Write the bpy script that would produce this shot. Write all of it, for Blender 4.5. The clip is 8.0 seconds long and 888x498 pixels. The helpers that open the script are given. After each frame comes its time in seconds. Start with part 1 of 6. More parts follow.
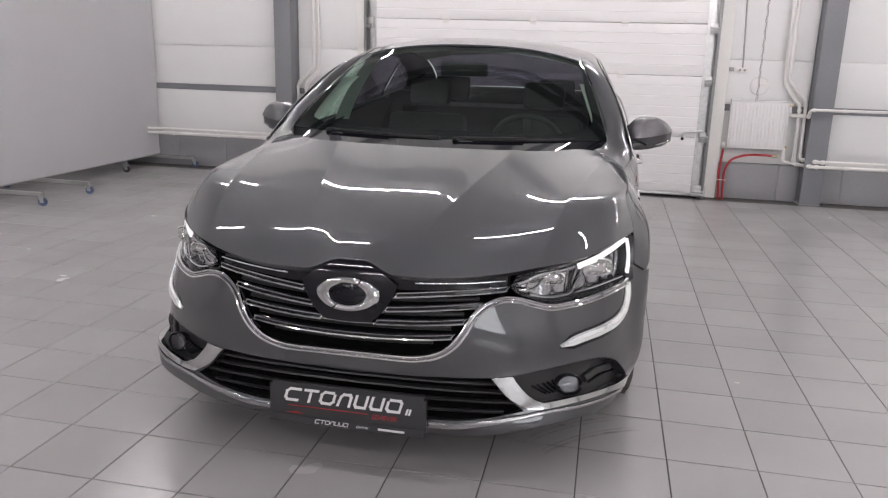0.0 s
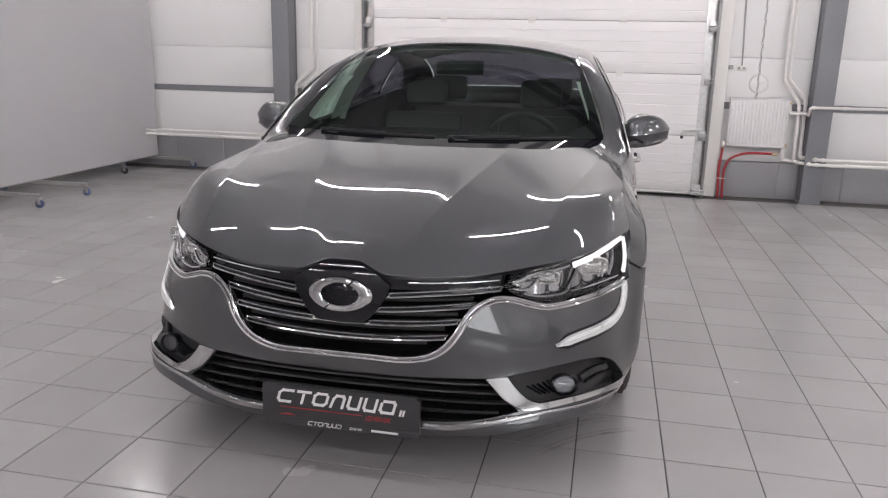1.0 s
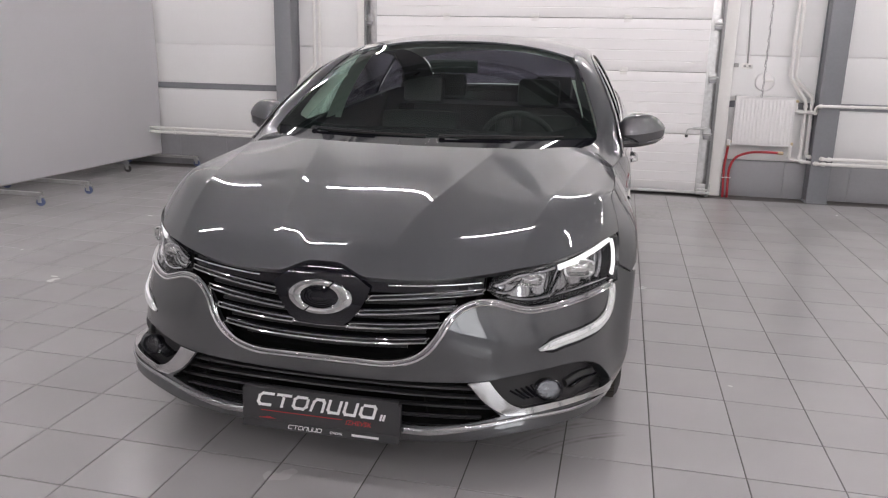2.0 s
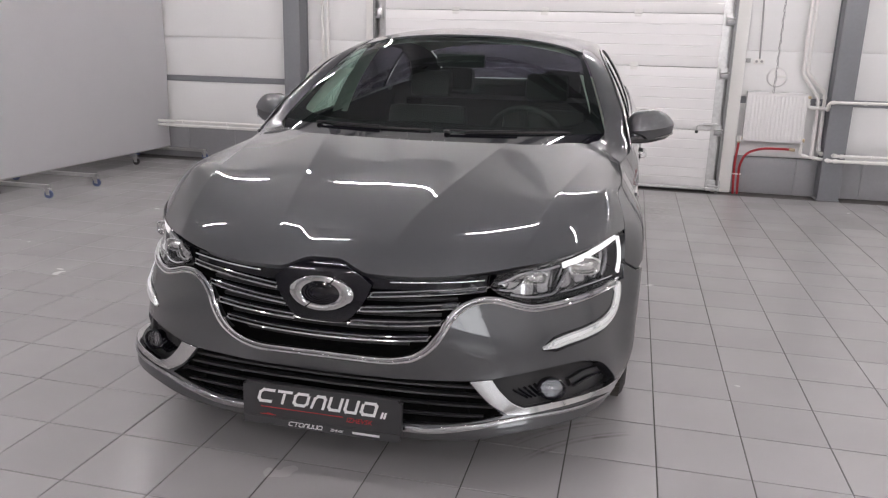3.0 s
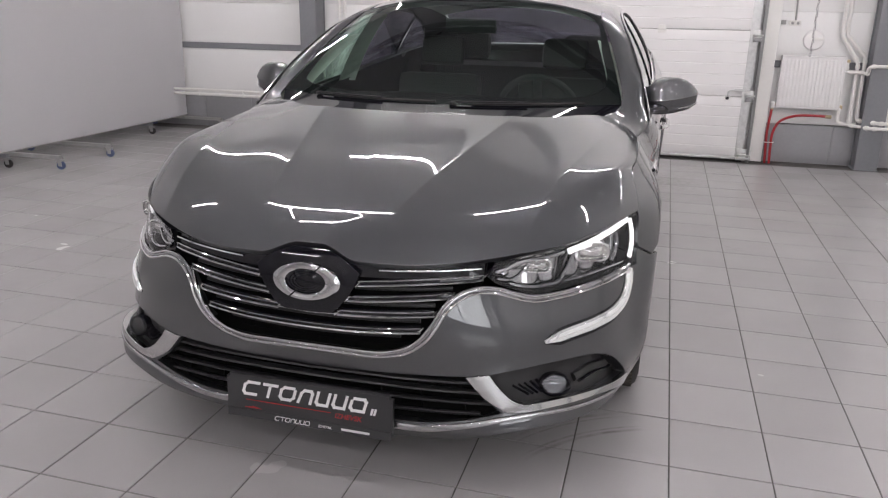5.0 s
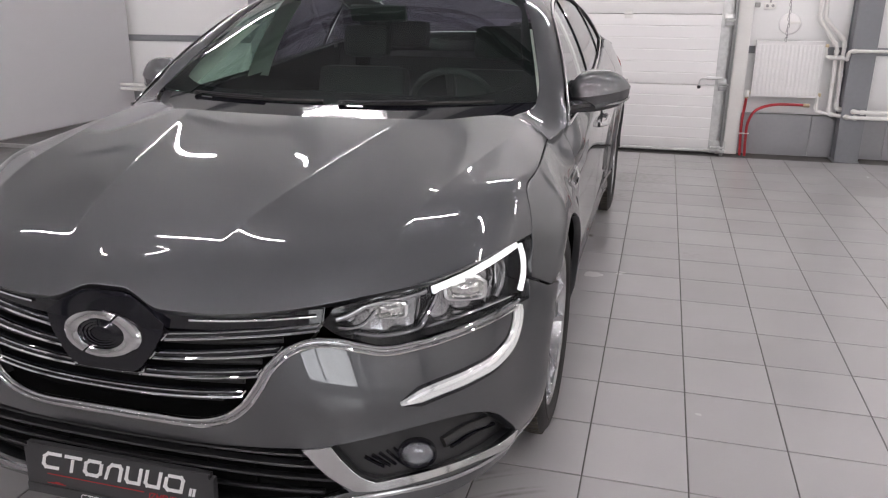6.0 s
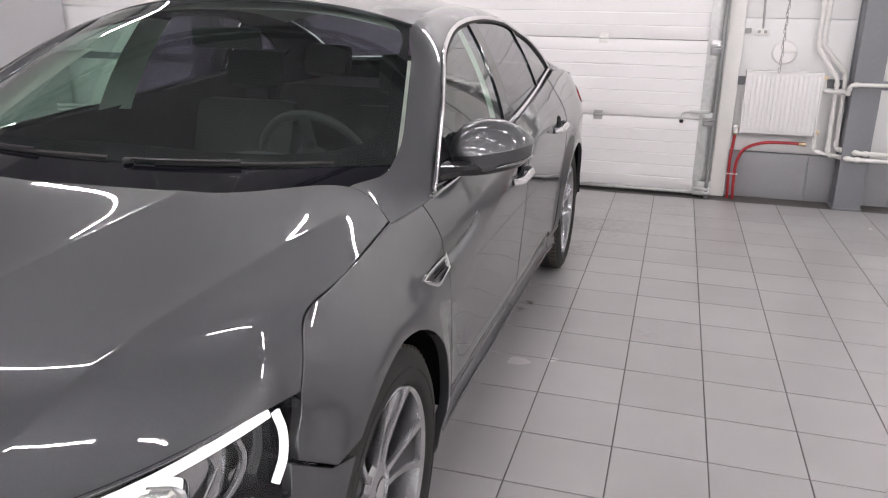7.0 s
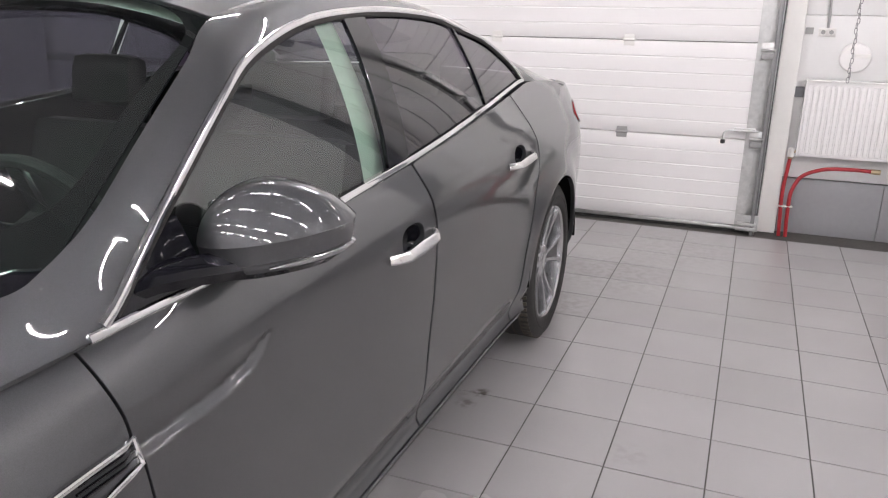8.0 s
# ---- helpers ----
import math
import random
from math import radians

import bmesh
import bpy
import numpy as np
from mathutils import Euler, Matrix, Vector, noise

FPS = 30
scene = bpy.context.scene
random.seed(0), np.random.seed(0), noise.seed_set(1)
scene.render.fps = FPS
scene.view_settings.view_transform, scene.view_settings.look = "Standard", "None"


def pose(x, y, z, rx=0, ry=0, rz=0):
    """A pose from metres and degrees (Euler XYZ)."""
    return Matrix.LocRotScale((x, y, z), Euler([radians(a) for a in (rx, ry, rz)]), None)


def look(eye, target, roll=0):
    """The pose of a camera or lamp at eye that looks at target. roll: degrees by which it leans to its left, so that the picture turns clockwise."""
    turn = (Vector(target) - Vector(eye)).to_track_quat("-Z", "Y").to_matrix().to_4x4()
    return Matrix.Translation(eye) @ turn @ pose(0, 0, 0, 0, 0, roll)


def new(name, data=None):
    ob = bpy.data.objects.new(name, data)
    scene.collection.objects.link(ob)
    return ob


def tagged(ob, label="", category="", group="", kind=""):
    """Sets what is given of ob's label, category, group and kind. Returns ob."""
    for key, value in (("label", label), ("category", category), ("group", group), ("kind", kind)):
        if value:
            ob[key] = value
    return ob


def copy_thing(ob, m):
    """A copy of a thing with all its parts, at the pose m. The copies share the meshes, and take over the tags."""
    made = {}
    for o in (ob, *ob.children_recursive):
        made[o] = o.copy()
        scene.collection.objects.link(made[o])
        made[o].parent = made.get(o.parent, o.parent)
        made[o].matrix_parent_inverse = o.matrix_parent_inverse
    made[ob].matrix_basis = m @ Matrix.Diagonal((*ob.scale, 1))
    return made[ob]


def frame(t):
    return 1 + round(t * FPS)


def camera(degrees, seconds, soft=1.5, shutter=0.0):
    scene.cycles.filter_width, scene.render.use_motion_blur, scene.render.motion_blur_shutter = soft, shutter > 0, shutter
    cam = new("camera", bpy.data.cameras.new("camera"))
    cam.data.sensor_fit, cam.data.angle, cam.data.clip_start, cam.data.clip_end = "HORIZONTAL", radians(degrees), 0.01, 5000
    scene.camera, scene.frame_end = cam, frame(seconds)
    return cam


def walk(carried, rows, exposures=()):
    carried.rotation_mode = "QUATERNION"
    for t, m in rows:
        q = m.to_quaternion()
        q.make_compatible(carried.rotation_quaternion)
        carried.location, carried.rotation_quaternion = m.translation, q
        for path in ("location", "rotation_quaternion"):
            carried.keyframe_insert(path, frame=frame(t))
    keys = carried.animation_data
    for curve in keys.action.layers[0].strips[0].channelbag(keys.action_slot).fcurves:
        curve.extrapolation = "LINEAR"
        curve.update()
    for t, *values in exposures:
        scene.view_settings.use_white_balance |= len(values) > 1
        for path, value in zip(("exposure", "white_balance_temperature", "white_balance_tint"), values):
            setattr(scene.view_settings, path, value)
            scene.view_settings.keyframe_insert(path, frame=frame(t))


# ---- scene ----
cam = camera(60.3, 8.0, 1.2)
PATH = [
    (0, (-0.034, -0.027, 1.355), (-0.427, 1.871, 0.863), 1.6),
    (0.5, (-0.03, -0.018, 1.354), (-0.421, 1.88, 0.861), 1.5),
    (1, (-0.014, 0.003, 1.345), (-0.411, 1.901, 0.854), 1.3),
    (1.5, (0.036, 0.038, 1.349), (-0.373, 1.933, 0.856), 1.2),
    (3, (0.078, 0.097, 1.35), (-0.369, 1.978, 0.838), 1.5),
    (3.5, (0.035, 0.111, 1.351), (-0.409, 1.99, 0.827), 1.7),
    (4, (0.011, 0.104, 1.351), (-0.438, 1.977, 0.813), 1.9),
    (4.2, (0.016, 0.109, 1.354), (-0.445, 1.976, 0.805), 1.9),
    (5.3, (0.212, 0.413, 1.359), (-0.305, 2.245, 0.746), 0.8),
    (5.5, (0.277, 0.492, 1.353), (-0.233, 2.324, 0.734), 0.8),
    (6, (0.384, 0.829, 1.349), (-0.124, 2.659, 0.723), 0.2),
    (6.5, (0.491, 1.257, 1.351), (0.009, 3.099, 0.738), 1.0),
    (7, (0.65, 1.712, 1.371), (0.11, 3.546, 0.784), 1.1),
    (7.5, (0.758, 2.252, 1.36), (0.152, 4.069, 0.783), 1.4),
    (8, (0.858, 2.808, 1.349), (0.157, 4.587, 0.764), 1.0),
]
walk(cam, [(t, look(eye, target, roll)) for t, eye, target, roll in PATH],
     [(0, 0.0), (5.5, 0.05), (6.5, 0.14), (7.5, 0.32), (8, 0.34)])


# ---- light: LED tubes under the ceiling light the hall; the world is only a faint grey ----
world = bpy.data.worlds.new("hall_world")
scene.world = world
world.use_nodes = True
world.node_tree.nodes["Background"].inputs[0].default_value = (0.6, 0.62, 0.65, 1)
world.node_tree.nodes["Background"].inputs[1].default_value = 0.02
TUBE_POWER = 146.0
scene.view_settings.exposure = 0.0
day = bpy.data.lights.new("window_light", "AREA")
day.shape, day.size, day.size_y, day.energy, day.color = "RECTANGLE", 3.0, 1.6, 45.0, (1.0, 1.0, 1.02)
new("window_light", day).matrix_world = look((3.7, -5.46, 1.75), (2.2, 2.0, 0.8))


# ---- materials ----
def mat(name, colour, rough=0.5, metal=0.0, grain=0.0, grain_size=40.0, bump=0.0, bump_size=200.0, vary=0.0, coat=0.0, rough_vary=0.0, specular=0.5):
    """A surface with stains at one scale and grain at another."""
    m = bpy.data.materials.new(name)
    m.use_nodes = True
    nt = m.node_tree
    b = nt.nodes["Principled BSDF"]
    b.inputs["Base Color"].default_value = (*colour, 1)
    b.inputs["Roughness"].default_value = rough
    b.inputs["Metallic"].default_value = metal
    b.inputs["Coat Weight"].default_value = coat
    b.inputs["Coat Roughness"].default_value = 0.02
    b.inputs["Specular IOR Level"].default_value = specular
    if grain or bump or vary or rough_vary:
        co = nt.nodes.new("ShaderNodeTexCoord")
        fine = nt.nodes.new("ShaderNodeTexNoise")
        fine.inputs["Scale"].default_value, fine.inputs["Detail"].default_value = grain_size, 6
        broad = nt.nodes.new("ShaderNodeTexNoise")
        broad.inputs["Scale"].default_value, broad.inputs["Detail"].default_value = 1.7, 4
        nt.links.new(co.outputs["Object"], fine.inputs["Vector"])
        nt.links.new(co.outputs["Object"], broad.inputs["Vector"])
        mix = nt.nodes.new("ShaderNodeMath")
        mix.operation = "MULTIPLY_ADD"
        mix.inputs[1].default_value, mix.inputs[2].default_value = grain * 2, 1 - grain
        nt.links.new(fine.outputs["Fac"], mix.inputs[0])
        mix2 = nt.nodes.new("ShaderNodeMath")
        mix2.operation = "MULTIPLY_ADD"
        mix2.inputs[1].default_value, mix2.inputs[2].default_value = vary * 2, 1 - vary
        nt.links.new(broad.outputs["Fac"], mix2.inputs[0])
        prod = nt.nodes.new("ShaderNodeMath")
        prod.operation = "MULTIPLY"
        nt.links.new(mix.outputs[0], prod.inputs[0])
        nt.links.new(mix2.outputs[0], prod.inputs[1])
        col = nt.nodes.new("ShaderNodeVectorMath")
        col.operation = "SCALE"
        col.inputs[0].default_value = colour
        nt.links.new(prod.outputs[0], col.inputs["Scale"])
        nt.links.new(col.outputs[0], b.inputs["Base Color"])
        if rough_vary:
            rr = nt.nodes.new("ShaderNodeMapRange")
            rr.inputs["From Min"].default_value, rr.inputs["From Max"].default_value = 0.3, 0.7
            rr.inputs["To Min"].default_value, rr.inputs["To Max"].default_value = rough - rough_vary, rough + rough_vary
            nt.links.new(broad.outputs["Fac"], rr.inputs["Value"])
            nt.links.new(rr.outputs[0], b.inputs["Roughness"])
        if bump:
            rel = nt.nodes.new("ShaderNodeTexNoise")
            rel.inputs["Scale"].default_value, rel.inputs["Detail"].default_value = bump_size, 3
            nt.links.new(co.outputs["Object"], rel.inputs["Vector"])
            bm_ = nt.nodes.new("ShaderNodeBump")
            bm_.inputs["Strength"].default_value, bm_.inputs["Distance"].default_value = bump, 0.002
            nt.links.new(rel.outputs["Fac"], bm_.inputs["Height"])
            nt.links.new(bm_.outputs[0], b.inputs["Normal"])
    return m


def glow(name, colour, strength):
    m = bpy.data.materials.new(name)
    m.use_nodes = True
    b = m.node_tree.nodes["Principled BSDF"]
    b.inputs["Base Color"].default_value = (0.8, 0.8, 0.8, 1)
    b.inputs["Emission Color"].default_value = (*colour, 1)
    b.inputs["Emission Strength"].default_value = strength
    return m


def glass(name, tint, rough=0.0, ior=1.5):
    """A thin pane: light passes straight through, tinted; the rest mirrors by angle."""
    m = bpy.data.materials.new(name)
    m.use_nodes = True
    nt = m.node_tree
    nt.nodes.remove(nt.nodes["Principled BSDF"])
    out = nt.nodes["Material Output"]
    clear = nt.nodes.new("ShaderNodeBsdfTransparent")
    clear.inputs[0].default_value = (*tint, 1)
    shine = nt.nodes.new("ShaderNodeBsdfGlossy")
    shine.inputs["Roughness"].default_value = rough
    shine.inputs["Color"].default_value = (1, 1, 1, 1)
    edge = nt.nodes.new("ShaderNodeLayerWeight")
    edge.inputs["Blend"].default_value = 0.5
    steep = nt.nodes.new("ShaderNodeMath")
    steep.operation = "POWER"
    steep.inputs[1].default_value = 5.0
    nt.links.new(edge.outputs["Facing"], steep.inputs[0])
    fres = nt.nodes.new("ShaderNodeMath")
    fres.operation = "MULTIPLY_ADD"
    base = 2 * ((ior - 1) / (ior + 1)) ** 2
    fres.inputs[1].default_value, fres.inputs[2].default_value = 0.95 - base, base
    nt.links.new(steep.outputs[0], fres.inputs[0])
    mix = nt.nodes.new("ShaderNodeMixShader")
    nt.links.new(fres.outputs[0], mix.inputs[0])
    nt.links.new(clear.outputs[0], mix.inputs[1])
    nt.links.new(shine.outputs[0], mix.inputs[2])
    nt.links.new(mix.outputs[0], out.inputs["Surface"])
    return m


def paint_material():
    """Grey metallic paint: fine flakes under a clear coat."""
    m = bpy.data.materials.new("grey_metallic_paint")
    m.use_nodes = True
    nt = m.node_tree
    b = nt.nodes["Principled BSDF"]
    co = nt.nodes.new("ShaderNodeTexCoord")
    vor = nt.nodes.new("ShaderNodeTexVoronoi")
    vor.inputs["Scale"].default_value = 1400
    nt.links.new(co.outputs["Object"], vor.inputs["Vector"])
    ramp = nt.nodes.new("ShaderNodeMapRange")
    ramp.inputs["To Min"].default_value, ramp.inputs["To Max"].default_value = 0.86, 1.12
    nt.links.new(vor.outputs["Color"], ramp.inputs["Value"])
    broad = nt.nodes.new("ShaderNodeTexNoise")
    broad.inputs["Scale"].default_value = 3.0
    nt.links.new(co.outputs["Object"], broad.inputs["Vector"])
    dust = nt.nodes.new("ShaderNodeMapRange")
    dust.inputs["To Min"].default_value, dust.inputs["To Max"].default_value = 0.006, 0.014
    nt.links.new(broad.outputs["Fac"], dust.inputs["Value"])
    col = nt.nodes.new("ShaderNodeVectorMath")
    col.operation = "SCALE"
    col.inputs[0].default_value = PAINT
    nt.links.new(ramp.outputs[0], col.inputs["Scale"])
    nt.links.new(col.outputs[0], b.inputs["Base Color"])
    b.inputs["Metallic"].default_value = 0.9
    b.inputs["Specular IOR Level"].default_value = 0.0
    b.inputs["Roughness"].default_value = 0.46
    b.inputs["Coat Weight"].default_value = 1.0
    b.inputs["Coat IOR"].default_value = 1.78
    nt.links.new(dust.outputs[0], b.inputs["Coat Roughness"])
    return m


PAINT = (0.0850, 0.0882, 0.0935)
paint = paint_material()
black_gloss = mat("black_gloss_plastic", (0.006, 0.006, 0.009), 0.05)
black_matt = mat("black_textured_plastic", (0.016, 0.016, 0.017), 0.45, grain=0.2, grain_size=500, bump=0.3, bump_size=900)
cavity = mat("dark_inner_plastic", (0.004, 0.004, 0.004), 0.8, grain=0.2, specular=0.1)
tread_mat = mat("dusty_tread_rubber", (0.055, 0.048, 0.038), 0.85, grain=0.4, grain_size=30, vary=0.5)
border_black = mat("black_glass_print", (0.010, 0.010, 0.011), 0.9, grain=0.1, specular=0.0)
rubber = mat("tyre_rubber", (0.022, 0.021, 0.020), 0.75, grain=0.25, grain_size=90, bump=0.3, bump_size=400, vary=0.3)
chrome = mat("chrome", (0.80, 0.80, 0.80), 0.05, 1.0, rough_vary=0.02)
satin = mat("satin_metal", (0.48, 0.48, 0.49), 0.22, 1.0, grain=0.05)
alloy = mat("silver_alloy", (0.55, 0.55, 0.56), 0.25, 1.0, grain=0.06, vary=0.1)
alloy_dark = mat("dark_painted_alloy", (0.045, 0.045, 0.05), 0.3, 0.6, coat=0.5)
steel = mat("brake_steel", (0.10, 0.098, 0.095), 0.35, 1.0, grain=0.2, vary=0.2)
pane_clear = glass("clear_lens", (0.97, 0.97, 0.98), ior=1.32)
pane_tint = glass("green_tinted_glass", (0.60, 0.745, 0.675), ior=1.62)
pane_dark = glass("smoked_privacy_glass", (0.16, 0.13, 0.19), ior=1.55)
drl_glow = glow("daylight_strip", (1.0, 1.0, 1.0), 1.05)
lens_mat = mat("clear_lamp_optic", (0.86, 0.86, 0.83), 0.05, 0.95, coat=1.0, bump=1.0, bump_size=90)
marker_mat = mat("bright_light_bar", (0.86, 0.86, 0.86), 0.10, 0.9)
marker_mat.node_tree.nodes["Principled BSDF"].inputs["Emission Color"].default_value = (1, 1, 1, 1)
marker_mat.node_tree.nodes["Principled BSDF"].inputs["Emission Strength"].default_value = 0.22
lamp_grey = mat("lamp_reflector", (0.5, 0.5, 0.505), 0.14, 1.0)
fog_grey = mat("fog_lamp_reflector", (0.20, 0.20, 0.205), 0.22, 1.0, grain=0.1, grain_size=150)
handle_chrome = mat("soft_chrome", (0.74, 0.74, 0.74), 0.20, 1.0, rough_vary=0.04)
badge_metal = mat("brushed_badge_chrome", (0.60, 0.60, 0.60), 0.12, 1.0, grain=0.05, rough_vary=0.03)
blade_chrome = mat("shaded_chrome", (0.42, 0.42, 0.43), 0.10, 1.0, rough_vary=0.03)
leather = mat("dark_leather", (0.020, 0.021, 0.021), 0.6, grain=0.1, grain_size=200, vary=0.1)
dash_mat = mat("soft_dashboard", (0.022, 0.024, 0.025), 0.55, grain=0.1, grain_size=200, vary=0.1)
pillar_trim = mat("pale_pillar_trim", (0.70, 0.71, 0.66), 0.8, grain=0.1)
red_lens = mat("red_lens", (0.30, 0.01, 0.012), 0.08, coat=1.0)

tile_mat = mat("grey_floor_tile", (0.40, 0.39, 0.39), 0.22, grain=0.06, grain_size=260, bump=0.10, bump_size=70, vary=0.10, rough_vary=0.06)
nt = tile_mat.node_tree
where = nt.nodes.new("ShaderNodeNewGeometry")
for n in [n for n in nt.nodes if n.type == "TEX_NOISE"]:
    nt.links.new(where.outputs["Position"], n.inputs["Vector"])


def node_math(tree, kind, a, b=0.0, c=0.0):
    n = tree.nodes.new("ShaderNodeMath")
    n.operation = kind
    for k, x in enumerate((a, b, c)):
        if isinstance(x, (int, float)):
            n.inputs[k].default_value = x
        else:
            tree.links.new(x, n.inputs[k])
    return n.outputs[0]


def gap_to(tree, point):
    n = tree.nodes.new("ShaderNodeVectorMath")
    n.operation = "DISTANCE"
    tree.links.new(where.outputs["Position"], n.inputs[0])
    n.inputs[1].default_value = point
    return n.outputs["Value"]


def soft_spot(tree, gap, r0, r1):
    """1 within r0, 0 past r1."""
    n = tree.nodes.new("ShaderNodeMapRange")
    n.interpolation_type = "SMOOTHSTEP"
    n.inputs["From Min"].default_value, n.inputs["From Max"].default_value = r0, r1
    n.inputs["To Min"].default_value, n.inputs["To Max"].default_value = 1.0, 0.0
    tree.links.new(gap, n.inputs["Value"])
    return n.outputs[0]


# tyre scuffs in arcs before the car, oily smudges by the sill, tread dust towards the door
rough_edge = nt.nodes.new("ShaderNodeTexNoise")
rough_edge.inputs["Scale"].default_value, rough_edge.inputs["Detail"].default_value = 26.0, 5
nt.links.new(where.outputs["Position"], rough_edge.inputs["Vector"])
ragged = nt.nodes.new("ShaderNodeMapRange")
ragged.inputs["From Min"].default_value, ragged.inputs["From Max"].default_value = 0.42, 0.62
nt.links.new(rough_edge.outputs["Fac"], ragged.inputs["Value"])
dirt = None
arc_gap = gap_to(nt, (0.411, 2.078, 0.0))
arc_lot = soft_spot(nt, gap_to(nt, (-0.03, 2.60, 0.0)), 0.12, 0.27)
for radius, width, depth in ((0.679, 0.012, 0.5), (0.70, 0.008, 0.35), (0.795, 0.014, 0.35), (0.77, 0.007, 0.25)):
    band = soft_spot(nt, node_math(nt, "ABSOLUTE", node_math(nt, "SUBTRACT", arc_gap, radius)), 0.001, width)
    band = node_math(nt, "MULTIPLY", node_math(nt, "MULTIPLY", band, arc_lot), node_math(nt, "MULTIPLY_ADD", ragged.outputs[0], depth * 0.7, depth * 0.3))
    dirt = band if dirt is None else node_math(nt, "MAXIMUM", dirt, band)
for x, y, r, depth in ((0.05, 5.262, 0.05, 0.8), (0.025, 5.165, 0.05, 0.5), (0.0, 5.21, 0.04, 0.4), (0.62, 5.05, 0.10, 0.12), (0.25, 6.9, 0.5, 0.16), (0.1, 6.3, 0.25, 0.2), (0.5, 7.5, 0.6, 0.10)):
    spot = node_math(nt, "MULTIPLY", soft_spot(nt, gap_to(nt, (x, y, 0.0)), r * 0.2, r), node_math(nt, "MULTIPLY", ragged.outputs[0], depth))
    dirt = node_math(nt, "MAXIMUM", dirt, spot)
info = nt.nodes.new("ShaderNodeObjectInfo")
isle = nt.nodes.new("ShaderNodeNewGeometry")
add = nt.nodes.new("ShaderNodeMath")
add.operation = "ADD"
nt.links.new(info.outputs["Random"], add.inputs[0])
nt.links.new(isle.outputs["Random Per Island"], add.inputs[1])
fr = nt.nodes.new("ShaderNodeMath")
fr.operation = "FRACT"
nt.links.new(add.outputs[0], fr.inputs[0])
rg = nt.nodes.new("ShaderNodeMapRange")
rg.inputs["To Min"].default_value, rg.inputs["To Max"].default_value = 0.95, 1.04
nt.links.new(fr.outputs[0], rg.inputs["Value"])
sc = nt.nodes.new("ShaderNodeVectorMath")
sc.operation = "SCALE"
bs = nt.nodes["Principled BSDF"]
nt.links.new(bs.inputs["Base Color"].links[0].from_socket, sc.inputs[0])
nt.links.new(rg.outputs[0], sc.inputs["Scale"])
grime = nt.nodes.new("ShaderNodeMix")
grime.data_type = "RGBA"
nt.links.new(dirt, grime.inputs["Factor"])
nt.links.new(sc.outputs[0], grime.inputs["A"])
grime.inputs["B"].default_value = (0.085, 0.072, 0.058, 1)
nt.links.new(grime.outputs["Result"], bs.inputs["Base Color"])
grout = mat("dark_grout", (0.085, 0.08, 0.075), 0.85, grain=0.3, grain_size=60, vary=0.3)
panel_white = mat("white_sandwich_panel", (0.76, 0.76, 0.75), 0.35, grain=0.02, vary=0.04, bump=0.05, bump_size=30)
door_white = mat("white_door_panel", (0.80, 0.79, 0.78), 0.38, grain=0.03, grain_size=300, vary=0.03, bump=0.2, bump_size=160)
column_grey = mat("grey_steel_paint", (0.21, 0.215, 0.23), 0.45, grain=0.08, vary=0.12, bump=0.05)
beam_grey = mat("dark_steel_paint", (0.07, 0.071, 0.076), 0.5, grain=0.08, vary=0.1)
plinth_grey = mat("grey_wall_tile", (0.29, 0.29, 0.30), 0.3, grain=0.06, vary=0.10)
dark_steel = mat("grey_track_steel", (0.27, 0.27, 0.27), 0.45, 0.5, grain=0.2, vary=0.2)
galvanised = mat("galvanised_steel", (0.55, 0.55, 0.54), 0.3, 0.9, grain=0.25, grain_size=30, vary=0.15)
plastic_white = mat("white_plastic", (0.78, 0.77, 0.74), 0.35, grain=0.03, vary=0.05)
enamel = mat("white_enamel", (0.82, 0.81, 0.80), 0.25, grain=0.02, vary=0.03)
red_pipe = mat("red_hose", (0.35, 0.018, 0.025), 0.4, grain=0.1, vary=0.1)
brass = mat("brass_fitting", (0.55, 0.45, 0.30), 0.3, 1.0, grain=0.1)
board_cloth = mat("white_board_sheet", (0.93, 0.925, 0.94), 0.55, grain=0.01, vary=0.02, bump=0.05, bump_size=5)
ceiling_mat = mat("grey_ceiling_sheet", (0.33, 0.332, 0.345), 0.6, grain=0.05, vary=0.1)
south_grey = mat("pale_wall_panel", (0.42, 0.42, 0.42), 0.5, grain=0.05, vary=0.1)
sky_glow = glow("daylight", (0.95, 1.0, 1.05), 1.0)
socket_grey = mat("grey_box_plastic", (0.35, 0.35, 0.34), 0.5)
tube_glow = glow("led_tube", (1.068, 1.0, 1.03), TUBE_POWER)


# ---- builders ----
def obj(name, bm, material, parent=None, label="", smooth=False, angle=None):
    me = bpy.data.meshes.new(name)
    bm.to_mesh(me)
    bm.free()
    if smooth:
        me.shade_smooth()
        if angle:
            me.set_sharp_from_angle(angle=radians(angle))
    if material:
        me.materials.append(material)
    ob = new(name, me)
    if parent:
        ob.parent = parent
    if label:
        ob["label"] = label
    return ob


def part(name, bm, material, parent, label="", smooth=True, angle=35):
    return obj(name, bm, material, parent, label, smooth, angle)


def thing(name, label, category, group="", kind=""):
    return tagged(new(name), label, category, group, kind)


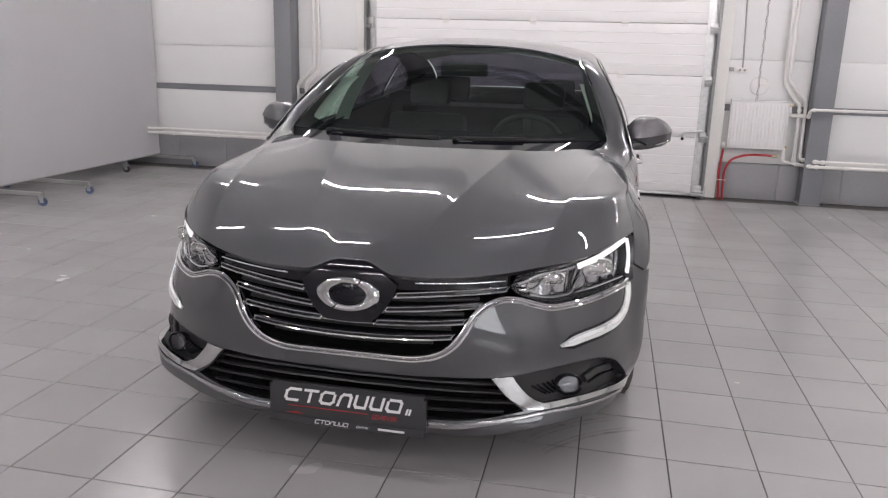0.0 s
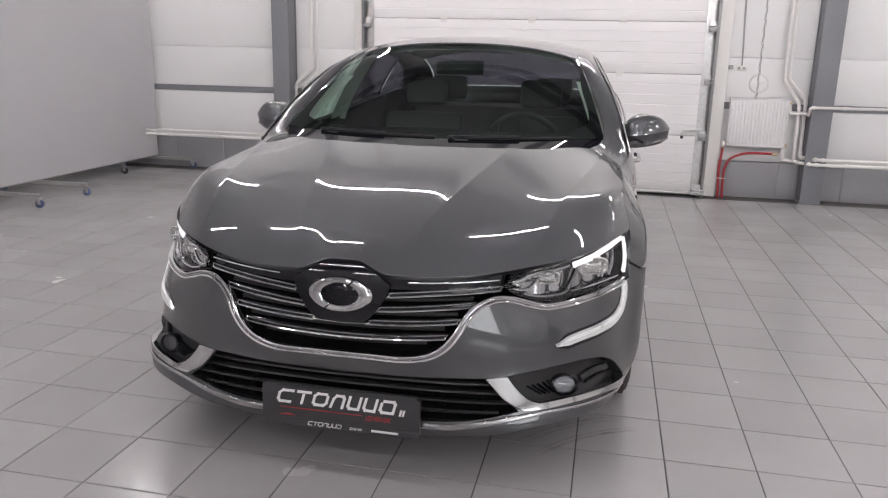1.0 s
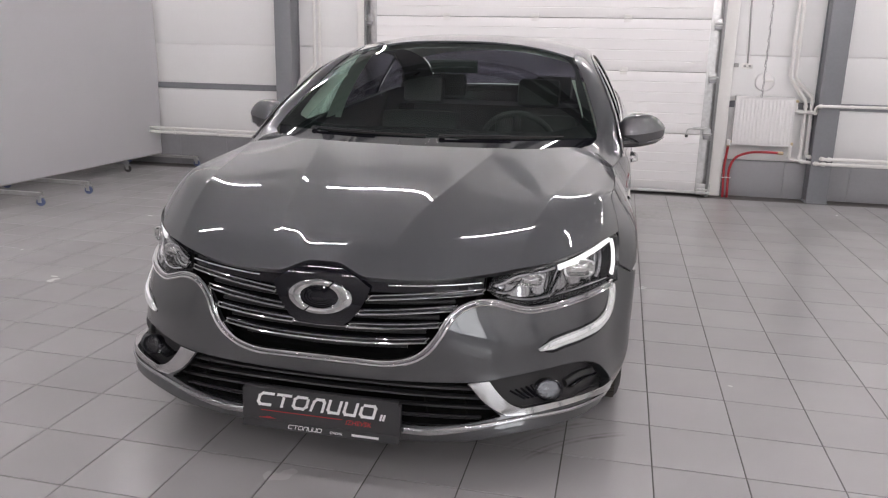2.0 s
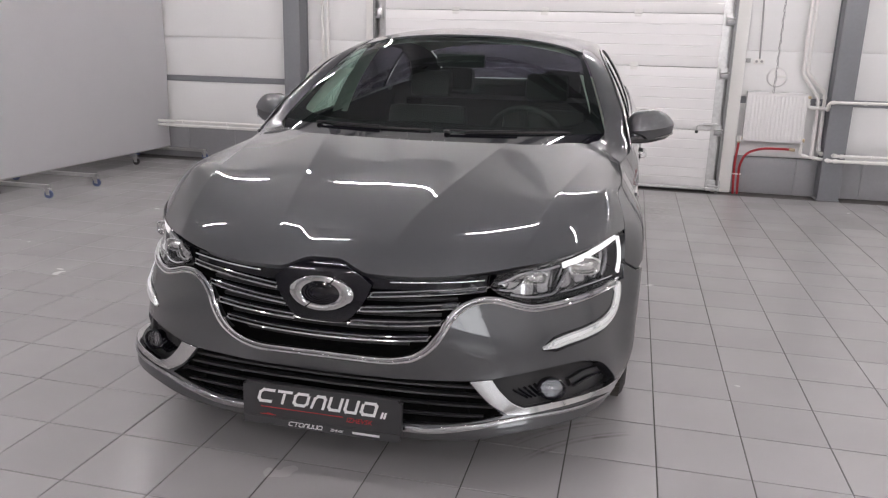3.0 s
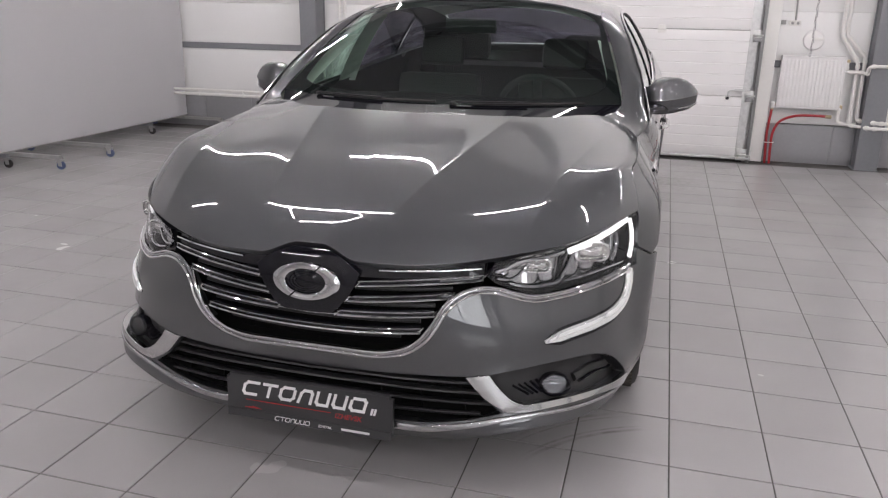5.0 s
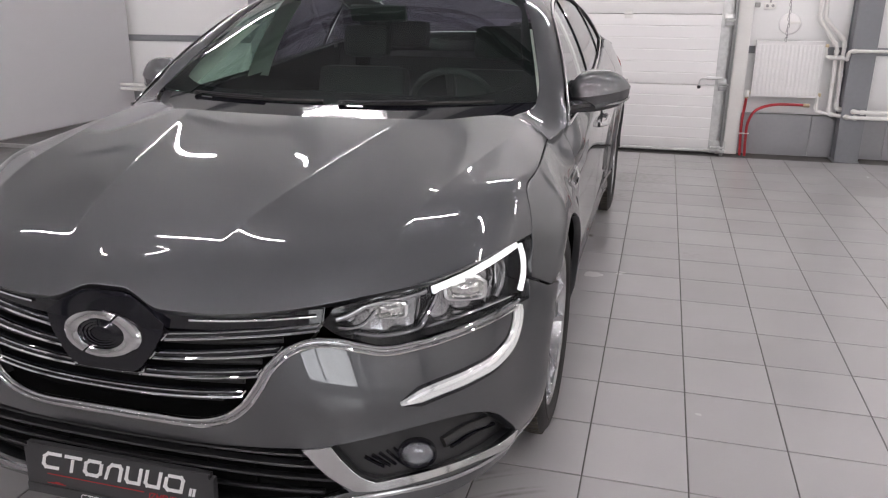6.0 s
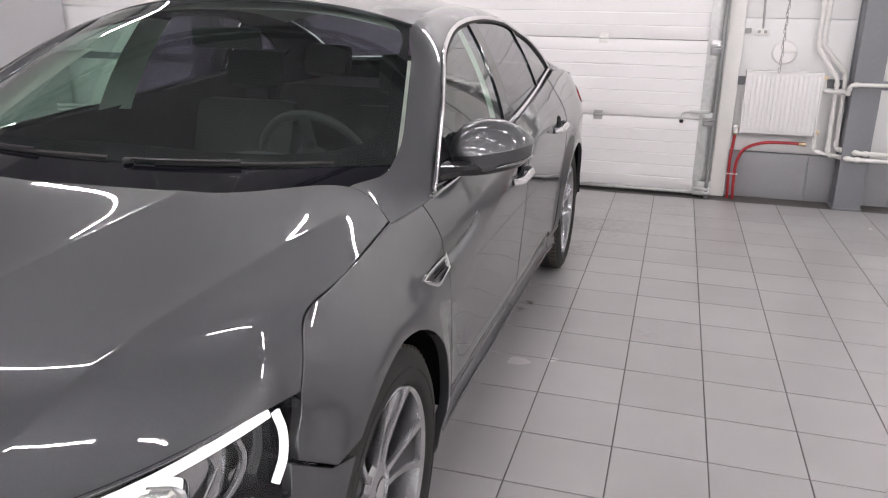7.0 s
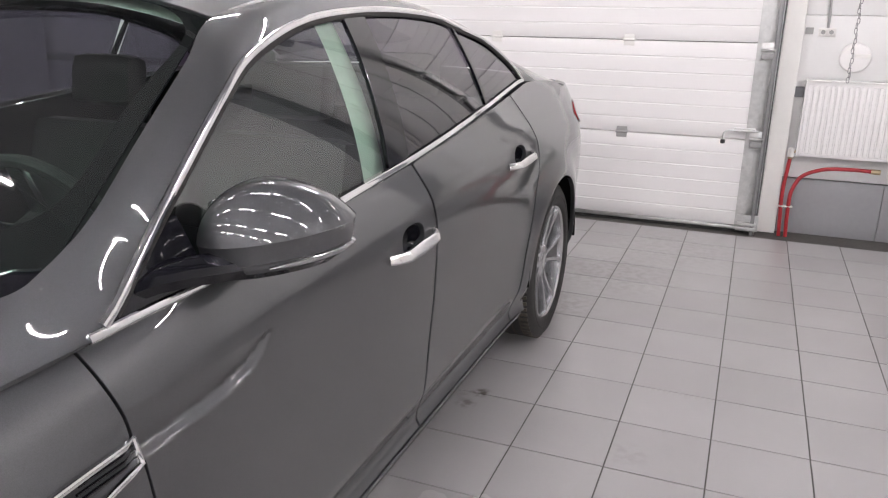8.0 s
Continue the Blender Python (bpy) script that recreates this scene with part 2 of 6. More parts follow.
def box(bm, x0, y0, z0, x1, y1, z1, bevel=0.0, m=None):
    vs = [bm.verts.new((x, y, z)) for x in (x0, x1) for y in (y0, y1) for z in (z0, z1)]
    fs = [bm.faces.new([vs[i] for i in f]) for f in ((0, 1, 3, 2), (4, 6, 7, 5), (0, 4, 5, 1), (2, 3, 7, 6), (0, 2, 6, 4), (1, 5, 7, 3))]
    if bevel:
        r = bmesh.ops.bevel(bm, geom=list({e for f in fs for e in f.edges}), offset=bevel, segments=2, affect="EDGES", profile=0.6)
        vs = list({v for f in r["faces"] for v in f.verts} | {v for v in vs if v.is_valid})
    if m is not None:
        bmesh.ops.transform(bm, matrix=m, verts=[v for v in vs if v.is_valid])
    return vs


def boxes(*rows, bevel=0.0):
    bm = bmesh.new()
    for r in rows:
        box(bm, *r, bevel=bevel)
    return bm


def tube(bm, points, radius, sides=12, closed=False, squash=1.0):
    """A round rod along points."""
    p = [Vector(q) for q in points]
    n, rings = len(p), []
    side = None
    for i in range(n):
        d = (p[(i + 1) % n] - p[i - 1]) if closed else (p[min(i + 1, n - 1)] - p[max(i - 1, 0)])
        d.normalize()
        if side is None:
            side = d.cross(Vector((0.13, 0.21, 0.97)))
            if side.length < 0.05:
                side = d.cross(Vector((1, 0, 0)))
        side = (side - d * side.dot(d)).normalized()
        up = d.cross(side)
        rings.append([bm.verts.new(p[i] + (side * math.cos(a) + up * math.sin(a) * squash) * radius) for a in [2 * math.pi * k / sides for k in range(sides)]])
    for i in range(n if closed else n - 1):
        a, b = rings[i], rings[(i + 1) % n]
        for k in range(sides):
            bm.faces.new((a[k], a[(k + 1) % sides], b[(k + 1) % sides], b[k]))
    if not closed:
        bm.faces.new(rings[0][::-1])
        bm.faces.new(rings[-1])
    return bm


def rounded(points, radius=0.05, steps=5):
    """A polyline with its corners rounded."""
    p = [Vector(q) for q in points]
    out = [p[0]]
    for a, b, c in zip(p, p[1:], p[2:]):
        r = min(radius, (a - b).length * 0.45, (c - b).length * 0.45)
        s, e = b + (a - b).normalized() * r, b + (c - b).normalized() * r
        for k in range(steps + 1):
            t = k / steps
            out.append(s * (1 - t) ** 2 + b * 2 * t * (1 - t) + e * t * t)
    return out + [p[-1]]


def lathe(bm, profile, sides=32, m=None, caps=True):
    """Turns (radius, height) pairs round the z axis."""
    rings = []
    for r, h in profile:
        rings.append([bm.verts.new((r * math.cos(2 * math.pi * k / sides), r * math.sin(2 * math.pi * k / sides), h)) for k in range(sides)])
    for a, b in zip(rings, rings[1:]):
        for k in range(sides):
            bm.faces.new((a[k], a[(k + 1) % sides], b[(k + 1) % sides], b[k]))
    if caps:
        bm.faces.new(rings[0][::-1])
        bm.faces.new(rings[-1])
    vs = [v for r in rings for v in r]
    if m is not None:
        bmesh.ops.transform(bm, matrix=m, verts=vs)
    return bm


def inside(pts, poly):
    """For each of many points: whether it lies within the polygon."""
    p, q = np.array(pts, float).reshape(-1, 2), np.array(poly, float)
    c = np.zeros(len(p), bool)
    for (x0, y0), (x1, y1) in zip(q, np.roll(q, -1, axis=0)):
        if y0 != y1:
            hit = ((y0 > p[:, 1]) != (y1 > p[:, 1])) & (p[:, 0] < (x1 - x0) * (p[:, 1] - y0) / (y1 - y0) + x0)
            c ^= hit
    return c


def dense(points, step, smooth=True, closed=True):
    """A closed outline with points every step; smooth: rounded through its points, else straight."""
    if smooth:
        at = spline(points, closed)
        n = max(24, int(sum(math.dist(a, b) for a, b in zip(points, points[1:] + points[:1])) / step))
        return [tuple(at(k / n)) for k in range(n if closed else n + 1)]
    out = []
    for a, b in zip(points, points[1:] + (points[:1] if closed else [])):
        n = max(1, int(math.dist(a, b) / step))
        out += [(a[0] + (b[0] - a[0]) * k / n, a[1] + (b[1] - a[1]) * k / n) for k in range(n)]
    return out if closed else out + [points[-1]]


def sheet(name, outline, at, material, parent, label="", grid=(0.03, 0.03), holes=(), lip=0.010, mirror=False, lift=0.0, seams=()):
    """A panel of the sheet at(a, b), cut along the outline and the holes in (a, b), with a turned-in edge; its mesh follows the seams."""
    outline, holes = [tuple(p) for p in outline], [[tuple(p) for p in h] for h in holes]
    loops = [outline] + holes
    pts, edges = [], []
    for lp in loops:
        k = len(pts)
        pts += lp
        edges += [(k + i, k + (i + 1) % len(lp)) for i in range(len(lp))]
    for line_ in seams:
        k = len(pts)
        pts += line_
        edges += [(k + i, k + i + 1) for i in range(len(line_) - 1)]
    xs, ys = [p[0] for p in outline], [p[1] for p in outline]
    near = np.array(pts)
    cand = np.array([(min(xs) + (i + 0.5 * (j % 2)) * grid[0], min(ys) + j * grid[1])
                     for i in range(int((max(xs) - min(xs)) / grid[0]) + 2) for j in range(int((max(ys) - min(ys)) / grid[1]) + 2)])
    ok = inside(cand, outline)
    for h in holes:
        ok &= ~inside(cand, h)
    cand = cand[ok]
    gap = np.full(len(cand), 9.0)
    for q in near:
        gap = np.minimum(gap, np.abs(cand[:, 0] - q[0]) / grid[0] + np.abs(cand[:, 1] - q[1]) / grid[1])
    pts += [tuple(c) for c in cand[gap > 0.35].tolist()]
    from mathutils.geometry import delaunay_2d_cdt
    vs, _, fs, ov, _, _ = delaunay_2d_cdt([Vector((p[0] / grid[0], p[1] / grid[1])) for p in pts], edges, [], 0, 1e-6)
    vs = [(v[0] * grid[0], v[1] * grid[1]) for v in vs]
    cen = [(sum(vs[i][0] for i in f) / 3, sum(vs[i][1] for i in f) / 3) for f in fs]
    ok = inside(cen, outline)
    for h in holes:
        ok &= ~inside(cen, h)
    keep = [f for f, k in zip(fs, ok) if k]

    ea, eb = grid[0] * 0.08, grid[1] * 0.08

    def frame_at(a, b):
        p = at(a, b)
        n = np.cross(at(a + ea, b) - at(a - ea, b), at(a, b + eb) - at(a, b - eb))
        return p, n / (np.linalg.norm(n) + 1e-12)
    both = [frame_at(v[0], v[1]) for v in vs]
    out = sum(np.dot(n, p - np.array((0, 2.4, 0.45))) for p, n in both)
    sign = 1 if out > 0 else -1
    flip = np.array((-1, 1, 1)) if mirror else np.array((1, 1, 1))
    co = [(p + n * sign * lift) * flip for p, n in both]
    no = [n * sign * flip for _, n in both]
    faces = []
    for f in keep:
        a, b, c = (co[i] for i in f)
        faces.append(tuple(f) if np.dot(np.cross(b - a, c - a), no[f[0]]) > 0 else tuple(f[::-1]))
    if lip:
        seen = {}
        for f in faces:
            for i, j in ((f[0], f[1]), (f[1], f[2]), (f[2], f[0])):
                seen[(i, j)] = True
        border = [(i, j) for i, j in seen if (j, i) not in seen]
        top, low = {}, {}
        acc = {}
        for i, j in border:
            d = np.cross(co[j] - co[i], no[i])
            d = d / (np.linalg.norm(d) + 1e-12)
            for k in (i, j):
                acc[k] = acc.get(k, 0) + d
        for k, d in acc.items():
            d = d / (np.linalg.norm(d) + 1e-12)
            r = min(lip * 0.3, 0.0025)
            top[k], low[k] = len(co), len(co) + 1
            co.append(co[k] + d * r * 0.6 - no[k] * r)
            no.append(d)
            co.append(co[k] + d * r * 0.6 - no[k] * lip)
            no.append(d)
        for i, j in border:
            faces.append((j, i, top[i], top[j]))
            faces.append((top[j], top[i], low[i], low[j]))
    me = bpy.data.meshes.new(name)
    me.from_pydata([tuple(c) for c in co], [], faces)
    me.shade_smooth()
    me.normals_split_custom_set_from_vertices([tuple(n) for n in no])
    me.materials.append(material)
    ob = new(name, me)
    ob.parent = parent
    if label:
        ob["label"] = label
    return ob


def strip(name, left, right, material, parent, label="", count=60, width=8, bulge=0.0, thick=0.006, mirror=False, out=None):
    """A band between two 3D curves, bulged along its normal, with a turned-in edge."""
    def at(a, b):
        p, q = np.array(left(b)), np.array(right(b))
        m = p + (q - p) * a
        if bulge:
            d = np.array(left(min(b + 0.01, 1))) - np.array(left(max(b - 0.01, 0)))
            n = np.cross(q - p, d)
            n = n / (np.linalg.norm(n) + 1e-9)
            o = m - np.array(out if out is not None else (0, 2.4, 0.45))
            m = m + n * math.copysign(bulge, float(np.dot(n, o))) * (1 - (2 * a - 1) ** 2)
        return m
    ring = [(0, k / count) for k in range(count)] + [(k / width, 1.0) for k in range(width)] + [(1, 1 - k / count) for k in range(count)] + [(1 - k / width, 0) for k in range(width)]
    return sheet(name, ring, at, material, parent, label, (1 / width, 1 / count), (), thick, mirror)


def ribbon(bm, points, normals, width, height, closed=False):
    """A raised bar of half-round section along points; normals give its outer side."""
    p = [Vector(q) for q in points]
    n = len(p)
    prof = [(-1, -0.6), (-1, 0.3), (-0.7, 0.8), (0, 1.0), (0.7, 0.8), (1, 0.3), (1, -0.6)]
    rings = []
    for i in range(n):
        d = (p[(i + 1) % n] - p[i - 1]) if closed else (p[min(i + 1, n - 1)] - p[max(i - 1, 0)])
        d.normalize()
        up = Vector(normals[i])
        up = (up - d * up.dot(d)).normalized()
        s = d.cross(up)
        w = width(i / (n - 1)) if callable(width) else width
        rings.append([bm.verts.new(p[i] + s * a * w / 2 + up * b * height) for a, b in prof])
    m = len(prof)
    for i in range(n if closed else n - 1):
        a, b = rings[i], rings[(i + 1) % n]
        for k in range(m):
            bm.faces.new((a[k], a[(k + 1) % m], b[(k + 1) % m], b[k]))
    if not closed:
        bm.faces.new(rings[0][::-1])
        bm.faces.new(rings[-1])
    bmesh.ops.recalc_face_normals(bm, faces=bm.faces[:])
    return bm


def words(name, text, size, material, m, parent=None, label="", shear=0.0, extrude=0.0008, width=1.0, align="LEFT"):
    cu = bpy.data.curves.new(name, "FONT")
    cu.body, cu.size, cu.shear, cu.extrude, cu.align_x = text, size, shear, extrude, align
    cu.resolution_u = 3
    tmp = bpy.data.objects.new(name + "_tmp", cu)
    scene.collection.objects.link(tmp)
    me = bpy.data.meshes.new_from_object(tmp.evaluated_get(bpy.context.evaluated_depsgraph_get()))
    bpy.data.objects.remove(tmp)
    bpy.data.curves.remove(cu)
    me.materials.clear()
    me.materials.append(material)
    me.transform(m @ Matrix.Diagonal((width, 1, 1, 1)))
    ob = new(name, me)
    if parent:
        ob.parent = parent
    if label:
        ob["label"] = label
    return ob


# ---- body form of the car, in its own metres: u across, v back from the nose, z up ----
def curve1(xs, ys):
    """Smooth monotone curve through (x, y)."""
    xs, ys = np.array(xs, float), np.array(ys, float)
    h = np.diff(xs)
    d = np.diff(ys) / h
    m = np.zeros(len(xs))
    m[0], m[-1] = d[0], d[-1]
    for i in range(1, len(xs) - 1):
        if d[i - 1] * d[i] > 0:
            w1, w2 = 2 * h[i] + h[i - 1], h[i] + 2 * h[i - 1]
            m[i] = (w1 + w2) / (w1 / d[i - 1] + w2 / d[i])

    xl, yl, hl, ml = xs.tolist(), ys.tolist(), h.tolist(), m.tolist()
    last = len(hl) - 1

    def at(x):
        x = min(max(x, xl[0]), xl[-1])
        i = last
        while i > 0 and x < xl[i]:
            i -= 1
        t = (x - xl[i]) / hl[i]
        return ((2 * t ** 3 - 3 * t * t + 1) * yl[i] + (t ** 3 - 2 * t * t + t) * hl[i] * ml[i]
                + (3 * t * t - 2 * t ** 3) * yl[i + 1] + (t ** 3 - t * t) * hl[i] * ml[i + 1])
    return at


def second(k, p):
    """Second derivatives of the natural cubic through p at knots k."""
    n = len(k)
    a, r = np.eye(n), np.zeros_like(p)
    for i in range(1, n - 1):
        h0, h1 = k[i] - k[i - 1], k[i + 1] - k[i]
        a[i, i - 1], a[i, i], a[i, i + 1] = h0, 2 * (h0 + h1), h1
        r[i] = 6 * ((p[i + 1] - p[i]) / h1 - (p[i] - p[i - 1]) / h0)
    return np.linalg.solve(a, r)


def fair(points):
    """A curve of even curvature through points; its parameter runs from 0 to 1 by chord length."""
    p = np.array(points, float)
    k = np.concatenate([[0], np.cumsum(np.linalg.norm(np.diff(p, axis=0), axis=1))])
    k = k / k[-1]
    m, kl, n = second(k, p), k.tolist(), len(p)

    def at(t):
        i = n - 2
        while i > 0 and t < kl[i]:
            i -= 1
        h = kl[i + 1] - kl[i]
        a, b = (kl[i + 1] - t) / h, (t - kl[i]) / h
        return a * p[i] + b * p[i + 1] + ((a ** 3 - a) * m[i] + (b ** 3 - b) * m[i + 1]) * h * h / 6
    return at


def fair1(xs, ys):
    """The same for y over x, held level past the ends."""
    k, p = np.array(xs, float), np.array(ys, float)
    m, kl, pl, n = second(k, p).tolist(), k.tolist(), p.tolist(), len(p)

    def at(t):
        t = min(max(t, kl[0]), kl[-1])
        i = n - 2
        while i > 0 and t < kl[i]:
            i -= 1
        h = kl[i + 1] - kl[i]
        a, b = (kl[i + 1] - t) / h, (t - kl[i]) / h
        return a * pl[i] + b * pl[i + 1] + ((a ** 3 - a) * m[i] + (b ** 3 - b) * m[i + 1]) * h * h / 6
    return at


def spline(points, closed=False, even=False):
    """A smooth curve through points of any dimension; its parameter runs from 0 to 1 by chord length."""
    p = np.array(points, float)
    if closed:
        p = np.vstack([p, p[:1]])
    n = len(p)
    k = np.concatenate([[0], np.cumsum(np.linalg.norm(np.diff(p, axis=0), axis=1) ** 0.75 + 1e-9)])
    k /= k[-1]
    if even:
        k = np.linspace(0, 1, n)
    m = np.zeros_like(p)
    for i in range(n):
        a, b = max(i - 1, 0), min(i + 1, n - 1)
        if closed and i in (0, n - 1):
            m[i] = (p[1] - p[-2]) / (k[1] + 1 - k[-2])
        elif a < i < b:
            ha, hb = k[i] - k[a], k[b] - k[i]
            m[i] = ((p[i] - p[a]) / ha * hb + (p[b] - p[i]) / hb * ha) / (ha + hb)
        else:
            m[i] = (p[b] - p[a]) / (k[b] - k[a])

    kl = k.tolist()

    def at(t):
        t = t % 1.0 if closed and not 0 <= t <= 1 else min(max(t, 0.0), 1.0)
        i = n - 2
        while i > 0 and t < kl[i]:
            i -= 1
        h = kl[i + 1] - kl[i]
        s = (t - kl[i]) / h
        return ((2 * s ** 3 - 3 * s * s + 1) * p[i] + (s ** 3 - 2 * s * s + s) * h * m[i]
                + (3 * s * s - 2 * s ** 3) * p[i + 1] + (s ** 3 - s * s) * h * m[i + 1])
    return at


VC, VR, LENGTH = 1.0, 3.85, 4.83
side_front = fair1([0.12, 0.18, 0.24, 0.34, 0.48, 0.60, 0.70, 0.76, 0.82, 0.87, 0.92, 0.97],
                    [0.84, 0.885, 0.908, 0.918, 0.926, 0.930, 0.922, 0.910, 0.888, 0.862, 0.825, 0.76])
side_door = curve1([0.12, 0.18, 0.235, 0.27, 0.36, 0.50, 0.64, 0.76, 0.84, 0.90, 0.95, 1.00, 1.05, 1.10, 1.15],
                   [0.80, 0.855, 0.897, 0.882, 0.904, 0.912, 0.922, 0.926, 0.918, 0.897, 0.872, 0.846, 0.815, 0.765, 0.69])
nose_v = fair1([0.10, 0.16, 0.20, 0.26, 0.36, 0.45, 0.52, 0.60, 0.66, 0.72, 0.78, 0.86, 0.97], [0.11, 0.06, 0.04, 0.06, 0.05, 0.035, 0.03, 0.035, 0.045, 0.07, 0.13, 0.28, 0.6])
nose_n = fair1([0.10, 0.20, 0.27, 0.36, 0.46, 0.577, 0.66, 0.76, 0.9], [3.6, 4.1, 4.2, 3.3, 2.9, 2.5, 2.4, 2.5, 2.5])
tail_v = fair1([0.15, 0.3, 0.5, 0.75, 0.95, 1.06, 1.12], [4.66, 4.78, 4.82, 4.79, 4.76, 4.77, 4.74])


shoulder_rise = fair1([1.6, 2.4, 3.0, 3.5, 4.2], [0.0, 0.046, 0.066, 0.055, 0.02])
belt = curve1([1.36, 1.6, 2.08, 2.42, 2.63, 3.17, 3.45, 3.67, 3.85, 4.08, 4.33, 4.8], [0.93, 0.934, 0.968, 0.991, 1.009, 1.061, 1.088, 1.104, 1.098, 1.078, 1.048, 1.01])


def half_width(v, z):
    """Half width of the side at (v, z), between the axles' planes."""
    t = min(max((v - 1.15) / 0.5, 0.0), 1.0)
    t = t * t * (3 - 2 * t)
    rise = shoulder_rise(v)
    zd = z - rise * min(max((z - 0.45) / 0.35, 0.0), 1.0)
    r = min(max((v - 3.0) / 0.6, 0.0), 1.0)
    r = r * r * (3 - 2 * r)
    w = side_front(z) * (1 - t) + (side_door(zd) + 0.006 * r) * t
    for hub, ahead in ((0.985, 0.016), (3.795, 0.0)):
        far = max(math.hypot(v - hub, z - 0.335) - 0.378, 0.0)
        if far < 0.25:
            low = min(max((z - 0.16) / 0.2, 0.0), 1.0)
            w += (0.026 + ahead * min(max((hub - v) / 0.3, 0.0), 1.0)) * math.exp(-(far / 0.085) ** 2) * low
    if 1.38 < v < 1.735 and 0.72 < z < 0.825:
        k = min(max((v - 1.40) / 0.33, 0.0), 1.0)
        foot = 0.742 + 0.024 * k + 0.055 * k ** 6
        t = min(max((z - foot) / 0.020, 0.0), 1.0)
        fall = min(max((0.824 - z) / max(0.824 - foot - 0.020, 0.004), 0.0), 1.0)
        w -= 0.013 * t * t * (3 - 2 * t) * fall ** 1.3 * min((0.824 - foot) / 0.06, 1.0) * min(max((v - 1.38) / 0.015, 0.0), 1.0)
    return w


def side_u(v, z):
    """Half width of the whole body at (v, z): the side, closed in a rounded nose and tail."""
    w = half_width(v, z)
    if v < VC:
        n = nose_n(z)
        k = min((VC - v) / (VC - nose_v(z)), 0.9999)
        return w * (1 - k ** n) ** (1 / n)
    if v > VR:
        k = min((v - VR) / (tail_v(z) - VR), 0.9999)
        return w * (1 - k ** 3.6) ** (1 / 3.6)
    return w


def nose(phi, z):
    """The nose at phi degrees round from its middle."""
    a = math.radians(phi)
    s, c = math.sin(abs(a)), math.cos(a)
    n = nose_n(z)
    r = (s ** n + c ** n) ** (-1 / n)
    v = VC - (VC - nose_v(z)) * r * c
    return np.array((math.copysign(half_width(v, z) * r * s, phi), v, z))


def flank(v, z):
    return np.array((side_u(v, z), v, z))


def arch_loft(mid, edge, pv=2.0, pz=2.2, pu=1.0):
    """A sheet between the middle line and the edge line: at(a, b), a from 0 in the middle to 1 at the edge, b along."""
    def at(a, b):
        m, e, k = mid(b), edge(b), abs(a)
        return np.array((e[0] * math.copysign(k ** pu, a), m[1] + (e[1] - m[1]) * k ** pv, m[2] + (e[2] - m[2]) * k ** pz))
    return at


def tail(phi, z):
    """The tail at phi degrees round from its middle."""
    a = math.radians(phi)
    s, c = math.sin(abs(a)), math.cos(a)
    r = (s ** 3.6 + c ** 3.6) ** (-1 / 3.6)
    v = VR + (tail_v(z) - VR) * r * c
    return np.array((math.copysign(half_width(v, z) * r * s, phi), v, z))


def phi_of(v, z):
    """The angle of nose() at which the flank point (v, z) lies."""
    n = nose_n(z)
    k = min(max((VC - v) / (VC - nose_v(z)), 0.0), 1.0)
    return math.degrees(math.atan2((1 - k ** n) ** (1 / n), k))


def glass_u(v, z):
    """Half width of the side windows at (v, z)."""
    h = z - 0.95
    return 0.872 - 0.26 * h - 0.60 * h * h - 0.024 * max(v - 2.6, 0) ** 2


def pane(v, z):
    return np.array((glass_u(v, z), v, z))


# ---- the hall: floor slab, walls, ceiling ----
TILE, TILE_X, TILE_Y = 0.305, 0.259, 2.5105
WALL_Y, XW, XE, YS, TOP = 8.25, -7.4, 5.6, -5.5, 4.9

floor = tagged(obj("floor", boxes((XW, YS, -0.25, XE, 8.6, -0.0035)), grout), "dark grout bed under the grey floor tiles", "floor", kind="structure")

wall_n = tagged(obj("wall_north", boxes((XW, 8.30, 0, -2.66, 8.5, TOP), (1.02, 8.30, 0, XE, 8.5, TOP), (-2.66, 8.30, 3.3, 1.02, 8.5, TOP)), panel_white),
                "white sandwich panel wall with grey plinth and girts", "wall", kind="structure")
for x0, x1 in ((XW, -2.66), (1.10, XE)):
    rows = [(0.372, 0.884), (0.952, 1.385), (1.389, 2.40), (2.404, 3.41), (3.414, TOP)]
    for z0, z1 in rows:
        part("wall_panel", boxes((x0, 8.25, z0, x1, 8.298, z1), bevel=0.002), panel_white, wall_n)
    part("girt", boxes((x0, 8.243, 0.886, x1, 8.296, 0.950), bevel=0.002), column_grey, wall_n, "grey painted horizontal girt")
    n = int((x1 - x0) / 0.6)
    for k in range(n + 1):
        a, b = x0 + k * 0.6, min(x0 + (k + 1) * 0.6, x1)
        if b - a > 0.05:
            part("plinth_tile", boxes((a + 0.0015, 8.236, 0.0, b - 0.0015, 8.296, 0.364), bevel=0.0015), plinth_grey, wall_n)
part("girt", boxes((XW, 8.185, 4.06, XE, 8.248, 4.26), bevel=0.003), column_grey, wall_n, "grey painted horizontal girt")
for x in (-2.74, 0.99):
    part("post", boxes((x, 8.13, 3.505, x + 0.11, 8.18, 4.26), bevel=0.003), column_grey, wall_n, "grey steel post above the door")
WX0, WX1, WZ0, WZ1 = 2.15, 5.25, 0.9, 2.6
tagged(obj("wall_south", boxes((XW, YS - 0.2, 0, WX0, YS, TOP), (WX1, YS - 0.2, 0, XE, YS, TOP), (WX0, YS - 0.2, 0, WX1, YS, WZ0), (WX0, YS - 0.2, WZ1, WX1, YS, TOP)), south_grey),
       "pale panel wall with one window", "wall", kind="structure")
win = thing("window_1", "daylight window in a grey frame", "window", kind="structure")
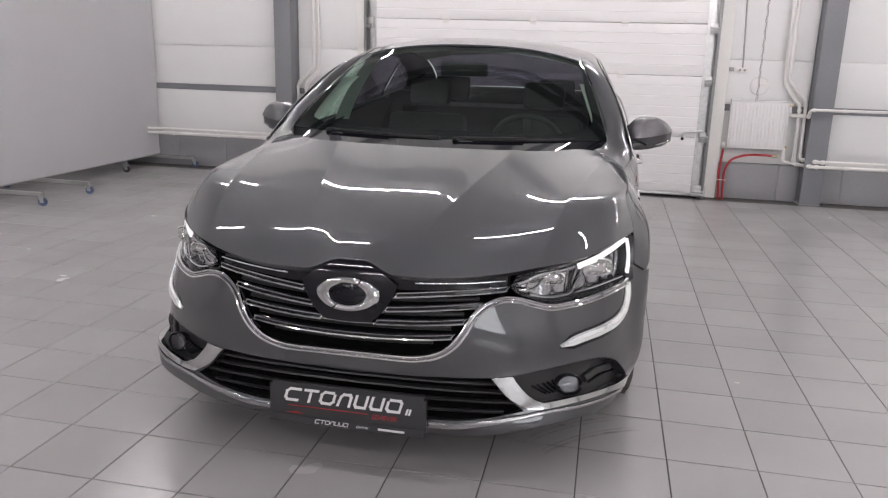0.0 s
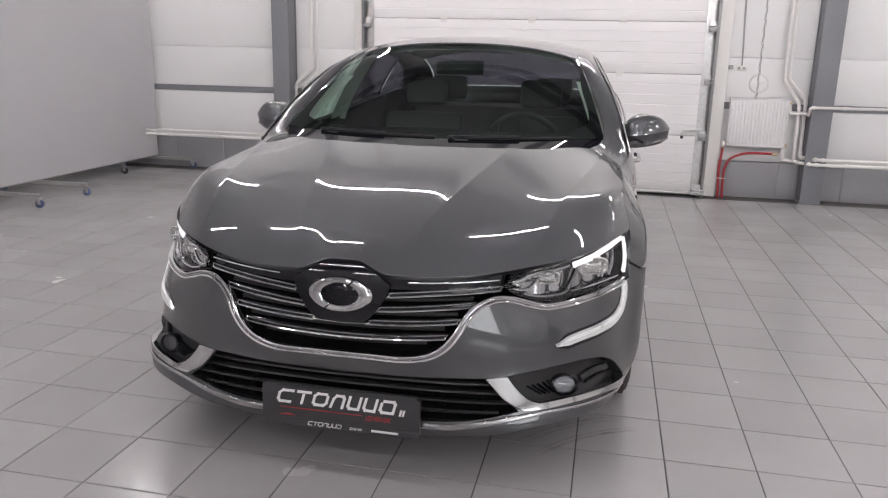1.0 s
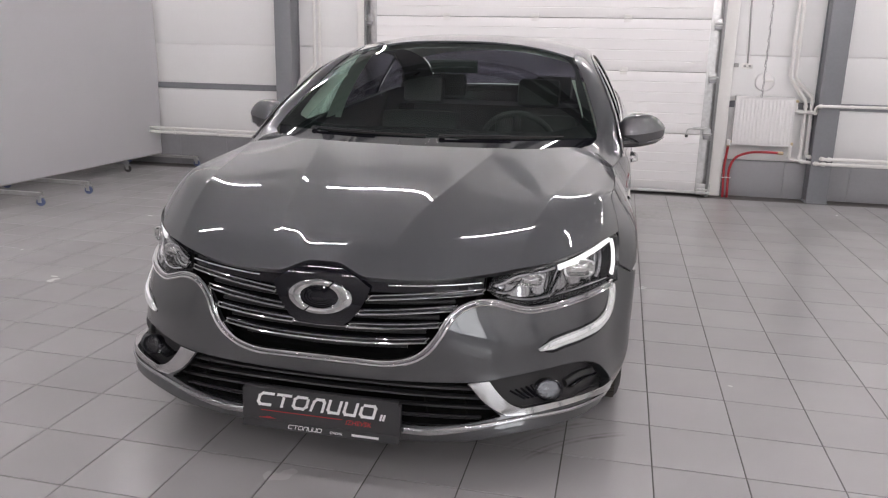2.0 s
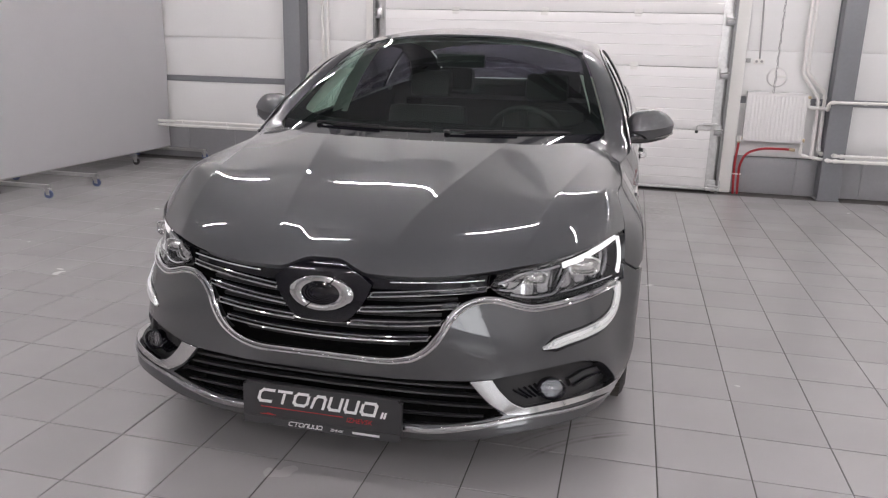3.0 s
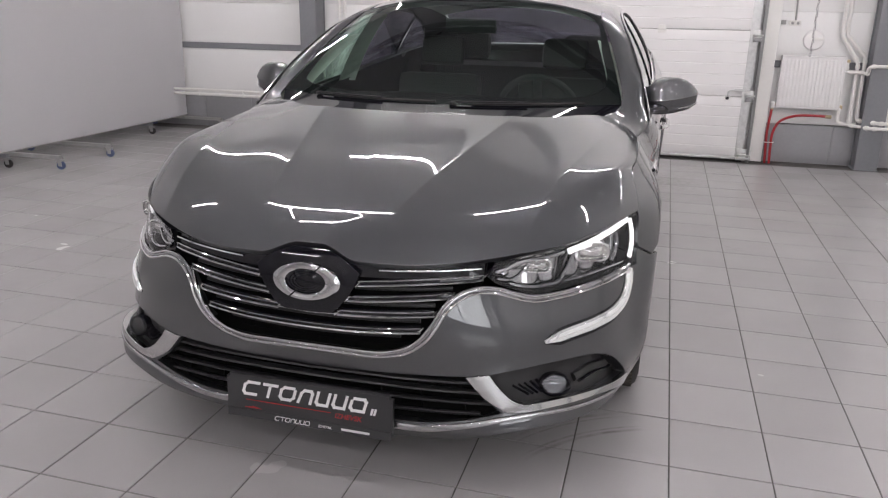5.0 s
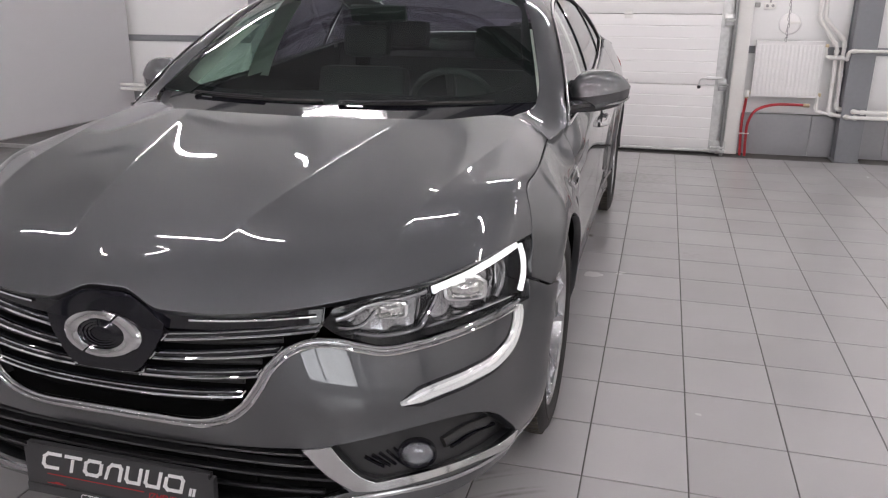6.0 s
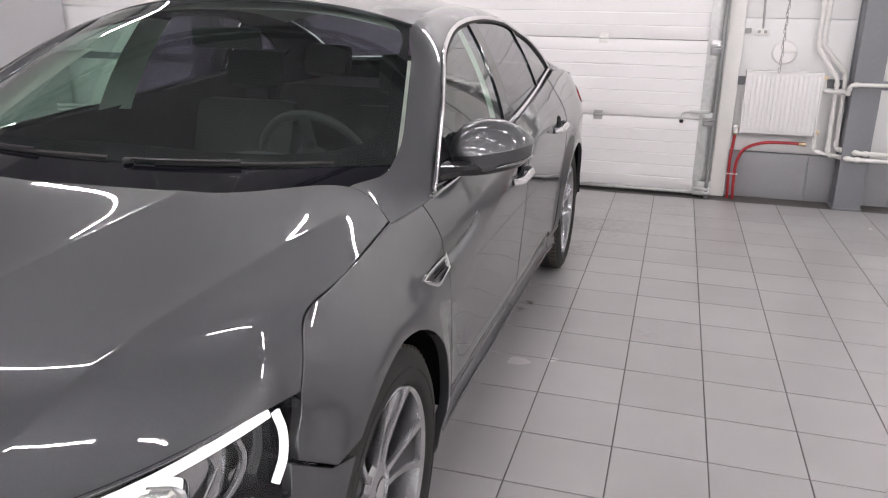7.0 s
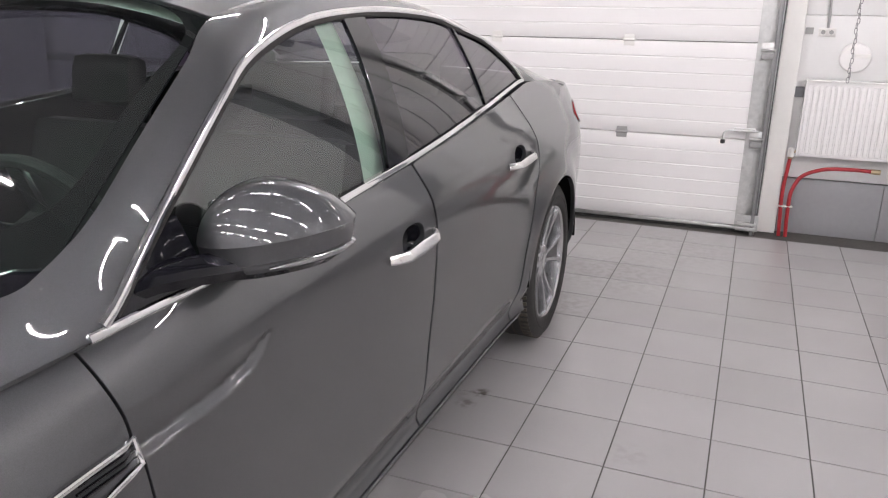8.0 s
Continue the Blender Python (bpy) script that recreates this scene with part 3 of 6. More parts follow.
for x in (WX0, WX0 + 1.0, WX0 + 2.0, WX1 - 0.05):
    part("window_frame", boxes((x, YS - 0.12, WZ0, x + 0.05, YS - 0.05, WZ1), bevel=0.003), column_grey, win)
for z in (WZ0, WZ0 + 0.9, WZ1 - 0.05):
    part("window_frame", boxes((WX0 + 0.05, YS - 0.115, z, WX1 - 0.05, YS - 0.055, z + 0.05), bevel=0.003), column_grey, win)
ob = part("pane", boxes((WX0 + 0.05, YS - 0.09, WZ0 + 0.05, WX1 - 0.05, YS - 0.08, WZ1 - 0.05)), pane_clear, win)
ob.visible_shadow = False
tagged(obj("backdrop", boxes((WX0 - 3, YS - 2.2, -0.2, WX1 + 3, YS - 2.15, 5)), sky_glow), "bright overcast daylight outside the window", "backdrop", kind="structure")
for name, b in (("wall_west", (XW - 0.2, YS - 0.2, 0, XW, 8.5, TOP)), ("wall_east", (XE, YS - 0.2, 0, XE + 0.2, 8.5, TOP))):
    tagged(obj(name, boxes(b), panel_white), "plain white sandwich panel wall", "wall", kind="structure")
bm = boxes((XW - 0.2, YS - 0.2, TOP, XE + 0.2, 8.6, TOP + 0.2))
tagged(obj("ceiling", bm, ceiling_mat), "grey profiled sheet ceiling", "ceiling", kind="structure")


def roof_beam(y):
    t = thing("roof_beam", "grey painted steel roof truss", "beam", "roof trusses", "structure")
    bm = bmesh.new()
    box(bm, XW, y - 0.07, TOP - 0.14, XE, y + 0.07, TOP - 0.04)
    box(bm, XW, y - 0.06, TOP - 0.62, XE, y + 0.06, TOP - 0.52)
    part("chord", bm, beam_grey, t)
    bm = bmesh.new()
    for k in range(13):
        x = XW + k
        tube(bm, [(x, y, TOP - 0.55), (x + 0.5, y, TOP - 0.1)], 0.03, 6)
        tube(bm, [(x + 0.5, y, TOP - 0.1), (x + 1, y, TOP - 0.55)], 0.03, 6)
    part("web", bm, beam_grey, t)


for y in (-3.0, -0.1, 2.8, 5.7):
    roof_beam(y)


def column(x0, x1, y0, y1, label):
    t = thing("column", label, "column", "steel columns", "structure")
    part("shaft", boxes((x0, y0, 0.0, x1, y0 + 0.014, TOP), (x0, y1 - 0.014, 0.0, x1, y1, TOP), (x0 + 0.012, y0 + 0.014, 0.0, x0 + 0.02, y1 - 0.014, TOP),
                        (x1 - 0.02, y0 + 0.014, 0.0, x1 - 0.012, y1 - 0.014, TOP), bevel=0.002), column_grey, t)
    part("base_plate", boxes((x0 - 0.01, y0 - 0.01, 0.0, x1 + 0.01, y1, 0.012), bevel=0.002), column_grey, t)


column(1.885, 2.075, 8.02, 8.235, "grey painted steel column beside the radiator")
column(-3.642, -3.455, 8.00, 8.235, "grey painted steel column on the tiled floor")
for x, y in ((XW + 0.12, 4.4), (XW + 0.12, 0.2), (XE - 0.31, 4.4), (XE - 0.31, 0.2), (XW + 0.12, -4), (XE - 0.31, -4)):
    column(x, x + 0.19, y - 0.1, y + 0.1, "grey painted steel column under a truss")


# ---- ceiling tubes ----
def ceiling_lamp(x, y, z, length):
    t = thing("ceiling_lamp", "slim white LED tube lamp hung under the ceiling", "lamp", "ceiling lamps")
    part("housing", boxes((-length / 2, -0.03, 0.022, length / 2, 0.03, 0.05), bevel=0.004), plastic_white, t)
    part("diffuser", boxes((-length / 2 + 0.01, -0.009, 0.0, length / 2 - 0.01, 0.009, 0.0215), bevel=0.004), tube_glow, t)
    for s in (-0.4, 0.4):
        bm = bmesh.new()
        tube(bm, [(s * length, 0, 0.05), (s * length, 0, TOP - z)], 0.003, 6)
        part("hanger", bm, galvanised, t)
    t.location = (x, y, z)
    return t


first = ceiling_lamp(-4.3, -4.2, 3.45, 1.22)
for x in (-4.3, -2.2, 0.03, 2.3, 4.5):
    for y in (-4.2, -1.4, 1.5, 3.65, 6.55):
        if (x, y) != (-4.3, -4.2):
            copy_thing(first, pose(x, y, 3.45))


# ---- the car ----
HANDLES = ((2.185, 2.445, 0.810, 0.817), (3.10, 3.365, 0.868, 0.876))
HUB_F, HUB_R, HUB_Z, ARCH = 0.985, 3.795, 0.335, 0.378
car = thing("car", "dark grey metallic saloon car with chrome trim, parked on the tiles", "car")
car.location = (-0.79, 2.12, 0)


def on_flank(v, z):
    return (side_u(v, z), v, z)


def handle_cup(v0, v1, z0, z1):
    return v0 + 0.55 * (v1 - v0) - 0.005, (z0 + z1) / 2 + 0.014


def cup_outline(v, z):
    return [(v + 0.066 * math.copysign(abs(math.cos(a)) ** 0.8, math.cos(a)), z + 0.036 * math.copysign(abs(math.sin(a)) ** 0.8, math.sin(a))) for a in [2 * math.pi * (k + 0.5) / 28 for k in range(28)]]


def arch_points(v0, n=28, r=ARCH, low=0.16, rev=False):
    """The wheel arch, from its front foot over the top to its rear foot, in (v, z)."""
    a0 = math.asin((low - HUB_Z) / r)
    p = [(v0 - r * math.cos(a), HUB_Z + r * math.sin(a)) for a in [a0 + (math.pi - 2 * a0) * k / n for k in range(n + 1)]]
    return p[::-1] if rev else p


def line(points, step=0.02, smooth=True):
    return dense(points, step, smooth, closed=False)


def path(*pieces):
    """Joins open pieces to one closed outline without double points."""
    out = []
    for p in pieces:
        for q in p:
            if not out or math.dist(out[-1], q) > 1e-4:
                out.append(tuple(q))
    if math.dist(out[0], out[-1]) < 1e-4:
        out.pop()
    return out


# bonnet: between the grille and lamps, the wings' shut lines, the pillar feet and the screen
shut = [(0.655, 0.752), (0.69, 0.80), (0.735, 0.848), (0.85, 0.872), (1.0, 0.888), (1.19, 0.907), (1.375, 0.926)]
bonnet_mid = fair([(0, 0.045, 0.692), (0, 0.13, 0.750), (0, 0.32, 0.824), (0, 0.58, 0.882), (0, 0.82, 0.928), (0, 1.03, 0.968)])
bonnet_side = fair([on_flank(v, z) for v, z in shut[:-1]])
LIP_U = [0.0, 0.14, 0.27, 0.40, 0.52, 0.63, 0.73, 0.80, 0.845, 0.872]
lip_v = fair1(LIP_U, [0.048, 0.052, 0.066, 0.105, 0.172, 0.253, 0.36, 0.475, 0.575, 0.655])
lip_z = fair1(LIP_U, [0.691, 0.690, 0.688, 0.694, 0.704, 0.717, 0.733, 0.744, 0.751, 0.752])


def notch(u):
    """How far the bonnet's edge is cut back round the badge."""
    t = min(max((0.150 - u) / 0.115, 0.0), 1.0)
    return t * t * (3 - 2 * t)


REAR_U = [0, 0.30, 0.56, 0.733, 0.80, 0.872]
rear_v = fair1(REAR_U, [1.03, 1.045, 1.12, 1.268, 1.248, 1.19])
rear_z = fair1(REAR_U, [0.968, 0.970, 0.973, 0.966, 0.947, 0.907])


def crease(d, high, w, flare=0.0, inner_w=0.05):
    """A raised field that breaks off along a crisp line at d = 0 and runs out over w; it flares up to the line from within."""
    r = math.sqrt(d * d + 0.0025 ** 2)
    return high * math.exp(-(d + r) / 2 / w) - flare * (1 - math.exp(-(r - d) / 2 / inner_w))


def inner_line(v):
    return 0.196 + 0.220 * (v - 0.183)


def outer_line(v):
    return 0.594 + 0.192 * (v - 0.3)


def bonnet(a, b):
    k = abs(a)
    side, mid = bonnet_side(b), bonnet_mid(b)
    s0, s1, m0, m1 = bonnet_side(0.0), bonnet_side(1.0), bonnet_mid(0.0), bonnet_mid(1.0)
    w = k ** 4
    sv = (mid[1] - m0[1]) / (m1[1] - m0[1]) * (1 - w) + (side[1] - s0[1]) / (s1[1] - s0[1]) * w
    sz = (mid[2] - m0[2]) / (m1[2] - m0[2]) * (1 - w) + (side[2] - s0[2]) / (s1[2] - s0[2]) * w
    u = side[0] * k
    e = 0.872 * k
    v = lip_v(e) + (rear_v(e) - lip_v(e)) * sv
    z = lip_z(e) + (rear_z(e) - lip_z(e)) * sz
    f = min(max((v - 0.05) / 0.32, 0), 1) * min(max((1.30 - v) / 0.40, 0), 1)
    f = f * f * (3 - 2 * f)
    g = max(1 - ((k - 0.80) / 0.20) ** 2, 0) if k > 0.80 else 1.0
    lift = (crease(u - inner_line(v), 0.013, 0.12, 0.0045, 0.045) + (crease(u - outer_line(v), 0.010, 0.07, 0.003, 0.04) - 0.010) * g * g) * f
    if b < 0.16:
        t = (1 - b / 0.16) * notch(u)
        v, z = v + 0.022 * t, z + 0.034 * t
    return np.array((math.copysign(u, a), v, z + lift))


def bonnet_seam(line_at, d, f):
    """The line beside a crease at distance d, in the bonnet's own (a, b)."""
    out = []
    for k in range(70):
        b = 0.03 + 0.94 * k / 69
        a0, a1 = 0.05, 0.96
        for _ in range(18):
            a = (a0 + a1) / 2
            p = bonnet(a, b)
            if p[0] - line_at(p[1]) - d > 0:
                a1 = a
            else:
                a0 = a
        out.append((a0 * f, b))
    return out


ring = [(-1 + 2 * k / 120, 0.0) for k in range(120)] + [(1, k / 70) for k in range(70)] + [(1 - 2 * k / 90, 1.0) for k in range(90)] + [(-1, 1 - k / 70) for k in range(70)]
sheet("bonnet", [(a * (0.998 - 0.0065 * min(max((b - 0.15) / 0.4, 0.0), 1.0)), b) for a, b in ring], bonnet, paint, car, "dark grey metallic bonnet with four crisp creases", (1 / 115, 1 / 70), lip=0.02,
      seams=[bonnet_seam(at_, d, f) for at_ in (inner_line, outer_line) for d in (-0.005, 0.0, 0.005) for f in (1, -1)])

# front wings, doors, sills and rear quarters
door_front = [(1.362, 0.935), (1.38, 0.866), (1.396, 0.79), (1.41, 0.683), (1.425, 0.50), (1.43, 0.245)]
door_mid = [(2.42, belt(2.42) - 0.002), (2.466, 0.86), (2.472, 0.66), (2.455, 0.43), (2.44, 0.245)]
door_rear = [(3.36, belt(3.36) - 0.002), (3.46, 0.92), (3.475, 0.80), (3.42, 0.62), (3.37, 0.50), (3.33, 0.36), (3.29, 0.245)]
for mirror in (False, True):
    side = "left" if not mirror else "right"
    wing = path(line(shut), line(door_front[:1] + door_front[1:]), [(1.43, 0.245), (1.43, 0.20)], [(1.31, 0.19)],
                [p for p in arch_points(HUB_F, rev=True, low=0.19) if p[1] > 0.19 and not (p[0] < HUB_F and p[1] < 0.60)], [(0.672, 0.607), (0.612, 0.644), (0.622, 0.68)], line([(0.622, 0.68), (0.642, 0.72), (0.655, 0.752)]))
    sheet("front_wing", wing, flank, paint, car, "", (0.03, 0.025), lip=0.025, mirror=mirror)
    g = 0.007
    fd = path(line([(v + g, z) for v, z in door_front]), line([(v - g, z) for v, z in door_mid][::-1]), line([(2.42 - 0.01 - k * 0.05, belt(2.41 - k * 0.05) - 0.002) for k in range(21)]))
    sheet("front_door", fd, flank, paint, car, "", (0.012, 0.006), [cup_outline(*handle_cup(*HANDLES[0]))], lip=0.02, mirror=mirror)
    rd = path(line([(v + g, z) for v, z in door_mid]), line([(v - g, z) for v, z in door_rear][::-1]), line([(3.36 - 0.01 - k * 0.05, belt(3.35 - k * 0.05) - 0.002) for k in range(19)]))
    sheet("rear_door", rd, flank, paint, car, "", (0.03, 0.02), [cup_outline(*handle_cup(*HANDLES[1]))], lip=0.02, mirror=mirror)
    sill = path(line([(1.31, 0.185), (1.43, 0.20), (1.44, 0.237), (3.29, 0.237), (3.40, 0.24), (3.45, 0.19), (3.44, 0.15), (1.33, 0.15)], 0.04, False))
    sheet("sill", sill, flank, paint, car, "", (0.05, 0.02), lip=0.02, mirror=mirror)
    top = [(3.36 + g, belt(3.36) - 0.002)] + [(3.40 + k * 0.05, belt(3.40 + k * 0.05) - 0.002) for k in range(19)] + [(4.33, belt(4.33))]
    quarter = path(line([(v + g, z) for v, z in door_rear[::-1]])[1:], top, [(4.33, 1.0), (4.33, 0.6), (4.30, 0.30)], arch_points(HUB_R, rev=True, low=0.24), [(3.40, 0.245), (3.30, 0.245)])
    sheet("rear_quarter", quarter, flank, paint, car, "", (0.04, 0.03), lip=0.02, mirror=mirror)

# nose: bumper with its openings, mirrored about the middle
chrome_line = [(0, 0.416), (6, 0.416), (14.5, 0.420), (18.1, 0.440), (20.5, 0.471), (22.5, 0.516), (24.3, 0.566), (26.7, 0.599), (29.2, 0.612), (32.3, 0.609), (35.4, 0.593),
               (38.6, 0.578), (43.4, 0.577), (50.3, 0.582), (58.9, 0.588), (65.5, 0.592)]


def both(half):
    """A closed outline from its right half, which starts and ends in the middle."""
    return half + [(-a, b) for a, b in half[::-1] if abs(a) > 1e-6]


def deg(points, step=0.6):
    """Points along a smooth line in (degrees, metres), even in the picture of the nose."""
    q = dense([(a * 0.0125, b) for a, b in points], step * 0.0125, True, closed=False)
    return [(a / 0.0125, b) for a, b in q]


arch_front = [(phi_of(v, z), z) for v, z in arch_points(HUB_F, low=0.228) if v < HUB_F and z < 0.606]
bumper_half = deg(chrome_line) + [(phi_of(0.598, 0.640), 0.640), (phi_of(0.660, 0.604), 0.604)] + arch_front[::-1] + deg([(70, 0.228), (60, 0.236), (48, 0.234), (37, 0.221), (28.5, 0.182), (21.7, 0.162), (12, 0.152), (0, 0.150)], 1.5)
fog_hole = deg([(31.0, 0.376), (35.5, 0.388), (42.5, 0.398), (50.0, 0.388), (54.5, 0.358), (57.5, 0.305)], 0.6) + deg([(57.5, 0.305), (58.6, 0.276), (54, 0.286), (48.3, 0.296), (41.0, 0.296), (36.0, 0.287)], 0.6)[1:] + deg([(36.0, 0.287), (34.0, 0.299), (32.3, 0.336), (31.0, 0.376)], 0.6)[1:-1]
low_half = deg([(0, 0.355), (12.4, 0.360), (22, 0.367), (27.3, 0.370)]) + deg([(27.3, 0.370), (30.0, 0.303), (32.8, 0.264)])[1:] + deg([(32.8, 0.264), (27.6, 0.240), (21.2, 0.222), (12, 0.218), (0, 0.217)])[1:]
sheet("front_bumper", both(bumper_half), nose, paint, car, "", (1.6, 0.02), [fog_hole, [(-a, b) for a, b in fog_hole[::-1]], both(low_half)], lip=0.03)

# tail: bumper and boot wall in one

def tail_edge(z):
    k = (4.33 - VR) / (tail_v(z) - VR)
    return math.degrees(math.atan2((1 - k ** 3.6) ** (1 / 3.6), k))


tail_half = [(t * tail_edge(0.25), 0.22) for t in [k / 20 for k in range(20)]] + [(tail_edge(0.22 + 0.82 * k / 20), 0.22 + 0.82 * k / 20) for k in range(21)] + [(t * tail_edge(1.04), 1.043) for t in [1 - k / 20 for k in range(1, 21)]]
sheet("rear_bumper", both(tail_half), tail, paint, car, "", (3, 0.04), lip=0.02)

# upper body: screen, roof, rear window, boot lid
screen_mid = spline([(0, 1.245, 0.985), (0, 1.50, 1.150), (0, 1.76, 1.305), (0, 1.98, 1.412)], even=True)
screen_side = spline([(0.775, 1.435, 0.998), (0.718, 1.65, 1.128), (0.655, 1.87, 1.254), (0.602, 2.03, 1.338)], even=True)
screen = arch_loft(screen_mid, screen_side, 2.2, 2.4)
roof_mid = spline([(0, 1.98, 1.412), (0, 2.30, 1.450), (0, 2.70, 1.458), (0, 3.05, 1.442), (0, 3.32, 1.408)], even=True)
roof_side = spline([(0.602, 2.03, 1.338), (0.588, 2.33, 1.390), (0.58, 2.70, 1.403), (0.572, 3.05, 1.385), (0.565, 3.34, 1.345)], even=True)
roof = arch_loft(roof_mid, roof_side, 2.2, 2.6)
rear_mid = spline([(0, 3.32, 1.408), (0, 3.75, 1.28), (0, 4.18, 1.115)], even=True)
rear_side = spline([(0.565, 3.34, 1.345), (0.585, 3.76, 1.232), (0.64, 4.13, 1.10)], even=True)
rear = arch_loft(rear_mid, rear_side, 2.2, 2.4)
boot_mid = spline([(0, 4.18, 1.115), (0, 4.45, 1.078), (0, 4.76, 1.035)], even=True)
boot_side = spline([tuple(flank(4.08, 1.076)), tuple(flank(4.33, 1.046)), (0.66, 4.66, 1.02)], even=True)
boot = arch_loft(boot_mid, boot_side, 2.4, 3.0)


def square(na, nb, a=1.0, b0=0.0, b1=1.0):
    return [(-a + 2 * a * k / na, b0) for k in range(na)] + [(a, b0 + (b1 - b0) * k / nb) for k in range(nb)] + [(a - 2 * a * k / na, b1) for k in range(na)] + [(-a, b1 - (b1 - b0) * k / nb) for k in range(nb)]


sheet("roof", square(60, 40), roof, paint, car, "", (1 / 25, 1 / 25), lip=0.012)
windscreen = sheet("windscreen", square(60, 40, 0.985, 0.0, 0.985), screen, pane_tint, car, "green tinted laminated windscreen", (1 / 25, 1 / 25), lip=0.0)
sheet("rear_window", square(40, 30, 0.98, 0.02, 0.98), rear, pane_dark, car, "smoked rear window", (1 / 15, 1 / 20), lip=0.0)
sheet("boot_lid", square(40, 30), boot, paint, car, "", (1 / 20, 1 / 15), lip=0.02)

rail_in = spline([(0.758, 1.400, 0.990), (0.757, 1.46, 1.018), (0.747, 1.535, 1.058), (0.708, 1.68, 1.146), (0.655, 1.87, 1.254), (0.602, 2.03, 1.338), (0.588, 2.33, 1.390), (0.58, 2.70, 1.403), (0.572, 3.05, 1.385), (0.565, 3.34, 1.345),
                  (0.572, 3.52, 1.303), (0.575, 3.64, 1.268), (0.585, 3.76, 1.232), (0.605, 3.92, 1.18), (0.64, 4.13, 1.10)], even=True)
dlo_top = [(1.43, 0.958), (1.60, 1.075), (1.83, 1.205), (2.00, 1.278), (2.28, 1.338), (2.66, 1.360), (3.02, 1.347), (3.20, 1.312), (3.42, 1.262), (3.60, 1.178), (3.68, 1.112)]
rail_out = spline([(0.874, 1.378, 0.928)] + [tuple(pane(v, z)) for v, z in dlo_top[:1]] + [(0.845, 1.50, 1.008)] + [tuple(pane(v, z)) for v, z in dlo_top[1:]] + [tuple(flank(v, belt(v) - 0.001)) for v in (3.78, 3.92, 4.08)], even=True)
FOOT = 0.733 / 0.872


def rail(a, b):
    """The painted frame over the side windows, from the pillar's foot to the tail."""
    p, q = np.array(rail_in(b)), np.array(rail_out(b))
    m = p + (q - p) * a
    d = np.array(rail_in(min(b + 0.01, 1))) - np.array(rail_in(max(b - 0.01, 0)))
    n = np.cross(d, q - p)
    n = n / (np.linalg.norm(n) + 1e-9)
    if n[0] < 0:
        n = -n
    return m + n * 0.012 * (1 - (2 * a - 1) ** 2)


def pillar(a, b):
    """The same, carried forward and down to the bonnet for b below 0."""
    a = min(max(a, -0.02), 1.02)
    if b >= 0:
        return rail(a, b)
    k = FOOT + (1 - FOOT) * a
    p, q = bonnet(k, 1.0), rail(a, 0.0)
    d = np.linalg.norm(q - p)
    t0 = bonnet(k, 1.0) - bonnet(k, 0.97)
    t0 = t0 / np.linalg.norm(t0) * d
    t1 = rail(a, 0.012) - rail(a, 0.0)
    t1 = t1 / np.linalg.norm(t1) * d
    w = max(a, 0.0) ** 3
    along = (q - p)
    t1, t0 = t1 * (1 - w) + along * w, t0 * (1 - w) + along * w
    s = 1 + b
    s = 0.025 + 0.975 * s
    return (2 * s ** 3 - 3 * s * s + 1) * p + (s ** 3 - 2 * s * s + s) * t0 + (3 * s * s - 2 * s ** 3) * q + (s ** 3 - s * s) * t1


outline = [(0, -1 + k / 24) for k in range(24)] + [(0, k / 90) for k in range(90)] + [(k / 8, 1.0) for k in range(8)] + [(1, 1 - k / 90) for k in range(90)] + [(1, -k / 24) for k in range(24)] + [(1 - k / 8, -1) for k in range(8)]
for mirror in (False, True):
    sheet("cant_rail", outline, pillar, paint, car, "", (1 / 10, 1 / 90), lip=0.008, mirror=mirror)


# cowl and screen surround
def screen_foot(a, b):
    p, q = bonnet(a * 0.85, 1.0) - np.array((0, -0.01, 0.035)), screen(a, 0.012)
    return p + (q - p) * b - np.array((0, 0, 0.004))


sheet("cowl", square(40, 6, 0.985, 0, 1), screen_foot, black_gloss, car, "black printed foot of the screen", (1 / 20, 1 / 5), lip=0.0)
inner = dense([(-0.90, 0.14), (-0.84, 0.10), (0, 0.085), (0.84, 0.10), (0.90, 0.14), (0.93, 0.5), (0.94, 0.88), (0.90, 0.94), (0, 0.955), (-0.90, 0.94), (-0.94, 0.88), (-0.93, 0.5)], 0.05)
sheet("screen_border", square(60, 40, 0.985, 0.0, 0.985), screen, border_black, windscreen, "black printed border of the glass", (1 / 20, 1 / 20), [inner], lip=0.0, lift=-0.004)


def wiper(u0, u1, b1, s):
    w = new("wiper")
    w.parent = car
    foot = screen(u0, 0.02) + np.array((0, -0.02, -0.008))
    pts = [screen(u0 + (u1 - u0) * k / 14, 0.004 + (b1 - 0.004) * k / 14) + np.array((0, -0.006, 0.010 - 0.004 * k / 14)) for k in range(15)]
    bm = bmesh.new()
    tube(bm, pts[:9], 0.007, 8, squash=0.6)
    part("arm", bm, black_matt, w)
    bm = bmesh.new()
    tube(bm, [p - np.array((0, -0.004, 0.008)) for p in pts[2:]], 0.006, 8)
    part("blade", bm, rubber, w)
    bm = bmesh.new()
    lathe(bm, [(0.014, 0), (0.014, 0.008), (0.009, 0.013)], 16, Matrix.Translation(foot))
    part("pivot_cap", bm, black_matt, w)


wiper(0.12, 0.80, 0.022, 1)
wiper(-0.70, 0.02, 0.020, 1)

# side glass, pillars and the chrome frame round it
dlo_curve = spline(dlo_top, even=True)
dlo_up = [tuple(dlo_curve(k / 80)) for k in range(81)]


def top_z(v):
    best = [z for (v0, z), (v1, z1) in zip(dlo_up, dlo_up[1:]) if v0 <= v <= v1]
    return (best[0] if best else 1.0) - 0.014


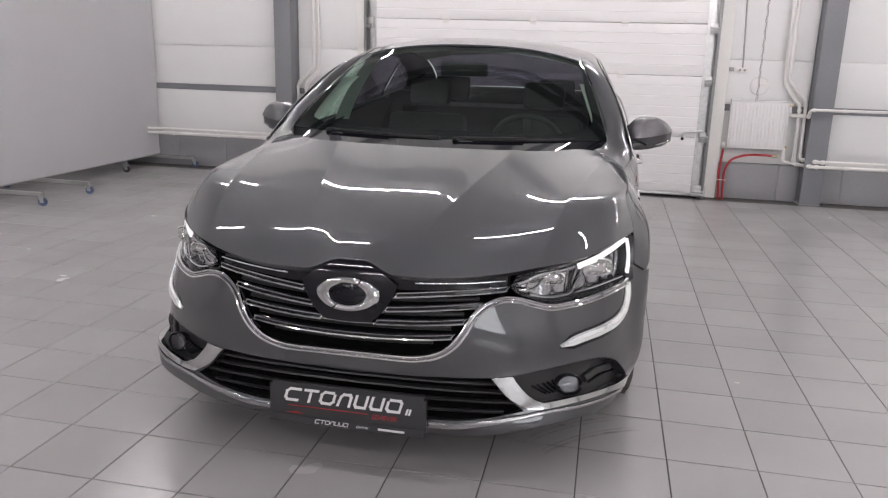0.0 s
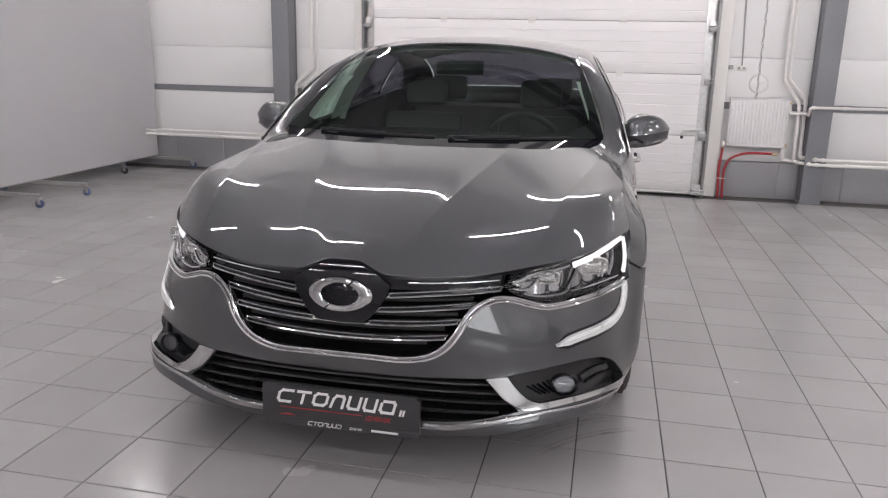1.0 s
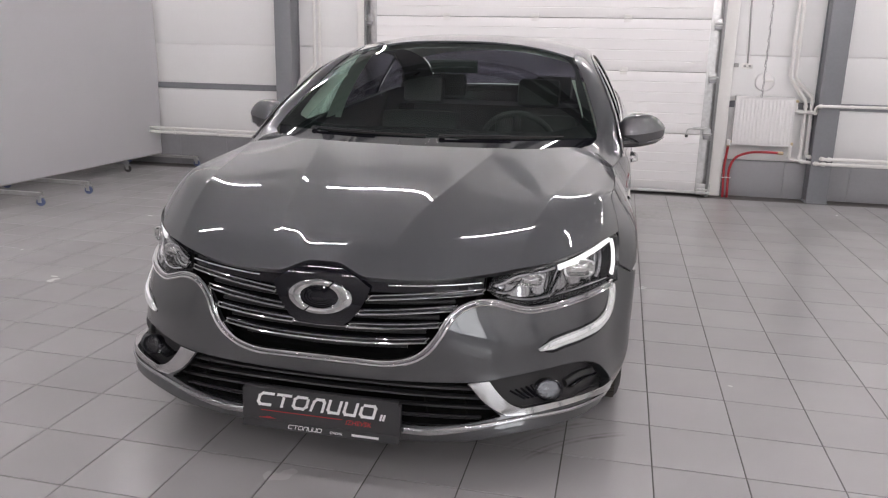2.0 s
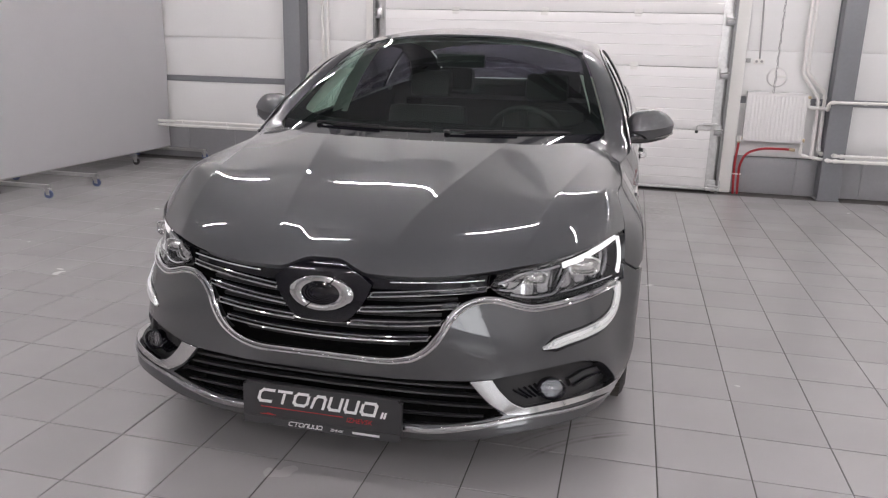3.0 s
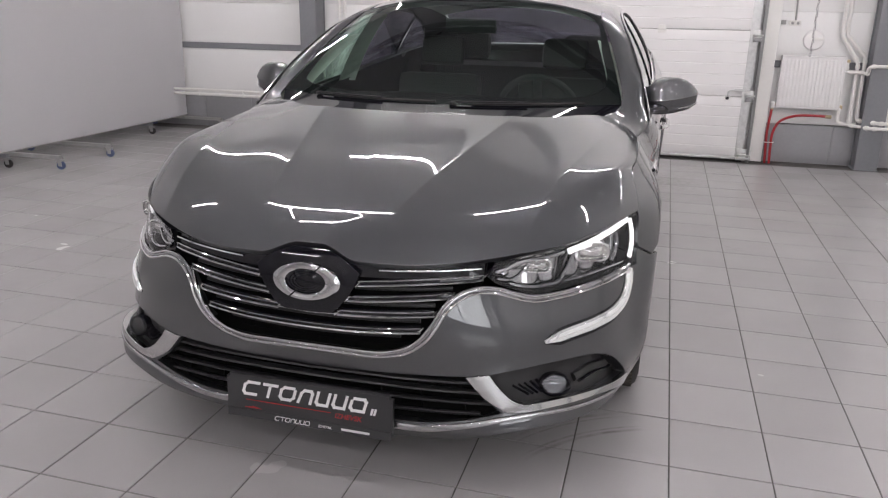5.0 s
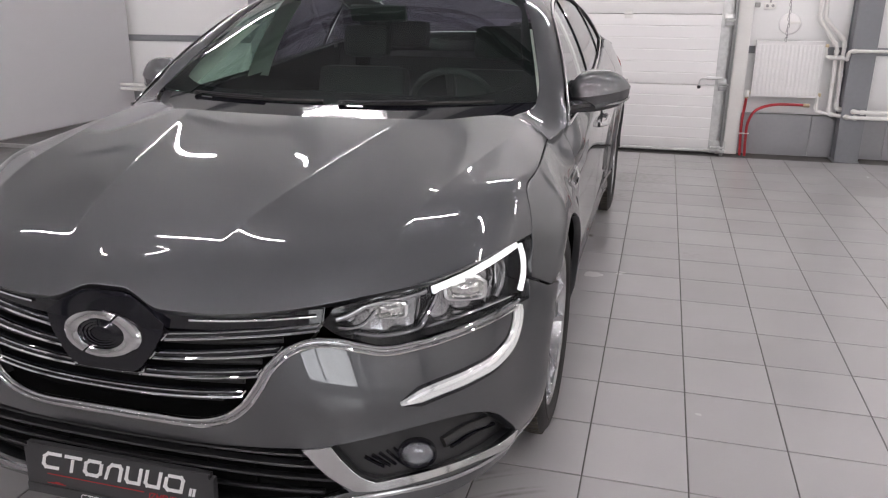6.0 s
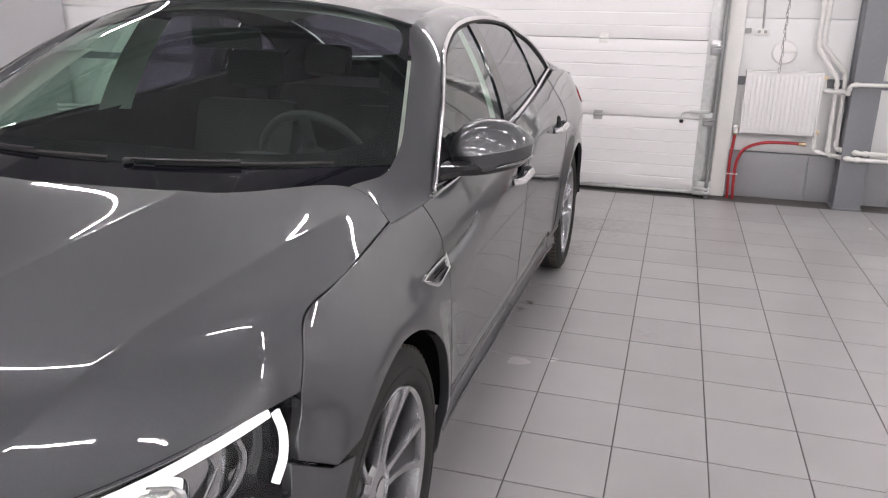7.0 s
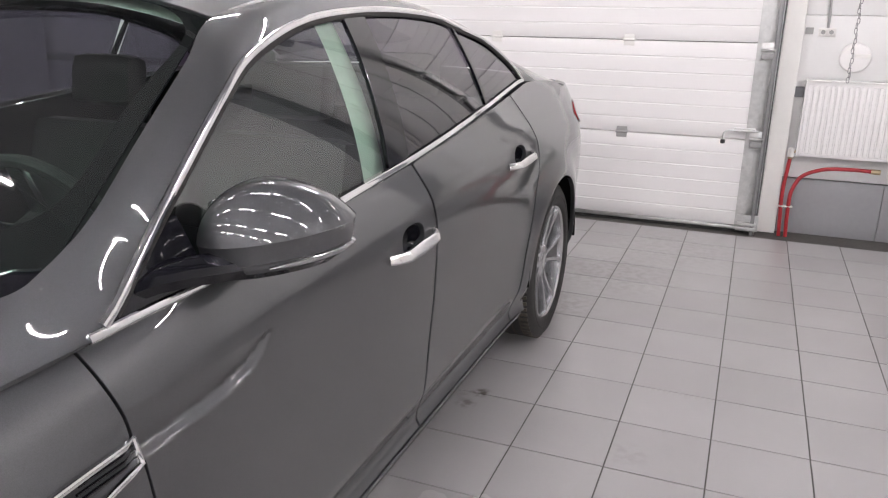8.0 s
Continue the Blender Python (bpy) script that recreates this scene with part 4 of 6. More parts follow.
def window_outline(f0, f1, r0, r1):
    """Between a front edge (foot v, top v) and a rear edge."""
    out = []
    for k in range(25):
        t = k / 24
        v = f0 + (r0 - f0) * t
        out.append((v, belt(v) + 0.014))
    for k in range(1, 25):
        t = k / 24
        v = r1 + (f1 - r1) * t
        out.append((v, top_z(v)))
    return out


front_glass = [(1.475, belt(1.475) + 0.014)] + [(v, belt(v) + 0.014) for v in [1.5 + 0.04 * k for k in range(21)]] + [(2.322, belt(2.32) + 0.014)] \
    + [(2.322 + 0.11 * k / 8, belt(2.32) + 0.014 + (top_z(2.43) - belt(2.32) - 0.014) * k / 8) for k in range(1, 9)] + [(v, z - 0.013) for v, z in dlo_up[::-1] if 1.52 < v < 2.42]
rear_glass = window_outline(2.447, 2.557, 3.128, 3.142)
quarter_glass = [(3.16 + 0.045 * k, belt(3.16 + 0.045 * k) + 0.014) for k in range(12)] + [(v, z - 0.013) for v, z in dlo_up[::-1] if 3.18 < v < 3.655] + [(3.168, top_z(3.168))]
b_pillar = [(2.326, belt(2.33) + 0.012), (2.443, belt(2.44) + 0.012), (2.553, top_z(2.553)), (2.436, top_z(2.436))]
d_bar = [(3.132, belt(3.132) + 0.012), (3.156, belt(3.156) + 0.012), (3.164, top_z(3.164)), (3.146, top_z(3.146))]
for mirror in (False, True):
    for name, o, m in (("front_side_glass", front_glass, pane_tint), ("rear_side_glass", rear_glass, pane_dark), ("quarter_glass", quarter_glass, pane_dark)):
        sheet(name, o, pane, m, car, "", (0.06, 0.05), lip=0.0, mirror=mirror, lift=-0.006)
    sheet("door_pillar_trim", dense(b_pillar, 0.03, False), pane, black_gloss, car, "gloss black pillar trim", (0.03, 0.04), lip=0.008, mirror=mirror)
    sheet("quarter_bar", dense(d_bar, 0.03, False), pane, black_gloss, car, "gloss black window bar", (0.02, 0.04), lip=0.008, mirror=mirror)
    f = -1 if mirror else 1
    for name, pts, wd in (("window_frame_chrome", [(1.402, 0.942), (1.415, 0.949)] + [(v, z) for v, z in dlo_up if v > 1.42], 0.017), ("waist_chrome", [(v, belt(v) + 0.003) for v in [1.375 + (3.685 - 1.375) * k / 70 for k in range(71)]], 0.016)):
        bm = bmesh.new()
        q = [pane(v, z) for v, z in pts]
        ribbon(bm, [(p[0] * f + 0.003 * f, p[1], p[2]) for p in q], [(f, 0, 0.3)] * len(q), wd, 0.005)
        part(name, bm, chrome, car, "polished chrome window strip")
    bm = bmesh.new()
    q = [pane(v, z - 0.011) for v, z in dlo_up if v > 1.42]
    ribbon(bm, [(p[0] * f, p[1], p[2]) for p in q], [(f, 0, 0.3)] * len(q), 0.014, 0.003)
    part("window_seal", bm, rubber, car)
    tri_ = [(1.405, belt(1.41) + 0.01), (1.62, belt(1.62) + 0.012), (1.60, 1.045), (1.585, 1.05)] + [(v, z - 0.013) for v, z in dlo_up[::-1] if 1.44 < v < 1.57]
    sheet("mirror_triangle", dense(tri_, 0.03, False), pane, black_gloss, car, "black corner trim behind the pillar", (0.03, 0.03), lip=0.004, mirror=mirror, lift=0.001)


# mirrors
def wing_mirror(f):
    m = new("wing_mirror")
    m.parent = car
    long = Vector((0.775, 0.63, 0)).normalized()
    deep = Vector((-0.63, 0.775, 0)).normalized()
    base = Vector((0.960, 1.690, 1.016))

    def body(levels, name, material, label=""):
        """Rings of a drop-shaped plan; each level gives height, length and depth scale, and the share of the outward slope."""
        bm = bmesh.new()
        nu, rows = 48, []
        for h, sx, sy in levels:
            row = []
            for i in range(nu):
                a = 2 * math.pi * i / nu
                c, s = math.cos(a), math.sin(a)
                rad = (abs(c) ** 2.6 + abs(s) ** 2.6) ** (-1 / 2.6)
                x = c * rad * 0.130 * sx - 0.16 * max(h, 0)
                y = s * rad * 0.074 * (sy if s < 0 else sy ** 0.3)
                y += 0.020 * (x / 0.13) ** 2 * (1 if s < 0 else 0.3) + 0.010
                out = (x + 0.13) / 0.26
                z = h * (1 - 0.30 * max(out, 0) ** 2 if h > 0 else 1) + 0.13 * x
                p = base + long * (x + 0.006) + deep * y
                row.append(bm.verts.new((p.x * f, p.y, base.z - 0.004 + z)))
            rows.append(row)
        for r0, r1 in zip(rows, rows[1:]):
            for i in range(nu):
                bm.faces.new((r0[i], r0[(i + 1) % nu], r1[(i + 1) % nu], r1[i]))
        bm.faces.new(rows[0][::-1])
        bm.faces.new(rows[-1])
        bmesh.ops.recalc_face_normals(bm, faces=bm.faces[:])
        return part(name, bm, material, m, label, angle=16)
    dome = [(0.088 * t, (1 - t * t) ** 0.5 - 0.20 * t * (1 - t), (1 - t * t) ** 0.5 - 0.30 * t * (1 - t)) for t in [math.sin(math.pi / 2 * k / 23) for k in range(23)]]
    body([(-0.034, 0.955, 0.90), (-0.033, 0.965, 0.915), (-0.004, 0.992, 0.975), (-0.001, 0.999, 0.993)] + dome, "cap", paint)
    body([(-0.050, 0.90, 0.80), (-0.042, 0.94, 0.87), (-0.0345, 0.95, 0.895)], "lower_cap", paint)
    body([(-0.066, 0.55, 0.45), (-0.062, 0.74, 0.62), (-0.0505, 0.89, 0.79)], "base", black_gloss, "black plastic underside")
    bm = bmesh.new()
    q = []
    for k in range(19):
        a = math.radians(-100 + 88 * k / 18)
        c, s = math.cos(a), math.sin(a)
        rad = (abs(c) ** 2.6 + abs(s) ** 2.6) ** (-1 / 2.6)
        x = c * rad * 0.130 * 0.955
        y = s * rad * 0.074 * 0.90 + 0.020 * (x / 0.13) ** 2 + 0.010
        p = base + long * (x + 0.006) + deep * y
        q.append((p.x * f, p.y, base.z - 0.004 - 0.041 + 0.13 * x))
    ribbon(bm, q, [(0.2 * f, -0.9, -0.25)] * 19, lambda t: 0.010 * min(1, 0.25 + 3 * t), 0.004)
    part("indicator", bm, satin, m, "clear strip indicator")
    bm = bmesh.new()
    arm_pts = [(0.842, 1.485, 0.968), (0.858, 1.52, 0.972), (0.885, 1.565, 0.972), (0.915, 1.62, 0.968), (0.95, 1.67, 0.966)]
    ribbon(bm, [(x * f, y, z) for x, y, z in arm_pts], [(0.1 * f, -0.45, 1)] * 5, lambda t: 0.062 - 0.012 * t, 0.018)
    part("arm", bm, black_gloss, m, "gloss black mirror arm")
    bm = bmesh.new()
    box(bm, -0.088, -0.003, -0.028, 0.080, 0.003, 0.034, bevel=0.002)
    ang = math.atan2(long.y, long.x * f)
    c = base + long * -0.004 + deep * 0.082
    bmesh.ops.transform(bm, matrix=Matrix.Translation((c.x * f, c.y, base.z)) @ Matrix.Rotation(ang, 4, "Z"), verts=bm.verts[:])
    part("mirror_glass", bm, mirror_mat, m, "mirror glass")


mirror_mat = mat("mirror_silver", (0.9, 0.9, 0.9), 0.08, 1.0)
wing_mirror(1)
wing_mirror(-1)


# door handles and wing vents
def door_handle(v0, v1, z0, z1, f):
    h = new("door_handle")
    h.parent = car
    vm, zm = (v0 + v1) / 2, (z0 + z1) / 2
    u = side_u(vm, zm)
    bm = bmesh.new()
    n = 24
    pts, nor = [], []
    for k in range(n + 1):
        t = k / n
        v, z = v0 + (v1 - v0) * t, z0 + (z1 - z0) * t
        stand = 0.030 * min(1, 5 * t) ** 0.6 * min(1, 5 * (1 - t)) ** 0.6
        pts.append(((side_u(v, z) + stand) * f, v, z))
        nor.append((f, 0, 0.35))
    ribbon(bm, pts, nor, lambda t: 0.030 - 0.008 * abs(2 * t - 1), 0.009)
    part("grip", bm, handle_chrome, h, "chrome pull handle")
    mid_v, mid_z = handle_cup(v0, v1, z0, z1)
    sheet("cup", cup_outline(mid_v, mid_z), lambda v, z: np.array((side_u(mid_v, mid_z) - 0.034 * max(0, 1 - ((v - mid_v) / 0.071) ** 4 - ((z - mid_z) / 0.041) ** 4) - 0.001, v, z)), black_gloss, h, "black finger cup behind the grip", (0.01, 0.008), lip=0.0, mirror=f < 0)
    bm = bmesh.new()
    lathe(bm, [(0.010, 0), (0.010, 0.003), (0.006, 0.005)], 16, Matrix.Translation((u * f + 0.001 * f, vm, zm - 0.026)) @ Matrix.Rotation(radians(90 * f), 4, "Y"))
    part("lock_cover", bm, chrome, h)


for f in (1, -1):
    door_handle(*HANDLES[0], f)
    door_handle(*HANDLES[1], f)
    vent = new("wing_vent")
    vent.parent = car
    frame_pts = [(1.202, 0.770), (1.285, 0.734), (1.320, 0.730), (1.398, 0.746), (1.398, 0.783), (1.310, 0.777)]
    bm = bmesh.new()
    q = dense(frame_pts, 0.02, False)
    ribbon(bm, [((side_u(v, z) + 0.003) * f, v, z) for v, z in q], [(f, 0, 0.2)] * len(q), 0.011, 0.006, closed=True)
    part("frame", bm, chrome, vent, "chrome blade frame")
    sheet("insert", dense([(1.24, 0.761), (1.29, 0.743), (1.394, 0.753), (1.394, 0.783), (1.33, 0.775)], 0.015, False), flank, black_matt, vent, "black slatted insert", (0.02, 0.015), lip=0.0, mirror=f < 0, lift=0.002)
    for k in range(4):
        bm = bmesh.new()
        z0 = 0.752 + k * 0.0085
        p = [(v, z0 + 0.03 * (v - 1.28)) for v in (1.285 + 0.006 * k, 1.31, 1.34, 1.37, 1.394)]
        ribbon(bm, [((side_u(v, z) + 0.003) * f, v, z) for v, z in p], [(f, 0, 0)] * 5, 0.003, 0.003)
        part("slat", bm, black_gloss, vent)


# ---- nose details ----
def on_nose(a, z, lift=0.0):
    """A point on the nose and the outward direction there."""
    p = nose(a, z)
    n = np.cross(nose(a + 0.3, z) - nose(a - 0.3, z), nose(a, z + 0.004) - nose(a, z - 0.004))
    n = n / np.linalg.norm(n)
    if np.dot(n, p - np.array((0, 1.2, 0.5))) < 0:
        n = -n
    return p + n * lift, n


def nose_ribbon(name, points, width, height, lift, material, parent, label="", step=0.8, flip=False, smooth=True):
    q = deg(points, step) if smooth else points
    if flip:
        q = [(-a, b) for a, b in q]
    both_ = [on_nose(a, b, lift) for a, b in q]
    bm = bmesh.new()
    ribbon(bm, [p for p, _ in both_], [n for _, n in both_], width, height)
    return part(name, bm, material, parent, label)


def sunk(depth):
    def at(a, z):
        return on_nose(a, z, -depth)[0]
    return at


def well(name, outline, depth, material, parent, label="", flip=False):
    """The side walls of an opening, from the skin down to its bottom."""
    q = [(-a, b) for a, b in outline] if flip else outline
    bm = bmesh.new()
    top = [bm.verts.new(on_nose(a, b, -0.002)[0]) for a, b in q]
    low = [bm.verts.new(on_nose(a, b, -depth)[0]) for a, b in q]
    for i in range(len(q)):
        j = (i + 1) % len(q)
        bm.faces.new((top[i], top[j], low[j], low[i]))
    return part(name, bm, material, parent, label)


# grille
grille = new("grille")
grille.parent = car
g_half = deg([(0, 0.700), (12, 0.700), (22, 0.692), (31, 0.690)]) + deg([(31, 0.690), (30.5, 0.650), (29.5, 0.622), (26.7, 0.605), (24.6, 0.57), (22.8, 0.52), (20.8, 0.476), (18.3, 0.446), (14.5, 0.427), (6, 0.423), (0, 0.423)])[1:]
sheet("back_panel", both(g_half), sunk(0.055), cavity, grille, "dark inner grille", (2, 0.03), lip=0.0)
well("well", both(g_half), 0.056, cavity, grille)


def grille_bar(pts):
    """A gloss bar with a chrome line along its upper and its lower edge."""
    bar = nose_ribbon("bar", pts, 0.024, 0.008, -0.018, black_gloss, grille)
    nose_ribbon("chrome_strip", [(a, b + 0.0075) for a, b in pts], 0.0055, 0.006, -0.012, chrome, bar, "thin chrome line on a grille bar")
    nose_ribbon("chrome_strip", [(a, b - 0.0055) for a, b in pts], 0.0080, 0.007, -0.011, chrome, bar, "chrome line on a grille bar")
    for a, b in (pts[0], pts[-1]):
        nose_ribbon("chrome_end", [(a - 0.5, b - 0.009), (a + 0.5, b + 0.010)], 0.006, 0.006, -0.012, chrome, bar, smooth=False)


for f in (1, -1):
    for pts in ([(9.3, 0.624), (14.5, 0.631), (20.2, 0.638), (30.4, 0.648)], [(7.4, 0.578), (12, 0.583), (16.4, 0.589), (25.2, 0.601)], [(5.6, 0.534), (10, 0.537), (14.5, 0.541), (22.4, 0.551)]):
        grille_bar([(a * f, b) for a, b in pts][::f])
grille_bar([(-20.2, 0.502), (-14, 0.492), (-7, 0.486), (0, 0.484), (7, 0.486), (14, 0.492), (20.2, 0.501)])
nose_ribbon("chrome_link", [(-5.6, 0.532), (0, 0.528), (5.6, 0.532)], 0.006, 0.006, -0.011, chrome, grille, "chrome line under the shield")
for z, e in ((0.657, 28), (0.607, 25.5), (0.56, 22.5), (0.511, 20), (0.457, 16.5)):
    nose_ribbon("slat", [(-e, z + 0.012), (-e / 2, z + 0.004), (0, z), (e / 2, z + 0.004), (e, z + 0.012)], 0.012, 0.006, -0.036, black_matt, grille)


def brow(a, b):
    """The gloss band between the bonnet's edge and the top bar."""
    p = nose(a, 0.640 + 0.012 * (a / 31) ** 2)
    k = min(abs(p[0]), 0.86)
    q = np.array((p[0], lip_v(k) + 0.006 + 0.022 * notch(k), lip_z(k) - 0.006 + 0.034 * notch(k)))
    m = p + (q - p) * b
    return m + np.array((0, 0.010 * (1 - b) + 0.004, 0))


sheet("gloss_brow", square(70, 8, 30.6, 0.0, 1.0), brow, black_gloss, grille, "gloss black band above the grille", (1.5, 0.12), lip=0.006)
nose_ribbon("brow_strip", [(a, 0.664 + 0.012 * (abs(a) / 31) ** 2) for a in (13, 18, 24, 30)], 0.006, 0.003, -0.006, chrome, grille, "thin chrome strip on the gloss band")
nose_ribbon("brow_strip", [(-a, 0.664 + 0.012 * (abs(a) / 31) ** 2) for a in (13, 18, 24, 30)], 0.006, 0.003, -0.006, chrome, grille, "thin chrome strip on the gloss band")
shield = both(deg([(0, 0.712), (3.6, 0.709), (6.2, 0.692), (9.6, 0.655)]) + deg([(9.6, 0.655), (8.9, 0.622), (7.2, 0.578), (5.6, 0.548), (4.4, 0.536)])[1:] + deg([(4.4, 0.536), (2, 0.534), (0, 0.534)])[1:])
sheet("shield", shield, sunk(-0.004), black_gloss, grille, "gloss black shield round the badge", (1.2, 0.012), lip=0.03)
badge = new("badge")
badge.parent = grille
BADGE_Z = 0.619


def badge_point(x, z, lift):
    p, n = on_nose(0, BADGE_Z + z, 0.006 + lift)
    return Vector((x, p[1] + 0.5 * x * x, p[2]))


for a0, a1 in ((64, 240), (244, 420)):
    bm = bmesh.new()
    rings = []
    for k in range(41):
        a = radians(a0 + (a1 - a0) * k / 40)
        c, d = math.cos(a), math.sin(a)
        fat = 1.0 + 0.10 * math.sin(a - radians(a0))
        row = []
        for t, h in ((0.0, -0.004), (0.0, 0.006), (0.12, 0.009), (0.5, 0.011), (0.88, 0.008), (1.0, 0.003), (1.0, -0.004)):
            row.append(bm.verts.new(badge_point((0.062 + (0.101 * fat ** 0.3 - 0.062) * t) * c, (0.034 + (0.053 - 0.034) * t) * d, h)))
        rings.append(row)
    for r0, r1 in zip(rings, rings[1:]):
        for k in range(6):
            bm.faces.new((r0[k], r0[k + 1], r1[k + 1], r1[k]))
    bm.faces.new(rings[0])
    bm.faces.new(rings[-1])
    bmesh.ops.recalc_face_normals(bm, faces=bm.faces[:])
    part("half_ring", bm, badge_metal, badge, "half of an oval brushed chrome ring")
bm = bmesh.new()
rings = []
for r, h in ((1.0, -0.003), (1.0, 0.002), (0.82, 0.004), (0.80, 0.0015), (0.66, 0.003), (0.64, 0.0005), (0.50, 0.002), (0.48, -0.0005), (0.05, 0.0)):
    rings.append([bm.verts.new(badge_point(0.061 * r * math.cos(t), 0.0335 * r * math.sin(t), h)) for t in [2 * math.pi * k / 40 for k in range(40)]])
for r0, r1 in zip(rings, rings[1:]):
    for k in range(40):
        bm.faces.new((r0[k], r0[(k + 1) % 40], r1[(k + 1) % 40], r1[k]))
bm.faces.new(rings[-1])
bmesh.ops.recalc_face_normals(bm, faces=bm.faces[:])
part("disc", bm, black_gloss, badge, "black ridged disc")

# chrome that runs round the grille and under the lamps
full = [(-a, b) for a, b in chrome_line[:0:-1]] + chrome_line
q = deg(full, 0.6)


def beside(line_, d):
    """A line in (degrees, metres) set off sideways by d metres."""
    out = []
    for i, (a, b) in enumerate(line_):
        (a0, b0), (a1, b1) = line_[max(i - 1, 0)], line_[min(i + 1, len(line_) - 1)]
        x, y = (a1 - a0) * 0.0155, b1 - b0
        r = math.hypot(x, y)
        out.append((a - d * y / r / 0.0155, b + d * x / r))
    return out


moulding = new("grille_chrome")
moulding.parent = car
moulding["label"] = "double chrome moulding round the grille and under the lamps"
for name, d, wide, high, lift, m_ in (("outer_strip", -0.006, 0.012, 0.008, 0.002, chrome), ("inner_strip", 0.009, 0.009, 0.007, 0.001, chrome), ("channel", 0.002, 0.020, 0.004, 0.0, blade_chrome)):
    pn = [on_nose(a, b + 0.004, lift) for a, b in beside(q, d) if abs(a) < 63]
    bm = bmesh.new()
    ribbon(bm, [p for p, _ in pn], [n for _, n in pn], (lambda w: lambda t: w * (1 - 0.4 * abs(2 * t - 1)))(wide), high)
    part(name, bm, m_, moulding)

# lamps, marker lights, fog lamps
head_out = [(30.8, 0.655), (32.2, 0.690), (38.5, 0.709), (48.6, 0.7305), (60.2, 0.752), (67.2, 0.757), (68.9, 0.72), (69.2, 0.67), (68.3, 0.615), (66.0, 0.598), (55.7, 0.598), (44.7, 0.597), (41.6, 0.592), (38.7, 0.595), (35.4, 0.613), (32.8, 0.630)]


def lamp_skin(a, z):
    """The lamp's cover: the nose drawn back a little towards the bonnet's edge."""
    p, n = on_nose(a, min(z, 0.76), -0.004)
    return p


for f in (1, -1):
    lamp = new("headlamp")
    lamp.parent = car
    mir = f < 0
    o = deg([head_out[0], head_out[1]], 0.5) + deg(head_out[1:6], 0.8)[1:] + deg(head_out[5:10], 0.8)[1:] + deg(head_out[9:] + head_out[:1], 0.8)[1:-1]
    sheet("housing", o, sunk(0.050), black_gloss, lamp, "dark lamp housing", (2, 0.02), lip=0.0, mirror=mir)
    well("bezel", o, 0.052, black_gloss, lamp, "gloss black lamp bezel", flip=mir)
    sheet("lens", o, lamp_skin, pane_clear, lamp, "clear lamp lens", (2, 0.02), lip=0.0, mirror=mir)
    guide = [(46.5, 0.696), (52, 0.709), (58, 0.724), (64.5, 0.738)]
    nose_ribbon("light_guide", guide, 0.016, 0.006, -0.018, drl_glow, lamp, "white daytime light strip", flip=mir)
    nose_ribbon("light_guide", [(65.4, 0.736), (66.2, 0.70), (65.9, 0.655), (64.6, 0.618)], 0.015, 0.006, -0.015, drl_glow, lamp, "white daytime light strip", flip=mir, step=0.5)
    nose_ribbon("reflector_rib", [(61.5, 0.712), (62.2, 0.68), (61.5, 0.645), (60, 0.622)], 0.012, 0.006, -0.035, satin, lamp, flip=mir, step=0.5)
    nose_ribbon("reflector_rib", [(58.5, 0.704), (59.0, 0.68), (58.0, 0.65), (57, 0.625)], 0.008, 0.006, -0.035, satin, lamp, flip=mir, step=0.5)
    nose_ribbon("lower_bezel", [(35.0, 0.628), (38.7, 0.614), (41.6, 0.612), (44.5, 0.618), (45.6, 0.640)], 0.008, 0.006, -0.016, chrome, lamp, "chrome edge of the lower bezel", flip=mir)
    nose_ribbon("lower_bezel", [(45.6, 0.614), (50, 0.616), (56, 0.617), (62, 0.614)], 0.007, 0.006, -0.016, chrome, lamp, "chrome edge of the lower bezel", flip=mir)
    nose_ribbon("inner_guide", [(32.6, 0.662), (34.2, 0.668), (36.5, 0.684)], 0.014, 0.007, -0.016, satin, lamp, flip=mir, step=0.5)
    nose_ribbon("inner_guide", [(32.8, 0.645), (34.5, 0.640), (36.2, 0.646), (38, 0.672)], 0.008, 0.006, -0.014, chrome, lamp, flip=mir, step=0.5)
    inner_bowl = deg([(34.0, 0.655), (37, 0.690), (41, 0.699), (44.6, 0.702), (45.4, 0.66), (44.0, 0.622), (41.0, 0.618), (37.5, 0.622), (34.0, 0.655)])[:-1]
    outer_bowl = deg([(46.8, 0.640), (48.5, 0.690), (54, 0.706), (60.5, 0.722), (62.5, 0.68), (60.5, 0.635), (55, 0.622), (48, 0.620), (46.8, 0.640)])[:-1]
    for o_, nm in ((inner_bowl, "inner_bowl"), (outer_bowl, "outer_bowl")):
        sheet(nm, o_, lambda a, z: on_nose(a, z, -0.046 + 0.004 * math.sin(a * 1.3))[0], lamp_grey, lamp, "ribbed grey reflector", (0.8, 0.01), lip=0.004, mirror=mir)
    nose_ribbon("upper_bezel", [(34.6, 0.676), (38, 0.686), (43, 0.690), (45.6, 0.696)], 0.012, 0.006, -0.022, satin, lamp, flip=mir)
    nose_ribbon("divider", [(44.6, 0.628), (46.0, 0.655), (47.2, 0.690)], 0.010, 0.010, -0.016, chrome, lamp, "chrome divider", flip=mir, step=0.5)
    for a, z, wd, ht in ((40.4, 0.671, 0.043, 0.021), (53.0, 0.678, 0.054, 0.029)):
        mod = new("projector")
        mod.parent = lamp
        p, n = on_nose(a * f, z, -0.036)
        turn = Vector(n)
        turn = (turn + Vector((0, -1.2, 0))).normalized().to_track_quat("Z", "Y").to_matrix().to_4x4()
        place = Matrix.Translation(Vector(p)) @ turn
        bm = bmesh.new()
        prof = [(1.0, 0.0), (1.0, 0.026), (0.86, 0.027), (0.78, 0.012)]
        rings = []
